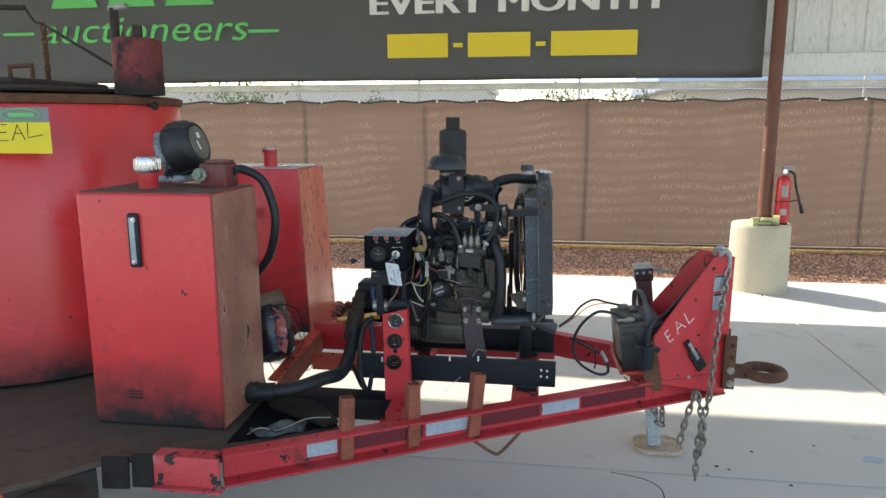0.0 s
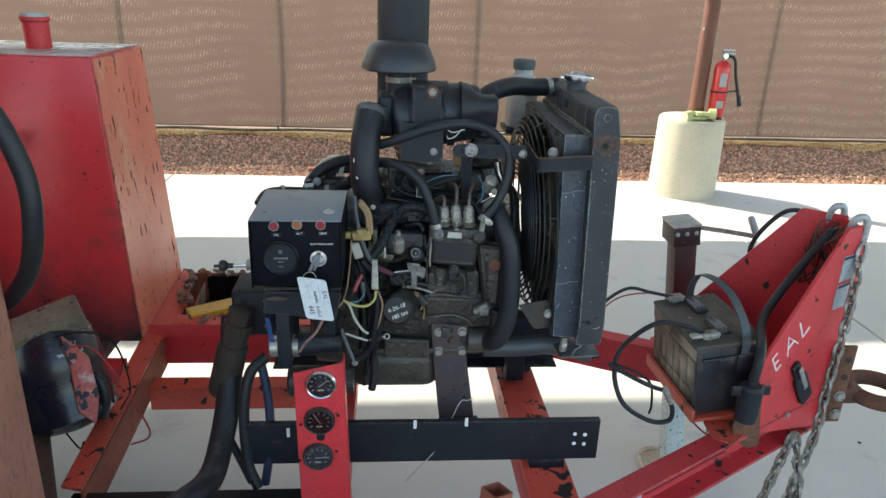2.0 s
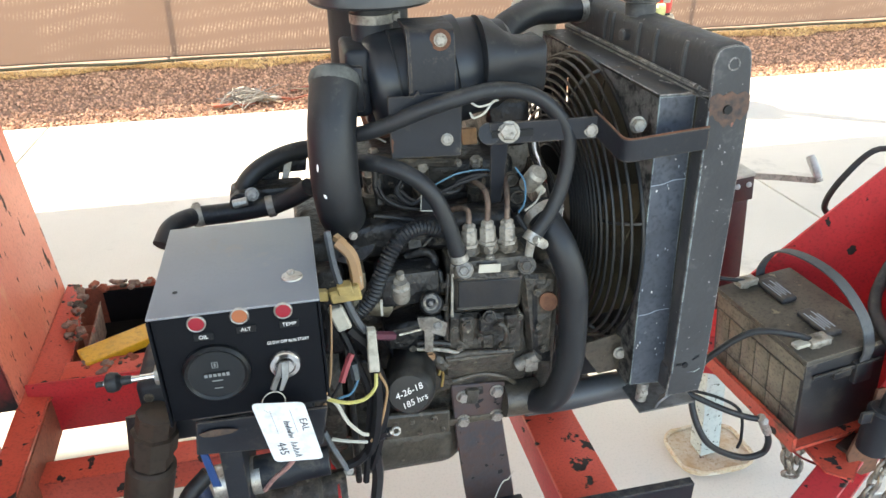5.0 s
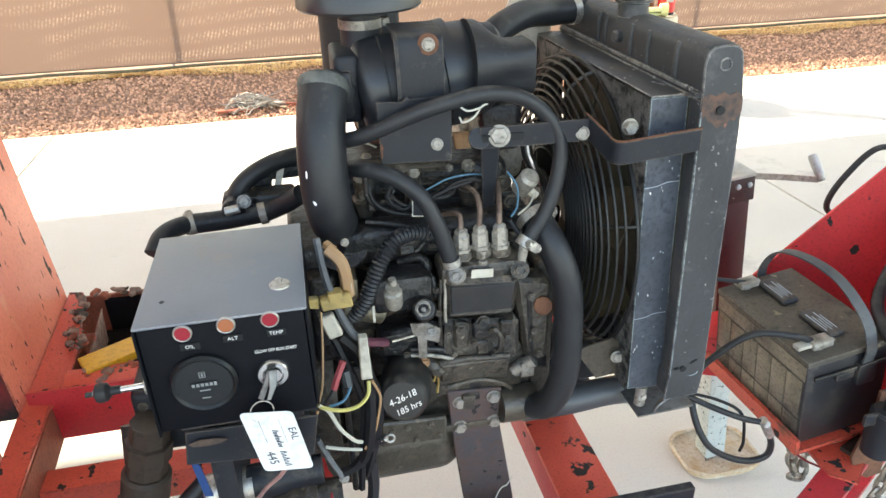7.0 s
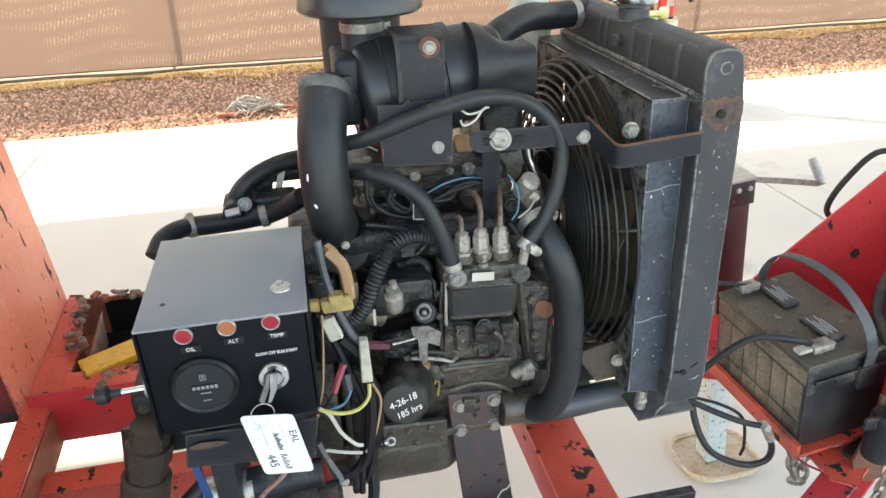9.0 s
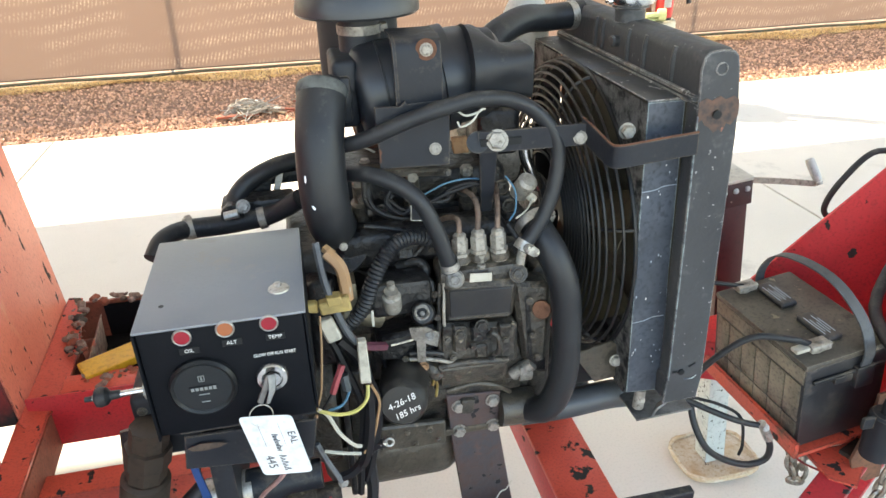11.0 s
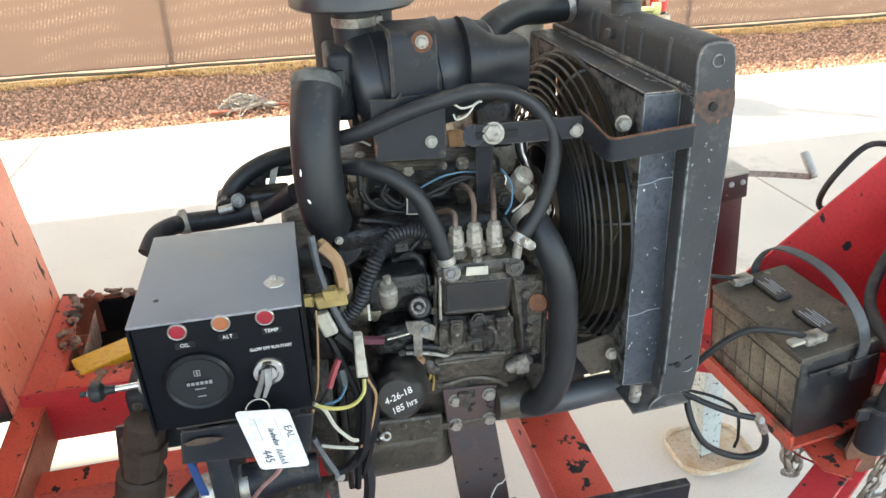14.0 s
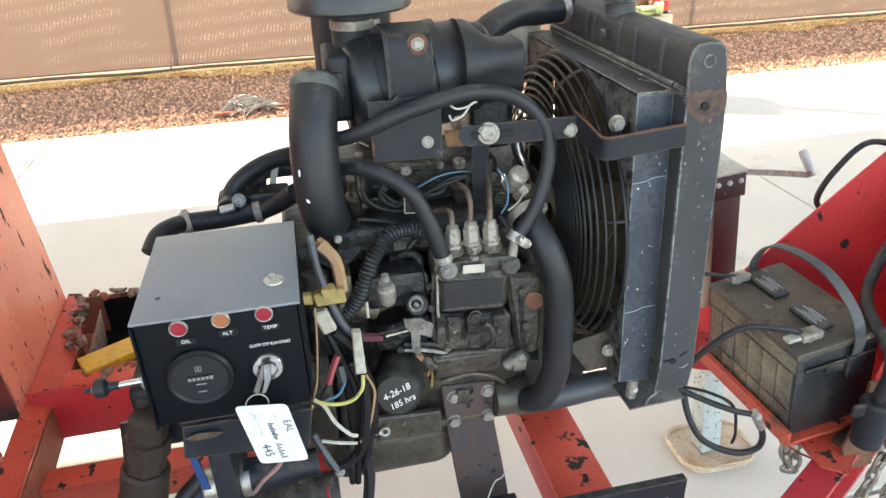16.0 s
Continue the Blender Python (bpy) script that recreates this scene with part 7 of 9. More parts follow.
def square_ring(x, r, y0, y1, z0, z1, seg=64):
    bm = bmesh.new()
    inner, outer = [], []
    for i in range(seg):
        a = 2 * math.pi * i / seg
        c, s_ = math.cos(a), math.sin(a)
        inner.append(bm.verts.new((x, FCY + r * c, FCZ + r * s_)))
        k = min(((y1 - FCY if c > 0 else FCY - y0) / abs(c)) if abs(c) > 1e-6 else 9, ((z1 - FCZ if s_ > 0 else FCZ - z0) / abs(s_)) if abs(s_) > 1e-6 else 9)
        k = max(k, r + 0.0012)
        outer.append(bm.verts.new((x, FCY + k * c, FCZ + k * s_)))
    for i in range(seg):
        j = (i + 1) % seg
        bm.faces.new((inner[i], inner[j], outer[j], outer[i]))
    bmesh.ops.solidify(bm, geom=bm.faces[:], thickness=0.0025)
    return smooth(bm)


rpart("shroud_face", square_ring(SXF - 0.0015, 0.2195, SY - 0.001, 0.304, 0.800, 1.2425), surf("dark_shroud_face", (0.010, 0.010, 0.011), (0.018, 0.017, 0.016), 0.6, scale=14, bump=0.3, edge=(0.25, 0.24, 0.23)), shroud, "black shroud front")
rpart("shroud_throat", lathe([(0.2195, 0), (0.2215, 0.001), (0.2215, 0.034), (0.2195, 0.034)], (SXF, FCY, FCZ), (1, FCY, FCZ), 64, cap=False), RADPAINT, shroud)
guard = rpart("fan_guard", torus((SXF - 0.004, FCY, FCZ), (1, 0, 0), FR, 0.0032, 72, 6), GUARDWIRE, None, "black wire fan guard")
DOME = [(0.2255, 0.0150), (0.2190, 0.0250), (0.2100, 0.0330), (0.2000, 0.0385), (0.1890, 0.0420), (0.1780, 0.0440), (0.1670, 0.0450), (0.1560, 0.0455), (0.1450, 0.0455), (0.1340, 0.0455), (0.1230, 0.0455), (0.1120, 0.0455), (0.1010, 0.0455), (0.0900, 0.0455)]
for r, d in DOME:
    rpart("guard_wire", torus((SXF - 0.004 - d, FCY, FCZ), (1, 0, 0), r, 0.0023, 64, 6), GUARDWIRE, guard)
for k in range(6):
    a = radians(-14 + 60 * k)
    pts = [(SXF - 0.001 - d, FCY + r * math.cos(a), FCZ + r * math.sin(a)) for r, d in [(FR, 0.0)] + DOME[::2] + DOME[-1:]]
    rpart("guard_stay", tube(pts, 0.0026, 6, 3), GUARDWIRE, guard)
FANTAN = surf("olive_brown_fan", (0.085, 0.068, 0.036), (0.05, 0.04, 0.024), 0.45, scale=20, bump=0.3, streak=(0.10, 0.07, 0.05), streak_at=0.6, streak_scale=18)
fan = rpart("fan", lathe([(0.02, 0), (0.045, 0.004), (0.05, 0.02), (0.045, 0.03), (0.02, 0.032)], (0.165, FCY, FCZ), (1, FCY, FCZ), 28), FANTAN, None, "grimy cooling fan")
for k in range(6):
    a = 2 * math.pi * k / 6 + 0.3
    m = Matrix.Translation((0.186, FCY, FCZ)) @ Matrix.Rotation(a, 4, "X")
    bl = plate3([(-0.012, -0.022, 0.045), (0.012, 0.022, 0.045), (0.018, 0.055, 0.195), (-0.014, -0.04, 0.195)], 0.002, 0.0005)
    rpart("fan_blade", moved(bl, m), FANTAN, fan)
part("mount_bolt", bolt((0.1660, -0.104, 1.2070), (0.10, -0.5, 1.23), 0.0105, 0.010), ALU, rad)
part("mount_bolt", bolt((0.1930, -0.0860, 0.8440), (0.16, -0.5, 0.90), 0.0100), ZINC, rad)
part("fan_bracket", plate3([(0.128, -0.078, 0.8600), (0.166, -0.078, 0.8020), (0.216, -0.078, 0.8080), (0.206, -0.078, 0.8560), (0.188, -0.078, 0.8740)], 0.004, 0.001), OILPAN, rad, "grimy bracket under the fan")
part("foot_bracket", join(plate3([(0.216, -0.128, 0.7600), (0.306, -0.128, 0.7640), (0.306, -0.070, 0.7640), (0.216, -0.060, 0.7600)], 0.003), tube([(0.246, -0.122, 0.7625), (0.250, -0.124, 0.775), (0.262, -0.122, 0.782), (0.268, -0.118, 0.796)], 0, 4, 3, flat=(0.016, 0.003))), surf("dull_foot_steel", (0.20, 0.20, 0.20), (0.10, 0.095, 0.09), 0.45, metal=0.5, scale=30, bump=0.2), rad, "dull bare metal foot bracket")
part("drain_cock", join(rod((0.228, -0.105, 0.764), (0.229, -0.105, 0.798), 0.0085, 14), bolt((0.229, -0.112, 0.781), (0.22, -0.5, 0.85), 0.0060)), ZINC, rad, "bright drain cock")
part("stand", box(0.235, 0.25, 0.618, 0.275, 0.28, 0.797, 0.003), BLACK, rad, "black radiator stand")
# stay from engine to radiator
s0, s1 = V((-0.0170, -0.0830, 1.2030)), V((0.1200, -0.0980, 1.2060))
stay = part("stay_bar", join(tube([s0, s1], 0, 4, 1, flat=(0.004, 0.027))), BLACK, rad, "black slotted stay bar")
part("slot", join(tube([V((-0.0150, -0.0852, 1.2030)), V((0.0350, -0.0907, 1.2040))], 0, 4, 1, flat=(0.0050, 0.009))), DIAL, stay)
part("stay_end", rod(V((-0.0170, -0.0790, 1.2020)), V((-0.0180, -0.0850, 1.2040)), 0.0135, 18), BLACK, stay)
part("stay_bolt", bolt((0.0050, -0.0900, 1.2060), (-0.0280, -0.2000, 1.2420), 0.0135), ALU, stay, "large zinc bolt")
part("stay_bolt", bolt((0.1070, -0.1000, 1.2030), (0.0630, -0.2000, 1.2360), 0.0085), ALU, stay)
bl_ = [(0.1140, -0.0900, 1.2105), (0.1200, -0.1150, 1.2030), (0.1255, -0.1420, 1.1945), (0.1300, -0.1520, 1.1930), (0.1420, -0.1540, 1.1935), (0.1850, -0.1515, 1.1960), (0.2360, -0.1485, 1.1985)]
part("bracket", tube(bl_, 0, 4, 2, flat=(0.004, 0.027)), BLACK, rad, "bent flat steel bracket")
part("bracket_edge", tube([(x, y, z + 0.0138) for x, y, z in bl_], 0.0017, 6, 3), RUST, rad, "rust-bare edge")
# overflow bottle behind
bot = thing("coolant_bottle", "white plastic coolant bottle with a grey cap behind the radiator", "bottle")
bx, by = 0.180, 0.335
part("body", lathe([(0.036, 0), (0.04, 0.006), (0.04, 0.105), (0.03, 0.125), (0.022, 0.13), (0.022, 0.142)], (bx, by, 1.178), (bx, by, 3), 28), surf("milky_plastic", (0.52, 0.50, 0.46), (0.44, 0.42, 0.38), 0.4), bot)
part("cap", lathe([(0.026, 0), (0.028, 0.003), (0.028, 0.02), (0.024, 0.024)], (bx, by, 1.32), (bx, by, 3), 24), surf("grey_cap", (0.10, 0.115, 0.12)), bot)
part("bracket", box(bx - 0.045, by - 0.05, 1.165, bx + 0.06, by + 0.045, 1.178, 0.002), BLACK, bot)


# ---- diesel engine ----
eng = thing("diesel_engine", "small black three-cylinder diesel engine coated in oily dust", "engine")
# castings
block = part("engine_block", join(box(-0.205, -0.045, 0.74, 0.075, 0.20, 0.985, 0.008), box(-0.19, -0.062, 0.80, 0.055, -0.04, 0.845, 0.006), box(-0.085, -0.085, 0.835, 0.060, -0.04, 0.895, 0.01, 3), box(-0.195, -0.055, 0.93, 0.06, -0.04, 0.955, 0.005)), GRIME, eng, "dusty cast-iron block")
part("oil_pan", join(box(-0.252, -0.056, 0.630, -0.032, 0.19, 0.742, 0.042, 6), box(-0.25, -0.068, 0.735, 0.05, 0.20, 0.748, 0.003)), OILPAN, eng, "oily brown-black oil pan")
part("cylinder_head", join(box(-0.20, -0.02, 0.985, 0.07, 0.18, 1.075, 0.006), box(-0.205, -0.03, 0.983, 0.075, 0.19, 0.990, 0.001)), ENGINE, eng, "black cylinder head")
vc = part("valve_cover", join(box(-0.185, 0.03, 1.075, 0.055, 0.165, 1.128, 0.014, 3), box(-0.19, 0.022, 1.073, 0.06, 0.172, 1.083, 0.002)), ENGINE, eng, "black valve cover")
for x in (-0.14, -0.065, 0.012):
    part("cover_nut", bolt((x, 0.095, 1.128), (x, 0.095, 2), 0.008), ZINC, vc)
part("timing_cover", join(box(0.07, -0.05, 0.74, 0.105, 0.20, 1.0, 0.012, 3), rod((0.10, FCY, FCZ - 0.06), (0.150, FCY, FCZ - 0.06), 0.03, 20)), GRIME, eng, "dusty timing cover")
part("front_bearer", box(0.06, 0.05, 0.695, 0.27, 0.10, 0.765, 0.004), BLACK, eng, "black front bearer")
part("bearer_leg", box(0.165, 0.20, 0.50, 0.215, 0.24, 0.70, 0.004), BLACK, eng)
part("crank_pulley", lathe([(0.06, 0), (0.062, 0.003), (0.055, 0.010), (0.062, 0.017), (0.06, 0.02)], (0.115, 0.08, 0.80), (1, 0.08, 0.80), 32), BLACK, eng)
part("water_pump_pulley", lathe([(0.055, 0), (0.057, 0.003), (0.05, 0.010), (0.057, 0.017), (0.055, 0.02)], (0.118, FCY, FCZ), (1, FCY, FCZ), 32), GRIME, eng)
part("fan_belt", tube([(0.128, FCY + 0.055 * math.cos(a), FCZ + 0.055 * math.sin(a)) for a in (0.0, 0.8, 1.57, 2.3, 3.14)] + [(0.128, 0.03, 0.86), (0.128, 0.08, 0.74), (0.128, 0.13, 0.86)], 0.006, 6, 4, closed=True), RUBBER, eng)
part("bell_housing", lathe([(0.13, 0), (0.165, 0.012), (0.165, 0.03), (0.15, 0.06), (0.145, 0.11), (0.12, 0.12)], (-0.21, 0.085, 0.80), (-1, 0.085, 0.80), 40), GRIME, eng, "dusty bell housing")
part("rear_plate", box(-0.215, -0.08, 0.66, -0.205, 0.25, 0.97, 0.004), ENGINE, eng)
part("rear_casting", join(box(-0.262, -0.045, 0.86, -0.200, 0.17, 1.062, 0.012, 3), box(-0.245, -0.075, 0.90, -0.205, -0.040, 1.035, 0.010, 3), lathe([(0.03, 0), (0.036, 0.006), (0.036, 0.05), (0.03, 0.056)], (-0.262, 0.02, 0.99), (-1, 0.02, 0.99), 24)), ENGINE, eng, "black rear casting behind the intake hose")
# hydraulic pump behind the bell housing
pmp = part("hydraulic_pump", join(lathe([(0.05, 0), (0.055, 0.005), (0.055, 0.10), (0.045, 0.11)], (-0.335, 0.03, 0.835), (-1, 0.03, 0.835), 28), box(-0.41, -0.03, 0.78, -0.36, 0.09, 0.89, 0.008)), BLACK, eng, "black hydraulic pump")
part("hose_fitting", join(lathe([(0.026, 0), (0.026, 0.03), (0.031, 0.032), (0.031, 0.06), (0.027, 0.062), (0.027, 0.085)], (-0.4680, -0.0800, 0.8530), (-0.4990, -0.0800, 0.7360), 8), lathe([(0.028, 0.086), (0.033, 0.09), (0.033, 0.2), (0.03, 0.21)], (-0.4680, -0.0800, 0.8530), (-0.4990, -0.0800, 0.7360), 24)), surf("brown_fitting", (0.05, 0.035, 0.025), (0.03, 0.022, 0.018), 0.55, bump=0.2), pmp, "brown-black hose fitting")
part("pressure_hose", tube([(-0.4160, -0.1000, 0.7510), (-0.4500, -0.1200, 0.7210), (-0.4650, -0.1400, 0.6430), (-0.4600, -0.1600, 0.5230), (-0.4370, -0.1800, 0.4690)], 0.012, 10), RUBBER, eng)
part("pressure_hose", tube([(-0.4310, -0.1000, 0.7350), (-0.4160, -0.1200, 0.6640), (-0.4130, -0.1400, 0.5600), (-0.4260, -0.1600, 0.4630)], 0.010, 10), surf("blue_black_hose", (0.015, 0.03, 0.08), (0.012, 0.015, 0.03), 0.5), eng, "blue-black hydraulic hose")
part("pressure_hose", tube([(-0.5030, -0.1200, 0.5480), (-0.4790, -0.1400, 0.5100), (-0.4500, -0.1800, 0.4850)], 0.009, 8), RUBBER, eng)
# box bracket
brk = part("box_bracket", join(plate3([(-0.3820, -0.2620, 0.9760), (-0.3880, -0.2620, 0.9320), (-0.2540, -0.2620, 0.9190), (-0.2450, -0.2620, 0.9720)], 0.004, 0.001), box(-0.385, -0.258, bz0 - 0.016, -0.245, -0.08, bz0 - 0.011)), BLACK, eng, "black bracket under the control box")
part("rust_patch", plate3([(-0.3800, -0.2670, 0.9640), (-0.3760, -0.2670, 0.9600), (-0.3620, -0.2670, 0.9585), (-0.3480, -0.2670, 0.9600), (-0.3400, -0.2670, 0.9635), (-0.3520, -0.2670, 0.9670), (-0.3680, -0.2670, 0.9680)], 0.0008), surf("brown_wear", (0.105, 0.062, 0.042), (0.045, 0.032, 0.026), 0.7, scale=60, bump=0.4, streak=(0.02, 0.02, 0.022), streak_at=0.55, streak_scale=70), brk, "rust-worn patch")
part("bracket_leg", box(-0.37, -0.24, 0.80, -0.345, -0.10, bz0 - 0.016, 0.003), BLACK, eng)
part("bracket_leg", box(-0.28, -0.20, 0.83, -0.262, -0.05, bz0 - 0.016, 0.003), BLACK, eng)
# starter
part("starter_motor", lathe([(0.03, 0), (0.034, 0.005), (0.034, 0.10), (0.028, 0.105), (0.028, 0.14)], V((-0.37, -0.12, 0.70)), V((-0.1, -0.12, 0.70)), 28), GRIME, eng, "grimy starter motor")
sol = part("starter_solenoid", lathe([(0.018, 0), (0.021, 0.003), (0.021, 0.045), (0.023, 0.047), (0.023, 0.058)], (-0.3910, -0.2000, 0.8290), (-0.2570, -0.2000, 0.8340), 24), ZINC, eng, "zinc starter solenoid")
part("solenoid_end", lathe([(0.022, 0), (0.022, 0.04), (0.018, 0.05), (0.018, 0.09)], (-0.3400, -0.2000, 0.8320), (-0.2000, -0.2000, 0.8370), 24), BLACK, sol)
part("blue_shield", plate3([(-0.3900, -0.2350, 0.9110), (-0.3820, -0.2350, 0.9090), (-0.3750, -0.2350, 0.8580), (-0.3840, -0.2350, 0.8600)], 0.003), glow_free("blue_plastic", (0.012, 0.045, 0.15), 0.4), eng, "blue plastic guard strip")
# side mount with four bolts
mnt = part("mount_bracket", join(plate3([(-0.0630, -0.0660, 0.8110), (-0.0550, -0.0660, 0.7190), (-0.0410, -0.0660, 0.5970), (-0.035, -0.066, 0.555), (0.045, -0.066, 0.555), (0.0430, -0.0660, 0.5750), (0.0170, -0.0660, 0.7450), (0.0210, -0.0660, 0.8040)], 0.010, 0.0015)), surf("grimy_mount", (0.045, 0.047, 0.056), (0.105, 0.055, 0.042), 0.42, bump=0.5, scale=12, streak=(0.17, 0.085, 0.06), streak_at=0.54, streak_scale=13, chips=(0.012, 0.012, 0.014), chip_at=0.64, chip_scale=40), eng, "grimy black mount bracket")
for at, to in (((-0.0440, -0.0660, 0.7890), (-0.0960, -0.3000, 0.9860)), ((0.0080, -0.0670, 0.7910), (-0.0600, -0.3000, 0.9880)), ((-0.0440, -0.0660, 0.7420), (-0.0960, -0.3000, 0.9520)), ((0.0090, -0.0660, 0.7430), (-0.0590, -0.3000, 0.9540))):
    part("mount_bolt", bolt(at, (at[0], -1, at[2]), 0.0112, 0.008), ZINC, mnt, "zinc hex bolt")
part("mount_foot", box(-0.04, -0.150, 0.575, 0.05, -0.085, 0.585, 0.003), BLACK, mnt)
for x in (-0.03, 0.035):
    part("foot_bolt", bolt((x, -0.125, 0.585), (x, -0.125, 2), 0.010), BLACK, mnt)
# oil filter with handwriting
f0 = V((-0.1210, -0.0720, 0.8700))
f1 = V((-0.1410, -0.1650, 0.8910))
fl = (f1 - f0)
flen = fl.length
filt = part("oil_filter", lathe([(0.029, 0), (0.0335, 0.004), (0.034, 0.012), (0.034, flen - 0.016), (0.0315, flen - 0.006), (0.026, flen), (0.01, flen + 0.001)], f0, f1, 36), surf("matt_black_can", (0.008, 0.008, 0.009), (0.014, 0.0135, 0.013), 0.42, bump=0.15, dust=(0.07, 0.062, 0.052), dust_at=0.62), eng, "black oil filter with chalk-white writing")
fm = facing(f1 + fl.normalized() * 0.0012, fl, turn=27)
part("handwriting", text_bm("4-26-18", 0.0125, fm @ Matrix.Translation((0.002, 0.004, 0)), 0.0002, shear=0.2), CHALK, filt, "white handwriting 4-26-18")
part("handwriting", text_bm("185 hrs", 0.0120, fm @ Matrix.Translation((0.002, -0.012, 0)), 0.0002, shear=0.2), CHALK, filt, "white handwriting 185 hrs")
WORN = surf("scarred_bright_steel", (0.34, 0.32, 0.29), (0.12, 0.105, 0.09), 0.4, metal=0.5, scale=45, bump=0.4, fine=160, streak=(0.04, 0.035, 0.03), streak_at=0.56, streak_scale=50)
# injection pump with three delivery valves and lines
pump = part("injection_pump", join(plate3([(-0.0720, -0.1180, 1.0310), (-0.0720, -0.1180, 0.9730), (0.0210, -0.1180, 0.9660), (0.0270, -0.1180, 1.0230)], 0.065, 0.006), plate3([(-0.0770, -0.1050, 0.9630), (-0.0790, -0.1050, 0.9040), (0.0340, -0.1050, 0.8820), (0.0330, -0.1050, 0.9490)], 0.06, 0.006), box(-0.075, -0.112, 1.022, 0.035, -0.06, 1.046, 0.006)), GRIME, eng, "oily dusty fuel injection pump")
part("pump_cover", plate3([(-0.0660, -0.1210, 1.0230), (-0.0650, -0.1210, 0.9830), (0.0160, -0.1210, 0.9780), (0.0180, -0.1210, 1.0170)], 0.003, 0.0012), surf("oiled_black", (0.0075, 0.0085, 0.012), (0.020, 0.018, 0.017), 0.30, bump=0.4, scale=20, streak=(0.075, 0.060, 0.046), streak_at=0.60, streak_scale=26, lump=2.0), pump, "black cover plate")
valves = (((-0.0450, -0.0980, 1.0570), (-0.0460, -0.0980, 1.0900), (-0.0460, -0.0900, 1.1070), (-0.0540, -0.0700, 1.1020), (-0.0650, -0.0300, 1.0790)), ((-0.0200, -0.0980, 1.0580), (-0.0220, -0.0980, 1.0920), (-0.0200, -0.0900, 1.1180), (-0.0220, -0.0700, 1.1290), (-0.0320, -0.0300, 1.1260)), ((0.0060, -0.0980, 1.0560), (0.0040, -0.0980, 1.0910), (0.0060, -0.0900, 1.1130), (0.0110, -0.0700, 1.1210), (0.0200, -0.0300, 1.1240)))
for a, b, c, d, e in valves:
    a, b = V(a), V(b)
    h = (b - a).length
    v = part("delivery_valve", lathe([(0.0125, -0.006), (0.0125, h * 0.28), (0.0105, h * 0.3), (0.0105, h * 0.78), (0.0085, h * 0.84), (0.0085, h), (0.005, h * 1.08)], a, b, 6), ALU, pump, "dirty steel delivery valve nut")
    part("valve_collar", lathe([(0.014, 0), (0.0145, 0.004), (0.0125, 0.009)], a - V((0, 0, 0.004)), b, 20), GRIME, v)
    part("injector_line", tube([b, c, d, e], 0.0036, 8), COPPER, pump, "rusty injector line")
part("bleed_screw", join(bolt((-0.0200, -0.1080, 1.0460), (-0.0210, -0.1120, 1.0730), 0.0065), rod((-0.0200, -0.1080, 1.0530), (-0.0200, -0.1080, 1.0630), 0.0045, 10)), ALU, pump)
part("name_plate", plate3([(-0.0380, -0.1220, 1.0450), (-0.0390, -0.1220, 1.0330), (-0.0100, -0.1220, 1.0310), (-0.0100, -0.1220, 1.0430)], 0.001), PLASTIC_W, pump, "worn white name plate")
banjo = part("banjo_bolt", join(lathe([(0.0118, 0), (0.0118, 0.016), (0.0095, 0.018)], (-0.0550, -0.1100, 1.0340), (-0.0880, -0.2500, 1.1110), 24), bolt((-0.0590, -0.1260, 1.0410), (-0.0980, -0.3000, 1.1410), 0.0078)), WORN, pump, "worn banjo bolt")
part("banjo_bolt", join(lathe([(0.012, 0), (0.012, 0.016)], (0.0310, -0.1050, 1.0270), (-0.0190, -0.2500, 1.1070), 20), bolt((0.0260, -0.1200, 1.0340), (-0.0350, -0.3000, 1.1390), 0.0085)), GRIME, pump, "rusty banjo bolt")
part("pump_flange", join(plate3([(0.0260, -0.0980, 1.0080), (0.0450, -0.0980, 0.8750), (0.0790, -0.0980, 0.8690), (0.0800, -0.0980, 1.0000)], 0.04, 0.006)), GRIME, pump)
part("core_plug", lathe([(0.013, 0), (0.012, 0.003), (0.008, 0.001), (0.002, 0.001)], (0.0650, -0.1060, 0.9660), (0.0180, -0.2000, 1.0310), 28), RUST, eng, "rust-brown core plug")
# governor, stop lever, sensors
gov = part("governor", join(plate3([(-0.1600, -0.1000, 0.9520), (-0.1590, -0.1000, 0.9150), (-0.0820, -0.1000, 0.9010), (-0.0780, -0.1000, 0.9600)], 0.045, 0.006), lathe([(0.016, 0), (0.016, 0.02), (0.013, 0.026)], (-0.0970, -0.1000, 0.9830), (-0.1310, -0.3000, 1.1090), 24), box(-0.165, -0.105, 0.985, -0.085, -0.05, 1.035, 0.008)), ENGINE, eng, "grimy governor housing")
part("lever_shaft", join(torus((-0.1030, -0.1280, 1.0010), (0, -1, 0.3), 0.0085, 0.0016, 20, 6), torus((-0.1030, -0.1255, 1.0015), (0.2, -1, 0.3), 0.0085, 0.0016, 20, 6), bolt((-0.1020, -0.1260, 0.9990), (-0.1310, -0.3000, 1.1080), 0.0045, washer=False)), WORN, gov, "worn spring and screw")
part("stop_lever", join(plate3([(-0.1200, -0.1250, 0.9790), (-0.1170, -0.1250, 0.9610), (-0.0840, -0.1250, 0.9440), (-0.0810, -0.1250, 0.9650), (-0.0980, -0.1250, 0.9770)], 0.003), bolt((-0.0940, -0.1270, 0.9650), (-0.1250, -0.3000, 1.0830), 0.006), plate3([(-0.1100, -0.1180, 0.9550), (-0.1100, -0.1180, 0.9190), (-0.0990, -0.1180, 0.9170), (-0.0980, -0.1180, 0.9530)], 0.004)), WORN, gov, "worn bright stop lever")
part("lever_spring", tube([(-0.1450, -0.1280, 0.9590), (-0.1160, -0.1280, 0.9630)], 0.0016, 6), ZINC, gov)
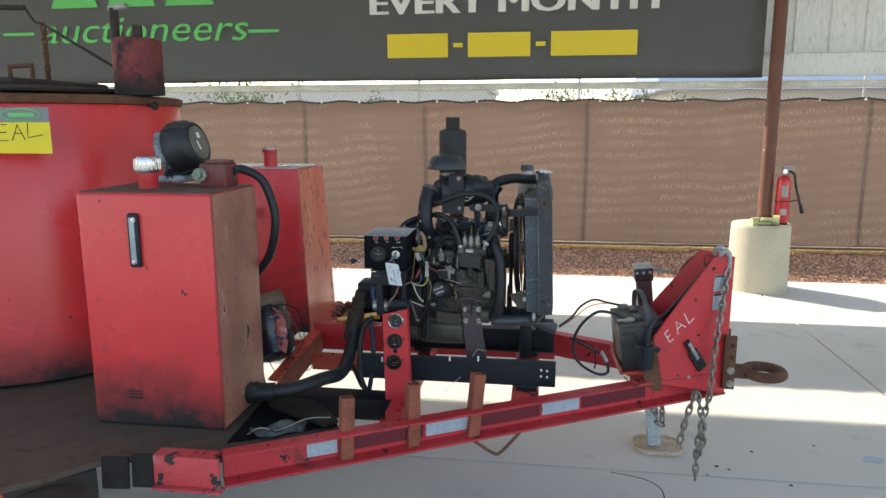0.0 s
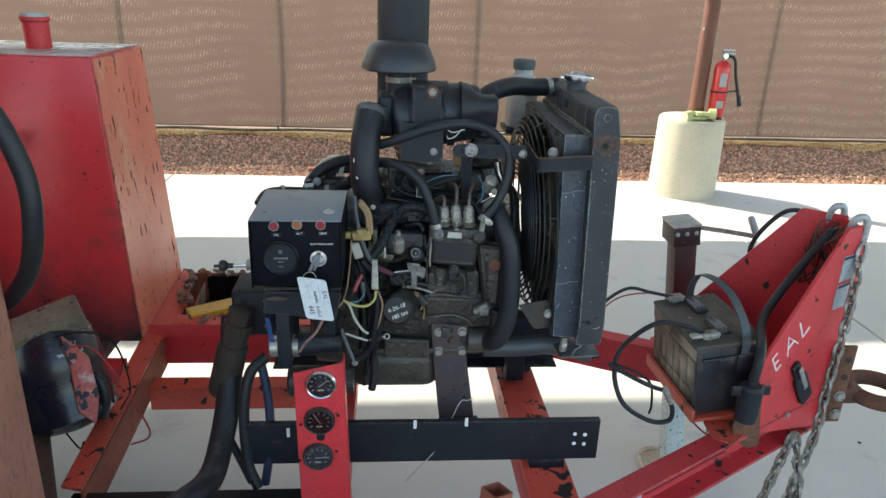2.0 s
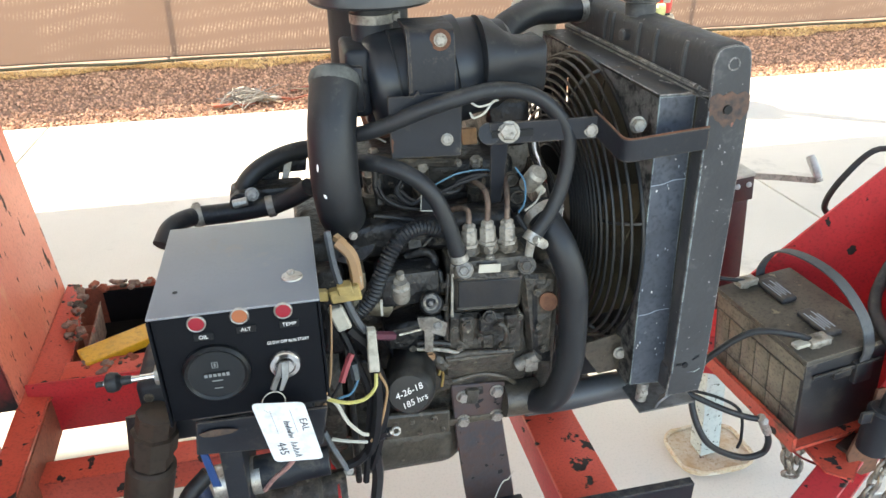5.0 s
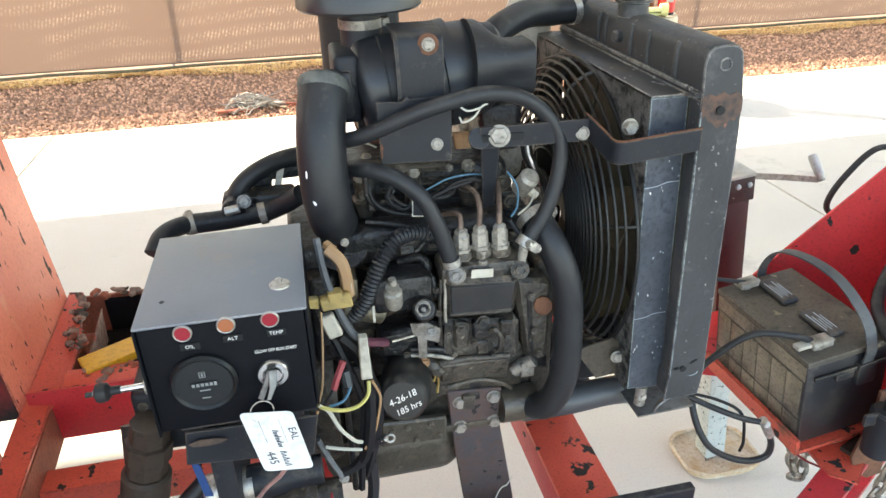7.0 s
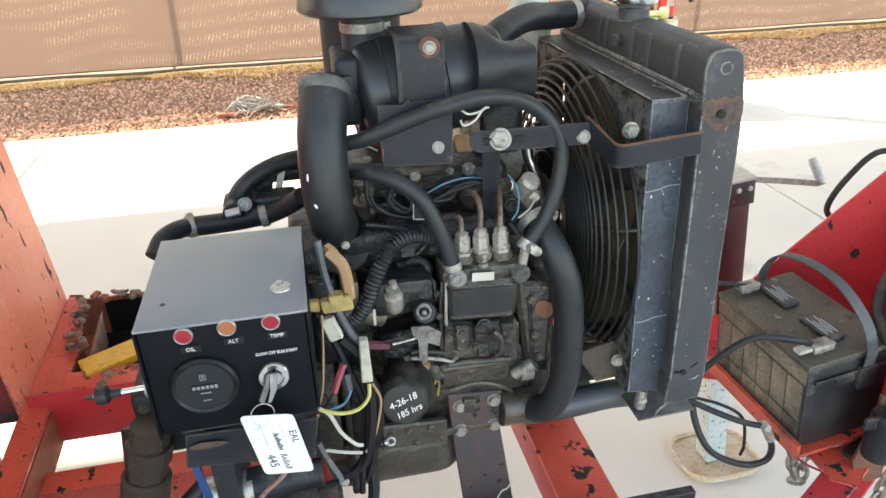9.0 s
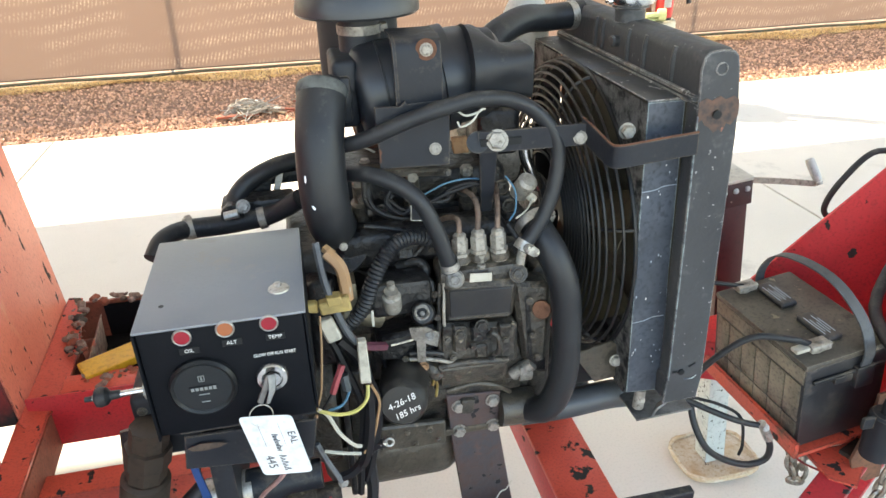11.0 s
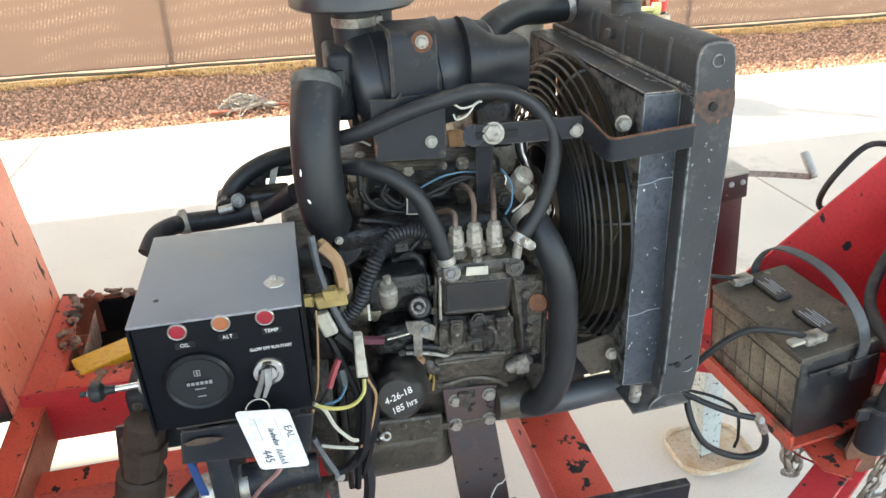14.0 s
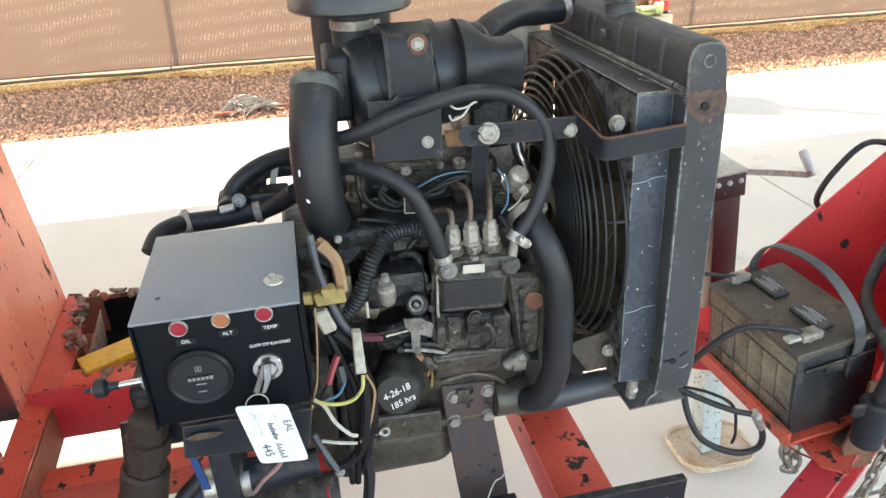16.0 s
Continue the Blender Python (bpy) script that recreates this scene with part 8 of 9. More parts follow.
part("oil_sender", join(lathe([(0.011, 0), (0.012, 0.004), (0.012, 0.026), (0.009, 0.028), (0.009, 0.036)], (-0.1360, -0.1000, 0.9960), (-0.1390, -0.1150, 1.0390), 20), rod((-0.1380, -0.1150, 1.0350), (-0.1390, -0.1170, 1.0440), 0.005, 10)), ALU, eng, "dirty steel pressure sender")
part("sender", lathe([(0.009, 0), (0.009, 0.03), (0.006, 0.034)], (-0.1170, -0.0900, 0.9920), (-0.1200, -0.1000, 1.0360), 14), GRIME, eng)
part("stop_solenoid", join(lathe([(0.014, 0), (0.016, 0.003), (0.016, 0.056), (0.010, 0.060)], (-0.2030, -0.0900, 0.9970), (-0.1370, -0.0800, 0.9710), 24), box(-0.19, -0.10, 0.985, -0.18, -0.06, 1.04, 0.002)), surf("dull_can", (0.24, 0.21, 0.15), (0.10, 0.085, 0.06), 0.42, metal=0.5), eng, "dull brass solenoid can")
part("dipstick", tube([(-0.0820, -0.0900, 0.8340), (-0.0800, -0.0900, 0.8540), (-0.0840, -0.0950, 0.8700), (-0.0870, -0.0950, 0.8590)], 0.0022, 8), BRASS, eng, "brass dipstick ring")
part("oil_filler_elbow", tube([(-0.0770, -0.0900, 0.8730), (-0.0890, -0.0900, 0.8850), (-0.0930, -0.0800, 0.8880)], 0.012, 10), GRIME, eng)
part("drain_cock", join(rod((0.0310, -0.0900, 0.8520), (0.0570, -0.1000, 0.8740), 0.010, 12), box(0.037, -0.105, 0.847, 0.058, -0.085, 0.872, 0.004)), WORN, eng, "scarred metal fitting")
# air cleaner and its ducting
ac0, ac1 = V((-0.1560, 0.0200, 1.2430)), V((-0.0210, 0.0200, 1.2610))
acd = (ac1 - ac0)
acl = acd.length
cleaner = part("air_cleaner", lathe([(0.034, 0.004), (0.052, 0.007), (0.0600, 0.013), (0.0630, 0.022), (0.0635, 0.030), (0.0625, acl * 0.50), (0.0655, acl * 0.52), (0.0655, acl * 0.58), (0.0630, acl * 0.60), (0.0630, acl * 0.82), (0.0675, acl * 0.825), (0.0675, acl * 0.93), (0.0620, acl * 0.935), (0.0590, acl * 1.22), (0.0500, acl * 1.32), (0.028, acl * 1.35)], ac0, ac1, 40), surf("satin_black_plastic", (0.014, 0.016, 0.021), (0.024, 0.026, 0.030), 0.36, bump=0.08, scale=8, streak=(0.05, 0.048, 0.045), streak_at=0.66), eng, "black plastic air cleaner")
strapb = part("cleaner_bracket", join(tube([(-0.0835, 0.004, 1.3260), (-0.0835, -0.022, 1.3255), (-0.0835, -0.048, 1.3240), (-0.0840, -0.0605, 1.3180), (-0.0838, -0.0640, 1.2900), (-0.0835, -0.0660, 1.2460)], 0, 4, 5, flat=(0.056, 0.004)), tube([(-0.1110, -0.0460, 1.3250), (-0.1110, -0.0610, 1.3180), (-0.1105, -0.0650, 1.2900), (-0.1100, -0.0670, 1.2560)], 0, 4, 5, flat=(0.0035, 0.008))), BLACK, cleaner, "black steel cleaner bracket")
part("bracket_plate", plate3([(-0.1390, -0.0760, 1.2550), (-0.1370, -0.0780, 1.1790), (-0.0510, -0.0780, 1.1760), (-0.0490, -0.0740, 1.2560), (-0.1000, -0.0740, 1.2550), (-0.1020, -0.0740, 1.2600), (-0.1080, -0.0740, 1.2530)], 0.004, 0.001), BLACK, strapb, "bent black lower plate with rust at its edge")
part("rust_edge", plate3([(-0.1370, -0.0806, 1.206), (-0.1366, -0.0806, 1.188), (-0.1350, -0.0806, 1.189), (-0.1352, -0.0806, 1.197), (-0.1338, -0.0806, 1.201), (-0.1352, -0.0806, 1.205)], 0.0004), RUST, strapb, "rust-bare patch")
part("bracket_bolt", bolt((-0.0735, -0.0665, 1.3140), (-0.1180, -0.3000, 1.3300), 0.0078), ALU, strapb, "dull bolt")
part("rusty_washer", lathe([(0.0125, 0), (0.012, 0.001)], (-0.0735, -0.0650, 1.3140), (-0.1180, -0.3000, 1.3300), 20), RUST, strapb, "rusty washer")
part("bracket_bolt", bolt((-0.0690, -0.0790, 1.1990), (-0.1120, -0.3000, 1.2750), 0.0075), ALU, strapb)
def duct_mouth():
    """A moulded rubber mouth: round where it leaves the canister, square at its open end, pinched between."""
    bm = bmesh.new()
    rings = []
    for x, cy, cz, ry, rz, k in ((-0.014, 0.000, 1.2760, 0.062, 0.052, 2.0), (0.004, -0.008, 1.2755, 0.055, 0.046, 2.2), (0.018, -0.020, 1.2735, 0.042, 0.037, 2.6), (0.032, -0.026, 1.2740, 0.036, 0.031, 3.6), (0.046, -0.029, 1.2745, 0.035, 0.030, 5.0), (0.056, -0.030, 1.2750, 0.0365, 0.0315, 6.0), (0.0575, -0.030, 1.2750, 0.0345, 0.0295, 6.0), (0.050, -0.029, 1.2745, 0.032, 0.027, 6.0)):
        ring = []
        for i in range(32):
            a = 2 * math.pi * i / 32
            c, s_ = math.cos(a), math.sin(a)
            d = (abs(c) ** k + abs(s_) ** k) ** (-1 / k)
            dent = 1 - 0.16 * math.exp(-((a - 3.5) / 0.35) ** 2) * (1 if 0.005 < x < 0.05 else 0)
            ring.append(bm.verts.new((x, cy + ry * d * c * dent, cz + rz * d * s_)))
        rings.append(ring)
    for p, q in zip(rings, rings[1:]):
        for i in range(32):
            j = (i + 1) % 32
            bm.faces.new((p[i], p[j], q[j], q[i]))
    bm.faces.new(rings[-1])
    bm.faces.new(list(reversed(rings[0])))
    return smooth(bm, 50)


part("outlet_mouth", duct_mouth(), RUBBER, cleaner, "pinched square rubber mouth")
part("rear_step", lathe([(0.051, 0), (0.053, 0.004), (0.051, 0.016), (0.043, 0.022)], ac0 + acd * 1.26, ac1 + acd * 1.26, 36), RUBBER, cleaner)
part("end_seam", torus(ac0 + acd * 0.30, acd, 0.0634, 0.0016, 44, 6), RUBBER, cleaner)
part("inlet_collar", join(box(-0.180, -0.020, 1.215, -0.150, 0.075, 1.298, 0.007, 3), box(-0.176, -0.030, 1.225, -0.160, -0.018, 1.280, 0.004, 2)), BLACK, cleaner, "square black inlet collar")
part("inlet_duct", box(-0.155, 0.0, 1.195, -0.09, 0.07, 1.268, 0.008, 3), BLACK, cleaner)
# pre-cleaner bowl on the inlet neck
PC = (-0.138, 0.045)
neck = part("inlet_neck", lathe([(0.034, 0), (0.0265, 0.02), (0.0265, 0.082)], (*PC, 1.258), (*PC, 3), 28), BLACK, cleaner)
part("hose_clamp", clamp((*PC, 1.324), (0, 0, 1), 0.0268, 0.011), WORN, neck, "worm-drive clamp")
part("pre_cleaner", lathe([(0.030, 0.004), (0.050, 0.003), (0.0745, 0.003), (0.0775, 0.006), (0.0770, 0.014), (0.0720, 0.030), (0.0620, 0.050), (0.0540, 0.057), (0.0300, 0.062), (0.008, 0.063)], (*PC, 1.340), (*PC, 3), 44), surf("satin_black_bowl", (0.020, 0.022, 0.026), (0.030, 0.031, 0.035), 0.34, bump=0.05, scale=6), cleaner, "black rain-cap pre-cleaner")
# silencer
MX, MY = -0.128, 0.17
muf = part("silencer", lathe([(0.030, 0), (0.054, 0.015), (0.057, 0.022), (0.057, 0.29), (0.053, 0.30), (0.03, 0.307)], (MX, MY, 1.195), (MX, MY, 3), 32), surf("flat_black_silencer", (0.022, 0.022, 0.024), (0.032, 0.03, 0.03), 0.7, bump=0.2, scale=10), eng, "flat black exhaust silencer")
part("tail_pipe", lathe([(0.029, 0), (0.029, 0.048), (0.0275, 0.05), (0.0265, 0.05), (0.0265, 0.01)], (MX, MY, 1.50), (MX, MY, 3), 24), TAR, muf)
part("exhaust_elbow", tube([(MX, MY, 1.20), (MX + 0.01, MY + 0.01, 1.15), (MX + 0.03, MY + 0.02, 1.10), (MX + 0.06, MY + 0.0, 1.06)], 0.027, 14), RUST, eng, "rusty exhaust elbow")
part("manifold", join(box(-0.18, 0.165, 1.0, 0.05, 0.215, 1.06, 0.012, 3)), RUST, eng, "rusty exhaust manifold")
# big intake hose
part("intake_hose", tube([(-0.1950, -0.0310, 1.2660), (-0.1985, -0.0430, 1.2500), (-0.2045, -0.0620, 1.2150), (-0.2065, -0.0740, 1.1720), (-0.2050, -0.0740, 1.1370), (-0.2010, -0.0560, 1.1060), (-0.1950, -0.0140, 1.0800), (-0.188, 0.020, 1.066)], 0.0292, 24, 8), RUBBER, eng, "fat black intake hose")
part("cleaner_elbow", tube([(-0.1600, 0.0120, 1.2400), (-0.1740, -0.0080, 1.2520), (-0.1860, -0.0240, 1.2600), (-0.1950, -0.0340, 1.2600), (-0.2000, -0.0380, 1.2520)], 0.0235, 20, 5, rib=0.0012), RUBBER, eng, "black ribbed elbow")
part("hose_cuff", lathe([(0.0240, -0.008), (0.0290, -0.004), (0.0305, 0.002), (0.0300, 0.009), (0.0285, 0.011)], V((-0.1945, -0.0290, 1.2690)), V((-0.1985, -0.0430, 1.2500)), 30), surf("dusty_green_cuff", (0.13, 0.135, 0.125), (0.05, 0.052, 0.050), 0.7, bump=0.4, scale=30), eng, "dusty cuff at the top of the hose")
part("hose_scuff", plate3([(-0.2270, -0.0990, 1.1880), (-0.2275, -0.0990, 1.1810), (-0.2262, -0.0990, 1.1790), (-0.2252, -0.0990, 1.1840), (-0.2258, -0.0990, 1.1890)], 0.0005), CHALK, eng, "white scuff on the hose")
part("hose_scuff", plate3([(-0.2230, -0.1020, 1.1520), (-0.2215, -0.1020, 1.1475), (-0.2192, -0.1020, 1.1460), (-0.2185, -0.1020, 1.1480), (-0.2205, -0.1020, 1.1515)], 0.0005), CHALK, eng, "white scuff on the hose")
# fuel and breather hoses
def hose(pts, r, mat=RUBBER, label="black rubber hose", **k):
    return part("hose", tube(pts, r, 12, 8, **k), mat, eng, label)


hose([(-0.1820, -0.0400, 1.1660), (-0.1510, -0.0750, 1.1730), (-0.1200, -0.0950, 1.1650), (-0.0950, -0.1050, 1.1430), (-0.0780, -0.1100, 1.1070), (-0.0670, -0.1120, 1.0710), (-0.0610, -0.1120, 1.0480)], 0.0105)
part("hose_clamp", clamp((-0.0620, -0.1120, 1.0550), V((-0.0600, -0.1120, 1.0420)) - V((-0.0670, -0.1120, 1.0710)), 0.0108, 0.010), ZINC, eng)
hose([(-0.1870, -0.0500, 1.2030), (-0.1530, -0.0750, 1.2170), (-0.1010, -0.0920, 1.2410), (-0.0550, -0.0960, 1.2545), (-0.0130, -0.0900, 1.2585), (0.0300, -0.0850, 1.2500), (0.0630, -0.0850, 1.2270), (0.0820, -0.0900, 1.1930), (0.0780, -0.0980, 1.1480), (0.0620, -0.1050, 1.1060), (0.0400, -0.1100, 1.0750), (0.0330, -0.1100, 1.0640)], 0.0095)
part("hose_clamp", clamp((0.0360, -0.1100, 1.0690), V((0.0310, -0.1120, 1.0610)) - V((0.0490, -0.1060, 1.0860)), 0.0112, 0.013), ZINC, eng, "zinc spring clamp")
part("fuel_inlet", rod((0.0340, -0.1100, 1.0640), (0.0300, -0.1080, 1.0320), 0.006, 12), ALU, eng)
# ribbed conduit
cond = [(-0.0680, -0.0600, 1.0660), (-0.1000, -0.0750, 1.0830), (-0.1280, -0.0900, 1.0830), (-0.1470, -0.1000, 1.0650), (-0.1620, -0.1050, 1.0370), (-0.1750, -0.1050, 1.0060), (-0.1950, -0.1000, 0.9830), (-0.2170, -0.0900, 0.9730)]
part("conduit", tube(cond, 0.0100, 12, 12, rib=0.0009), RUBBER, eng, "corrugated black wiring conduit")
# coolant hoses
hose([(0.0570, -0.0600, 1.0870), (0.0660, -0.0850, 1.0720), (0.0800, -0.1050, 1.0430), (0.0930, -0.1150, 0.9990), (0.0980, -0.1180, 0.9370), (0.0980, -0.1180, 0.8690), (0.0890, -0.1120, 0.8160), (0.0750, -0.0950, 0.7820), (0.0510, -0.0600, 0.7660)], 0.0205, label="black lower coolant hose")
part("hose_clamp", clamp((0.0600, -0.0730, 1.0820), V((0.0660, -0.0850, 1.0720)) - V((0.0570, -0.0600, 1.0870)), 0.0238, 0.012), ZINC, eng)
hose([(0.0590, -0.0500, 0.7450), (0.1350, -0.0500, 0.7440), (0.2020, -0.0500, 0.7490), (0.2570, -0.0400, 0.7360), (0.3110, -0.0200, 0.7100)], 0.023, surf("steel_coolant_pipe", (0.045, 0.049, 0.056), (0.062, 0.064, 0.068), 0.38, bump=0.1), "black steel coolant pipe")
hose([(0.0400, 0.1100, 1.2640), (0.0700, 0.1400, 1.2860), (0.1260, 0.1900, 1.2960), (0.1830, 0.2350, 1.2890), (0.2450, 0.2450, 1.2910)], 0.021, label="black upper coolant hose")
part("hose_clamp", clamp((0.2240, 0.2430, 1.2890), (1, 0.2, 0.05), 0.0213, 0.012), ZINC, eng)
part("thermostat_housing", join(box(0.02, 0.06, 1.128, 0.085, 0.14, 1.20, 0.012, 3), tube([(0.05, 0.10, 1.19), (0.05, 0.11, 1.24), (0.07, 0.12, 1.27)], 0.022, 14)), ENGINE, eng)
part("alternator", lathe([(0.03, 0), (0.052, 0.006), (0.055, 0.02), (0.055, 0.085), (0.05, 0.10), (0.02, 0.105)], (0.11, 0.17, 1.10), (-1, 0.17, 1.10), 30), ALU, eng, "dusty aluminium alternator")
part("alt_pulley", lathe([(0.03, 0), (0.026, 0.008), (0.03, 0.016)], (0.115, 0.17, 1.10), (1, 0.17, 1.10), 24), ZINC, eng, "bright belt pulley")
# stay strap down from the slotted bar
part("adjuster_strap", plate3([(-0.0140, -0.0780, 1.1920), (-0.0050, -0.0500, 1.0950), (0.0110, -0.0500, 1.0950), (0.0100, -0.0780, 1.1910)], 0.004, 0.001), BLACK, eng)
part("sender_plug", join(lathe([(0.013, 0), (0.013, 0.03), (0.009, 0.034)], (0.0470, -0.0500, 1.1170), (0.0530, -0.0700, 1.1410), 16)), ALU, eng)
# filter and pipes on the far side, left of the intake hose
part("fuel_filter_head", join(box(-0.345, 0.06, 1.075, -0.245, 0.10, 1.10, 0.006), rod((-0.33, 0.05, 1.085), (-0.33, 0.10, 1.085), 0.016, 16)), ENGINE, eng)
hose([(-0.3280, 0.0600, 1.0790), (-0.3260, 0.0800, 1.0970), (-0.3080, 0.0900, 1.1150), (-0.2810, 0.1000, 1.1270), (-0.2530, 0.1100, 1.1325), (-0.2210, 0.1200, 1.1330)], 0.0130)
hose([(-0.4300, -0.0100, 1.0630), (-0.4200, 0.0100, 1.0770), (-0.4070, 0.0300, 1.0780), (-0.3920, 0.0500, 1.0740)], 0.0125)
part("pipe", tube([(-0.3960, 0.0500, 1.0730), (-0.3410, 0.0600, 1.0700), (-0.2860, 0.0600, 1.0750)], 0.014, 14), RUBBER, eng)
hose([(-0.2900, 0.0600, 1.0740), (-0.2610, 0.0500, 1.0880), (-0.2360, 0.0300, 1.1090)], 0.0135)
part("hose_clamp", clamp((-0.3890, 0.0520, 1.0730), (1, 0.15, 0.1), 0.0145, 0.012), ALU, eng, "worm-drive hose clamp")
part("hose_clamp", clamp((-0.2920, 0.0600, 1.0740), (1, 0, 0.15), 0.0148, 0.010), ALU, eng, "worm-drive hose clamp")
part("bracket_bolt", bolt((-0.3140, 0.0450, 1.1000), (-0.2910, -0.2000, 1.1980), 0.0095), WORN, eng)
part("small_clamp", rod((-0.3400, 0.0400, 1.0900), (-0.3210, 0.0400, 1.0930), 0.006, 10), ZINC, eng)
part("pale_bracket", plate3([(-0.2640, 0.1000, 1.1290), (-0.2770, 0.1000, 1.0860), (-0.2670, 0.1000, 1.0850), (-0.2550, 0.1000, 1.1280)], 0.003), PLASTIC_W, eng)
part("far_bracket", join(plate3([(-0.3040, 0.1000, 1.1160), (-0.3030, 0.1000, 1.0700), (-0.2830, 0.1000, 1.0670), (-0.2740, 0.1000, 1.1140)], 0.004), plate3([(-0.2910, 0.1100, 1.1240), (-0.2940, 0.1100, 1.1020), (-0.2380, 0.1100, 1.1030), (-0.2340, 0.1100, 1.1300)], 0.004)), ENGINE, eng)

# ---- wiring ----
loom = thing("wiring_loom", "tangle of engine wires, connectors and crimp terminals", "wiring")


def wire(pts, mat, r=0.0019, name="wire", label=""):
    return part(name, tube(pts, r, 6, 6), mat, loom, label)


wire([(-0.2130, -0.1400, 1.1080), (-0.2000, -0.1500, 1.0950), (-0.1960, -0.1500, 1.0720), (-0.1950, -0.1500, 1.0490)], WIRE_BR, 0.0075, "tape_wrap", "tan tape-wrapped loom")
wire([(-0.2140, -0.1300, 1.1090), (-0.2070, -0.1400, 1.1060)], surf("tan_tape", (0.38, 0.24, 0.12), (0.28, 0.17, 0.09), 0.6), 0.006)
wire([(-0.2240, -0.1400, 1.1230), (-0.2200, -0.1500, 1.0830), (-0.2110, -0.1600, 1.0450), (-0.1980, -0.1600, 1.0070), (-0.1890, -0.1600, 0.9930)], surf("grey_cable", (0.10, 0.105, 0.115)), 0.0045, "cable", "grey cable")
part("connector", join(plate3([(-0.2300, -0.1650, 1.0550), (-0.2270, -0.1650, 1.0390), (-0.1910, -0.1650, 1.0410), (-0.1940, -0.1650, 1.0610)], 0.014, 0.002), plate3([(-0.2200, -0.1670, 1.0630), (-0.2180, -0.1670, 1.0510), (-0.2010, -0.1670, 1.0520), (-0.2030, -0.1670, 1.0630)], 0.016, 0.001)), PLASTIC_Y, loom, "yellowed plastic connector")
part("connector", plate3([(-0.2460, -0.1600, 1.0550), (-0.2470, -0.1600, 1.0430), (-0.2300, -0.1600, 1.0400), (-0.2300, -0.1600, 1.0540)], 0.012, 0.002), PLASTIC_Y, loom)
part("connector", plate3([(-0.2330, -0.1700, 1.0340), (-0.2230, -0.1700, 1.0020), (-0.2060, -0.1700, 1.0070), (-0.2160, -0.1700, 1.0370)], 0.012, 0.002), PLASTIC_W, loom, "dirty white connector")
part("connector", plate3([(-0.1900, -0.1750, 1.0030), (-0.1910, -0.1750, 0.9410), (-0.1770, -0.1750, 0.9400), (-0.1790, -0.1750, 1.0020)], 0.012, 0.0015), PLASTIC_W, loom, "white plastic connector")
part("connector", plate3([(-0.1980, -0.1550, 1.0670), (-0.1980, -0.1550, 1.0520), (-0.1900, -0.1550, 1.0520), (-0.1900, -0.1550, 1.0680)], 0.006, 0.001), PLASTIC_W, loom)
wire([(-0.1820, -0.1720, 0.9370), (-0.1850, -0.1800, 0.9220), (-0.1990, -0.1850, 0.9110), (-0.2200, -0.1900, 0.9130), (-0.2400, -0.1900, 0.9210), (-0.2460, -0.1850, 0.9220)], WIRE_Y, 0.0026)
wire([(-0.2450, -0.1880, 0.9240), (-0.2340, -0.1900, 0.9140), (-0.2230, -0.1850, 0.8800), (-0.2070, -0.1800, 0.8530), (-0.1980, -0.1750, 0.8440)], WIRE_W, 0.0026)
wire([(-0.2120, -0.1700, 0.9750), (-0.2200, -0.1800, 0.9510), (-0.2300, -0.1850, 0.9350), (-0.2400, -0.1880, 0.9210)], WIRE_BK)
wire([(-0.2100, -0.1720, 0.9720), (-0.2180, -0.1780, 0.9570), (-0.2250, -0.1820, 0.9400)], surf("red_sleeve", (0.34, 0.06, 0.07)), 0.0045, "heat_shrink", "red crimp sleeve")
wire([(-0.2060, -0.1700, 0.9530), (-0.2050, -0.1750, 0.9350), (-0.2150, -0.1800, 0.9190), (-0.2330, -0.1850, 0.9170)], WIRE_BLUE)
wire([(-0.2090, -0.1700, 0.9560), (-0.2070, -0.1740, 0.9350)], surf("grey_boot", (0.06, 0.07, 0.075)), 0.0055, "terminal_boot", "grey terminal boot")
wire([(-0.1780, -0.1700, 0.9350), (-0.1690, -0.1650, 0.9060), (-0.1720, -0.1650, 0.8800), (-0.1800, -0.1650, 0.8480), (-0.1940, -0.1650, 0.8220)], WIRE_BR, 0.0018)
wire([(-0.2290, -0.1700, 1.0430), (-0.2320, -0.1780, 1.0010), (-0.2380, -0.1850, 0.9500), (-0.2460, -0.1850, 0.9220)], WIRE_BR, 0.0014)
wire([(-0.2440, -0.1700, 0.8410), (-0.2230, -0.1700, 0.8330), (-0.1990, -0.1650, 0.8220)], WIRE_W, 0.0024)
wire([(-0.2750, -0.2600, 0.9290), (-0.2920, -0.2500, 0.8890), (-0.3150, -0.2400, 0.8590), (-0.3290, -0.2300, 0.8330)], surf("pink_wire", (0.36, 0.20, 0.18)), 0.0028, "cable", "faded red cable")
wire([(-0.2750, -0.2600, 0.9290), (-0.2620, -0.2300, 0.9200), (-0.2470, -0.2000, 0.9250)], WIRE_BR, 0.0022)
wire([(-0.2530, -0.1600, 0.8460), (-0.2450, -0.1600, 0.8200), (-0.2370, -0.1550, 0.7930), (-0.2280, -0.1500, 0.7650)], surf("grey_lead", (0.16, 0.17, 0.18)), 0.0038, "cable", "grey lead with lug")
part("lug", bolt((-0.2260, -0.1500, 0.7620), (-0.2260, -0.3000, 0.9090), 0.007), ALU, loom)
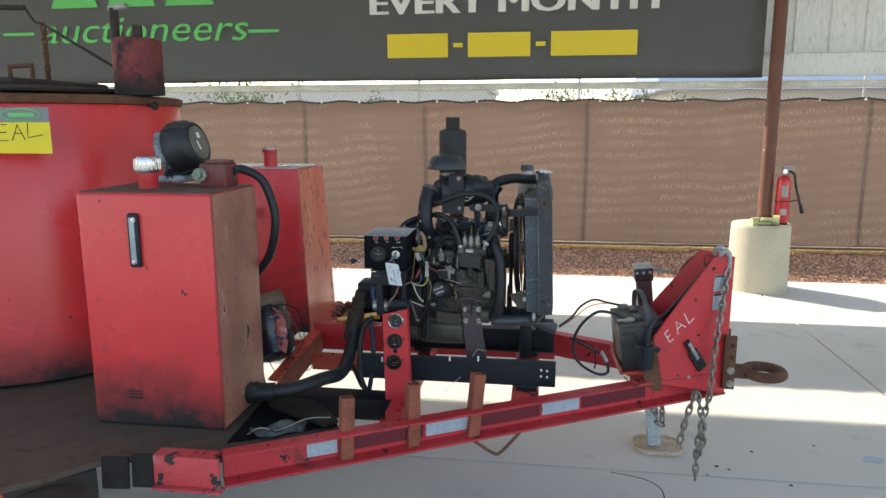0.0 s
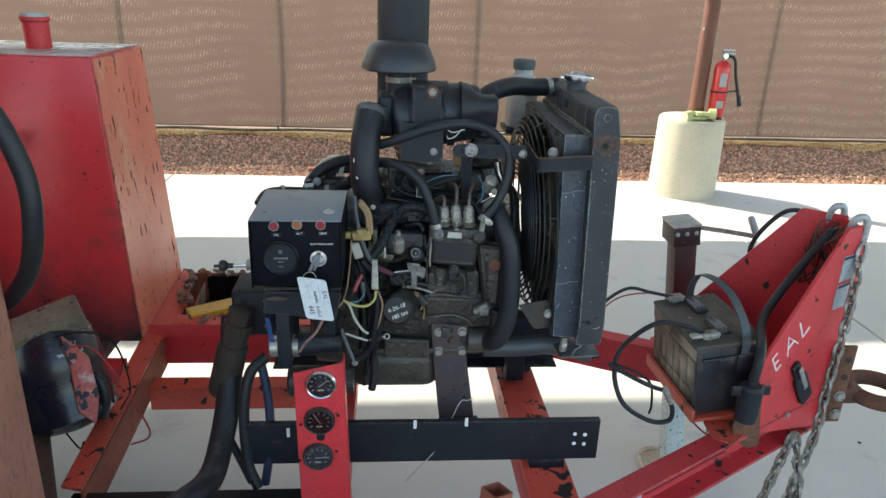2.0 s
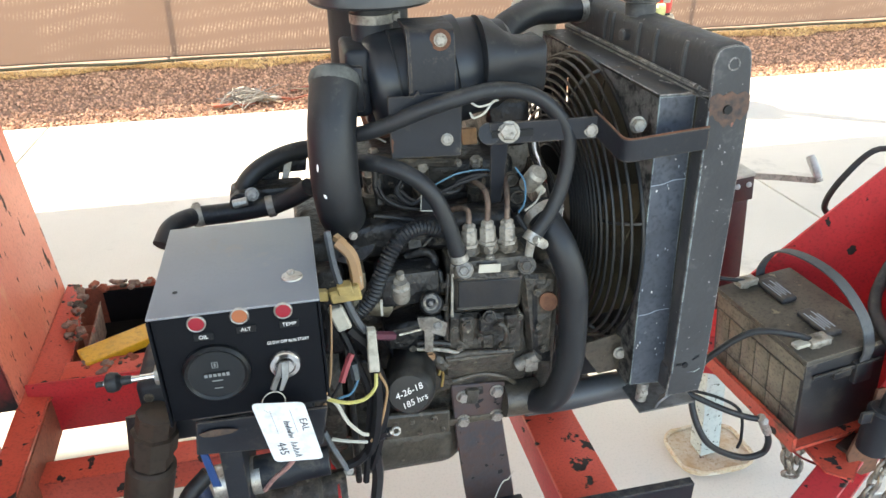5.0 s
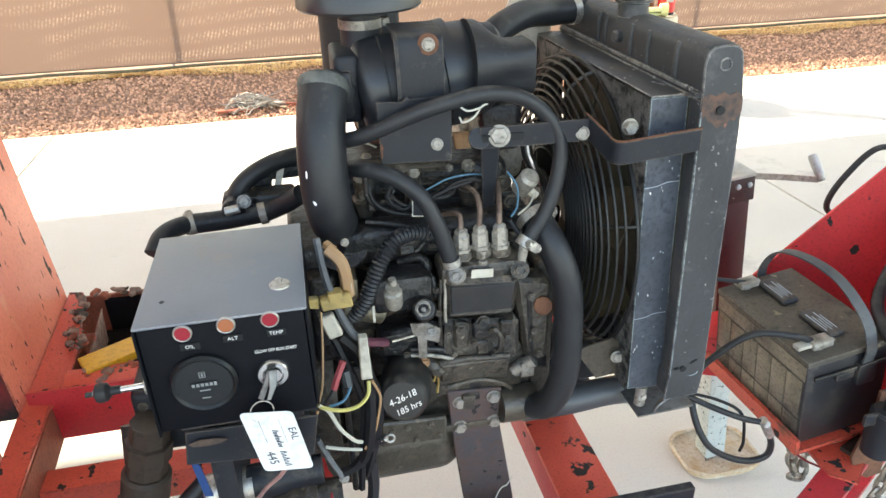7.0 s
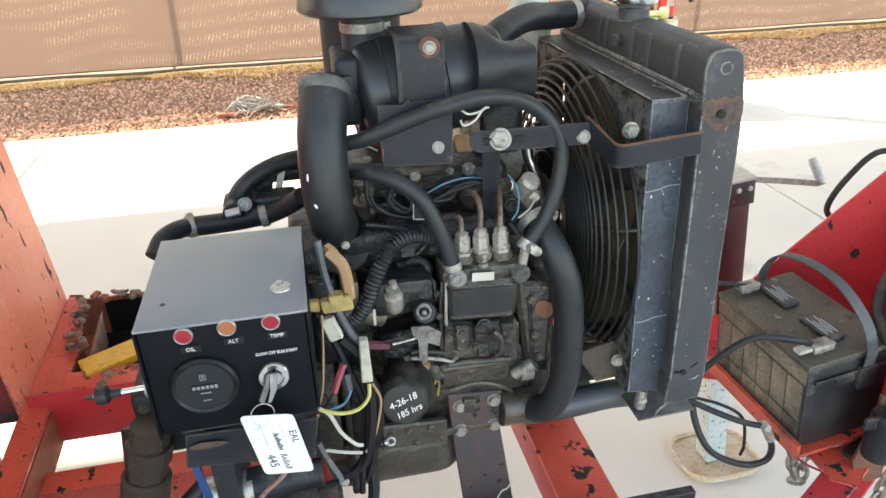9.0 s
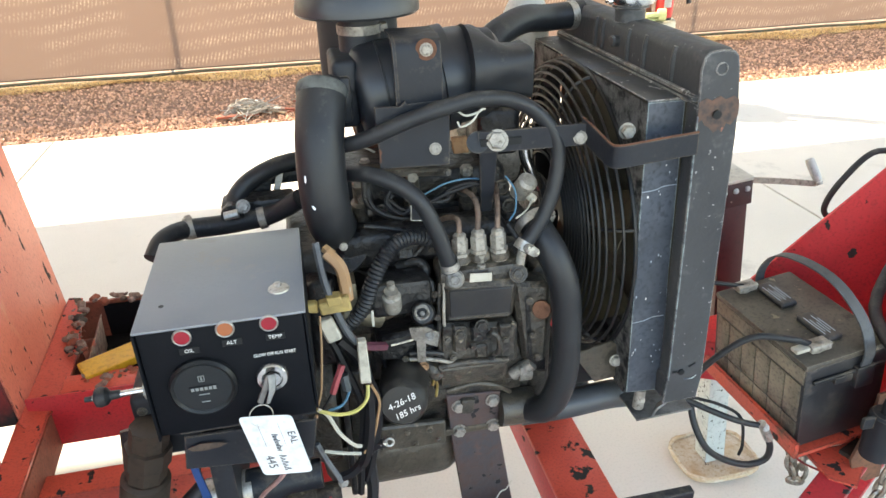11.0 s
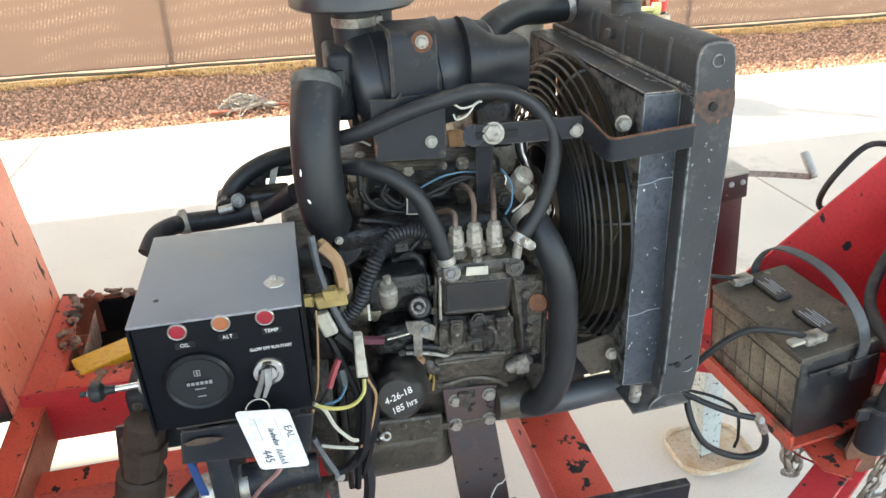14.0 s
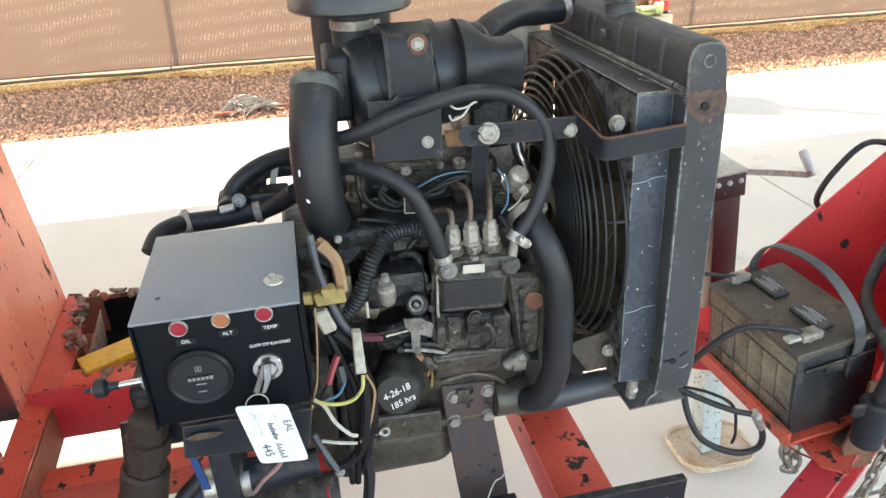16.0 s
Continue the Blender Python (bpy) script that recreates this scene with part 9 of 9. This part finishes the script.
for k, (a, b, c, d) in enumerate((((-0.2090, -0.1500, 0.9940), (-0.1850, -0.1550, 0.9590), (-0.1800, -0.1600, 0.8910), (-0.1900, -0.1600, 0.8160)), ((-0.2140, -0.1400, 1.0010), (-0.1940, -0.1450, 0.9630), (-0.1700, -0.1550, 0.8940), (-0.1800, -0.1550, 0.8190)), ((-0.2190, -0.1400, 0.9890), (-0.2060, -0.1500, 0.9510), (-0.1900, -0.1500, 0.8850), (-0.1960, -0.1500, 0.8190)))):
    wire([a, b, c, d, ((-0.2070, -0.1400, 0.7710), (-0.1930, -0.1400, 0.7520), (-0.2030, -0.1400, 0.7270))[k]], WIRE_BK, 0.0075 - 0.0012 * k, "cable", "black wrapped loom")
wire([(-0.1870, -0.1400, 0.7770), (-0.1860, -0.1400, 0.7340), (-0.1910, -0.1400, 0.6910)], RUBBER, 0.009, "cable", "black drain hose")
wire([(-0.2310, -0.1450, 0.7660), (-0.2070, -0.1500, 0.7810), (-0.1810, -0.1550, 0.8200), (-0.1660, -0.1600, 0.8290)], RUBBER, 0.007, "cable")
part("ring_terminal", join(torus((-0.1600, -0.1620, 0.8300), (0, -1, 0.3), 0.0052, 0.0018, 18, 6), rod((-0.1720, -0.1610, 0.8290), (-0.1630, -0.1620, 0.8300), 0.0035, 8)), ZINC, loom, "bare ring terminal")
wire([(-0.1520, -0.1200, 0.9530), (-0.1750, -0.1400, 0.9710), (-0.1830, -0.1600, 0.9860)], surf("maroon_sleeve", (0.12, 0.03, 0.05)), 0.006, "cable")
part("clip", plate3([(-0.1660, -0.1200, 1.0090), (-0.1660, -0.1200, 0.9860), (-0.1630, -0.1200, 0.9860), (-0.1630, -0.1200, 1.0100)], 0.002), WIRE_W, loom)
for pts, mat in (([(-0.0450, -0.0950, 1.2350), (-0.0420, -0.1000, 1.2300), (-0.0290, -0.1000, 1.2350), (-0.0180, -0.0950, 1.2460), (-0.0100, -0.0900, 1.2460)], WIRE_W), ([(-0.0440, -0.0950, 1.2470), (-0.0360, -0.1000, 1.2430), (-0.0230, -0.1000, 1.2450), (-0.0140, -0.0950, 1.2480)], WIRE_W), ([(0.0250, -0.0600, 1.1470), (0.0350, -0.0700, 1.1300), (0.0330, -0.0800, 1.1070), (0.0220, -0.0900, 1.0970)], WIRE_BLUE), ([(0.0640, -0.0600, 1.1150), (0.0490, -0.0800, 1.1060), (0.0310, -0.0900, 1.0990)], WIRE_W), ([(-0.0820, -0.0500, 1.1280), (-0.0480, -0.0500, 1.1420), (-0.0090, -0.0450, 1.1410), (0.0150, -0.0400, 1.1250)], WIRE_BLUE), ([(-0.1570, -0.0500, 1.1490), (-0.1450, -0.0550, 1.1190), (-0.1170, -0.0550, 1.1030), (-0.0720, -0.0500, 1.0950)], WIRE_BK), ([(-0.1290, -0.0500, 1.1300), (-0.1020, -0.0550, 1.1120), (-0.0490, -0.0550, 1.1300), (-0.0030, -0.0500, 1.1390)], WIRE_BK), ([(-0.0710, -0.0500, 1.1150), (-0.0420, -0.0550, 1.1370), (-0.0120, -0.0550, 1.1380), (0.0120, -0.0500, 1.1130)], WIRE_BK), ([(-0.1210, -0.0500, 1.1450), (-0.1310, -0.0600, 1.1270), (-0.1100, -0.0600, 1.1100), (-0.0870, -0.0600, 1.1290)], WIRE_BK), ([(-0.1790, -0.0300, 1.1930), (-0.1510, -0.0300, 1.1920), (-0.1370, -0.0300, 1.1850)], WIRE_W), ([(0.0180, -0.0950, 1.0950), (0.0240, -0.1000, 1.0850), (0.0310, -0.1050, 1.0740)], WIRE_BK)):
    wire(pts, mat, 0.0026 if mat is WIRE_BK else 0.0013)
part("boot", join(rod((0.0520, -0.0600, 1.1220), (0.0640, -0.0600, 1.1090), 0.006, 10)), PLASTIC_W, loom, "white rubber boot")
part("tag_plate", join(plate3([(-0.0980, -0.0620, 1.1350), (-0.1000, -0.0620, 1.1000), (-0.0830, -0.0620, 1.0980), (-0.0820, -0.0620, 1.1330)], 0.002), ), BLACK, loom)
part("tag_rim", join(*[tube([a, b], 0.0008, 4, raw=True) for a, b in (((-0.0990, -0.0640, 1.1360), (-0.1010, -0.0640, 1.1010)), ((-0.1010, -0.0640, 1.1010), (-0.0840, -0.0640, 1.0990)))]), WIRE_W, loom)

# small castings, bosses and nuts that crowd the engine's side
rr = random.Random(21)
for i in range(46):
    x, z = rr.uniform(-0.19, 0.055), rr.uniform(0.76, 1.06)
    y = -0.046 if z < 0.985 else -0.022
    r = rr.choice((0.0045, 0.006, 0.0075))
    part("block_nut", bolt((x, y, z), (x + rr.uniform(-0.1, 0.1), -1, z), r), (GRIME, GRIME, ENGINE, ENGINE)[i % 4], block)
for i in range(26):
    x, z = rr.uniform(-0.19, 0.05), rr.uniform(0.77, 1.05)
    w, h, d = rr.uniform(0.01, 0.035), rr.uniform(0.008, 0.03), rr.uniform(0.008, 0.03)
    part("casting_boss", moved(box(-w / 2, -d, -h / 2, w / 2, 0.004, h / 2, 0.004, 2), pose(x, -0.045 if z < 0.985 else -0.02, z, 0, rr.uniform(-20, 20), 0)), (GRIME, ENGINE)[i % 2], block)
for i in range(10):
    x = rr.uniform(-0.17, 0.03)
    z = rr.uniform(0.95, 1.07)
    part("small_pipe", tube([(x, -0.03, z), (x + rr.uniform(-0.03, 0.03), -0.06, z + rr.uniform(0, 0.03)), (x + rr.uniform(-0.06, 0.06), -0.055, z + rr.uniform(-0.02, 0.05)), (x + rr.uniform(-0.08, 0.08), -0.02, z + rr.uniform(-0.02, 0.06))], 0.0035, 6), (ENGINE, COPPER, GRIME)[i % 3], eng)
for x in (-0.155, -0.085, -0.012):
    inj = part("injector", lathe([(0.011, 0), (0.011, 0.03), (0.014, 0.032), (0.014, 0.045), (0.009, 0.048), (0.009, 0.075)], (x, 0.0, 1.07), (x - 0.01, -0.04, 1.2), 16), GRIME, eng, "dusty fuel injector")
    part("injector_nut", lathe([(0.0085, 0), (0.0085, 0.014), (0.006, 0.016)], (x - 0.005, -0.021, 1.137), (x - 0.01, -0.04, 1.2), 6), ALU, inj)
part("intake_manifold", join(box(-0.20, -0.06, 1.035, 0.03, -0.01, 1.085, 0.012, 3), lathe([(0.034, 0), (0.034, 0.012)], (-0.1930, -0.0500, 1.0660), (-0.1890, -0.0200, 1.0400), 24)), ENGINE, eng, "black intake manifold")


# ---- crowd of small castings, nuts and pipes on the engine's near side ----
for p, r, mat in (((-0.0520, -0.1180, 0.9540), 0.0075, GRIME), ((-0.0230, -0.1200, 0.9640), 0.0095, ENGINE), ((-0.1000, -0.0980, 0.8950), 0.008, PULLEY), ((-0.0690, -0.1180, 0.9480), 0.005, GRIME), ((-0.0330, -0.1120, 0.9260), 0.006, GRIME), ((-0.0600, -0.1100, 0.9110), 0.005, GRIME), ((-0.0060, -0.1100, 0.9010), 0.005, ENGINE), ((0.0140, -0.1100, 0.9280), 0.0055, GRIME), ((0.0240, -0.1080, 0.9480), 0.005, GRIME), ((0.0490, -0.1020, 0.9800), 0.0055, GRIME), ((0.0550, -0.1020, 0.9240), 0.005, GRIME), ((0.0630, -0.1020, 0.8840), 0.006, GRIME), ((-0.1150, -0.0950, 0.8940), 0.006, GRIME), ((-0.1240, -0.1040, 0.9170), 0.005, GRIME), ((-0.1500, -0.0750, 0.7620), 0.006, GRIME), ((-0.1250, -0.0750, 0.7630), 0.005, GRIME), ((-0.0910, -0.0750, 0.7620), 0.006, GRIME), ((-0.0780, -0.0750, 0.7390), 0.0045, GRIME), ((-0.1130, -0.0750, 0.7370), 0.0045, GRIME), ((-0.1060, -0.0600, 1.0330), 0.006, GRIME), ((-0.1160, -0.0550, 1.0510), 0.005, GRIME), ((-0.1900, -0.0750, 1.0810), 0.0055, ZINC), ((-0.0760, -0.0600, 1.0550), 0.005, GRIME), ((-0.1000, -0.0880, 1.0180), 0.006, ENGINE), ((-0.0800, -0.1000, 1.0090), 0.005, GRIME), ((-0.0800, -0.1100, 0.9800), 0.005, GRIME), ((0.0290, -0.0300, 1.1190), 0.011, GRIME), ((0.0400, -0.0300, 1.0910), 0.010, GRIME), ((-0.0510, -0.0600, 1.1600), 0.005, GRIME), ((-0.1340, -0.0300, 1.1050), 0.008, GRIME), ((-0.1570, -0.0300, 1.1240), 0.007, GRIME)):
    part("casting_nut", bolt(p, (p[0] + 0.02, p[1] - 1, p[2] + 0.05), r), mat, block)
for pts, r, mat in (([(-0.1180, -0.1080, 0.9280), (-0.0980, -0.1120, 0.9290), (-0.0750, -0.1120, 0.9220)], 0.0042, ENGINE), ([(-0.1190, -0.1060, 0.9170), (-0.0920, -0.1100, 0.9150), (-0.0600, -0.1080, 0.9020)], 0.003, ALU), ([(-0.0800, -0.1080, 0.8980), (-0.0370, -0.1120, 0.9010), (0.0170, -0.1080, 0.8930)], 0.0045, GRIME), ([(-0.0130, -0.1180, 0.9450), (-0.0080, -0.1260, 0.9530), (-0.0010, -0.1270, 0.9420), (0.0000, -0.1240, 0.9230), (-0.0040, -0.1150, 0.9110)], 0.0038, GRIME), ([(-0.0730, -0.1000, 1.0250), (-0.0780, -0.1080, 0.9790), (-0.0770, -0.1000, 0.9000)], 0.003, GRIME), ([(-0.0700, -0.1100, 1.0300), (-0.0730, -0.1180, 0.9840), (-0.0720, -0.1160, 0.9690)], 0.0022, ALU), ([(-0.1220, -0.0600, 1.0360), (-0.0970, -0.0700, 1.0440), (-0.0860, -0.0750, 1.0340), (-0.0920, -0.0850, 1.0150)], 0.006, ENGINE), ([(-0.1130, -0.0700, 1.0230), (-0.0960, -0.0800, 1.0270), (-0.0830, -0.0900, 1.0210), (-0.0810, -0.0950, 0.9970)], 0.0045, ENGINE), ([(-0.1790, -0.1000, 0.9550), (-0.1510, -0.0900, 0.9060), (-0.1640, -0.0900, 0.8600)], 0.0025, WIRE_BK), ([(-0.0390, -0.0400, 1.1250), (-0.0490, -0.0500, 1.1190), (-0.0640, -0.0500, 1.1170), (-0.0860, -0.0500, 1.1230)], 0.0032, ENGINE), ([(-0.1210, -0.0450, 1.1310), (-0.1270, -0.0500, 1.1220), (-0.1190, -0.0520, 1.1120), (-0.1000, -0.0500, 1.1110)], 0.0035, ENGINE), ([(-0.1560, -0.0500, 1.1580), (-0.1530, -0.0500, 1.1250), (-0.1240, -0.0500, 1.1030), (-0.0990, -0.0500, 1.0990)], 0.0042, ENGINE), ([(-0.1600, -0.0500, 1.0940), (-0.1260, -0.0550, 1.0890), (-0.0890, -0.0550, 1.0750)], 0.0032, ENGINE), ([(0.0320, -0.0750, 0.8090), (0.0110, -0.0850, 0.8310), (-0.0230, -0.0850, 0.8420), (-0.0650, -0.0850, 0.8360)], 0.004, OILPAN), ([(-0.1920, -0.0600, 1.0580), (-0.1660, -0.0550, 1.0480), (-0.1350, -0.0500, 1.0480)], 0.0035, ENGINE)):
    part("small_pipe", tube(pts, r, 8, 5), mat, eng)
for pts, th, mat in (([(-0.0790, -0.1040, 0.8890), (-0.0750, -0.0880, 0.8470), (0.0240, -0.0880, 0.8440), (0.0190, -0.1040, 0.8860)], 0.02, GRIME), ([(0.0420, -0.1000, 0.9890), (0.0510, -0.1000, 0.8600), (0.0830, -0.0920, 0.8480), (0.0750, -0.0920, 0.9800)], 0.012, ENGINE), ([(-0.1640, -0.0740, 0.7770), (-0.1660, -0.0700, 0.7280), (-0.0650, -0.0700, 0.7240), (-0.0660, -0.0740, 0.7710)], 0.012, OILPAN), ([(-0.0600, -0.1130, 0.9610), (-0.0590, -0.1120, 0.9190), (-0.0400, -0.1120, 0.9180), (-0.0400, -0.1130, 0.9590)], 0.012, GRIME), ([(-0.0350, -0.1130, 0.9580), (-0.0340, -0.1120, 0.9320), (-0.0070, -0.1120, 0.9310), (-0.0090, -0.1130, 0.9590)], 0.016, ENGINE), ([(-0.0300, -0.1100, 0.9240), (-0.0280, -0.1080, 0.9020), (-0.0100, -0.1080, 0.9000), (-0.0120, -0.1100, 0.9250)], 0.012, GRIME), ([(0.0030, -0.1100, 0.9520), (0.0080, -0.1060, 0.8970), (0.0310, -0.1060, 0.8950), (0.0260, -0.1100, 0.9510)], 0.012, GRIME), ([(-0.1200, -0.0750, 1.0370), (-0.1190, -0.0800, 1.0210), (-0.0870, -0.0800, 1.0190), (-0.0890, -0.0750, 1.0370)], 0.016, ENGINE), ([(-0.1080, -0.0920, 1.0190), (-0.1080, -0.0980, 0.9950), (-0.0780, -0.0980, 0.9950), (-0.0780, -0.0920, 1.0210)], 0.02, ENGINE), ([(-0.1450, -0.0900, 1.0130), (-0.1460, -0.0940, 0.9810), (-0.1150, -0.0940, 0.9800), (-0.1150, -0.0900, 1.0120)], 0.02, ENGINE), ([(-0.1210, -0.0600, 1.0610), (-0.1210, -0.0640, 1.0450), (-0.0980, -0.0640, 1.0450), (-0.0980, -0.0600, 1.0610)], 0.014, ENGINE), ([(-0.1980, -0.0800, 0.8890), (-0.2000, -0.0800, 0.8500), (-0.1700, -0.0800, 0.8440), (-0.1700, -0.0800, 0.8880)], 0.02, GRIME), ([(-0.0010, -0.0400, 1.0730), (-0.0030, -0.0500, 1.0570), (0.0570, -0.0500, 1.0550), (0.0550, -0.0400, 1.0740)], 0.02, ENGINE), ([(-0.1550, -0.0300, 1.1450), (-0.1550, -0.0350, 1.0990), (-0.1430, -0.0350, 1.0980), (-0.1440, -0.0300, 1.1460)], 0.014, ENGINE)):
    part("casting_boss", plate3(pts, th, 0.003), mat, block)
part("spill_gallery", rod((0.0190, -0.0650, 0.7710), (0.0720, -0.0650, 0.7690), 0.028, 18), OILPAN, eng, "oily pump snout")
# tan exhaust gasket strips and a polished pipe glimpsed behind the brackets
part("exhaust_flange", plate3([(-0.0180, 0.0600, 1.1630), (-0.0150, 0.0600, 1.1390), (0.0070, 0.0600, 1.1390), (0.0050, 0.0600, 1.1630)], 0.008, 0.001), PULLEY, eng, "tan rusted exhaust flange")
part("bypass_pipe", tube([(0.0750, 0.0200, 1.1580), (0.0790, 0.0200, 1.1360), (0.0870, 0.0200, 1.1180), (0.1020, 0.0300, 1.0870)], 0.008, 10), CHROME, eng, "bright steel bypass pipe")
part("head_ledge", plate3([(-0.1730, -0.0100, 1.1660), (-0.1730, -0.0300, 1.1630), (-0.0430, -0.0300, 1.1510), (-0.0390, -0.0100, 1.1560)], 0.012, 0.003), GRIME, eng)
part("tie_wire", tube([(0.0390, -0.0720, 0.6230), (0.0250, -0.0900, 0.6270), (0.0030, -0.1100, 0.6310), (-0.0440, -0.1500, 0.5480), (-0.0880, -0.1700, 0.5060), (-0.1160, -0.1800, 0.4780)], 0.0011, 6), WIRE_W, eng, "thin white tie wire")
part("pump_block", box(-0.495, -0.055, 0.775, -0.405, 0.055, 0.882, 0.010, 3), BLACK, eng, "black hydraulic pump block")
for dx, dz in ((-0.48, 0.86), (-0.42, 0.86), (-0.48, 0.80), (-0.42, 0.80)):
    part("pump_bolt", bolt((dx, -0.055, dz), (dx, -1, dz), 0.007), GRIME, eng)
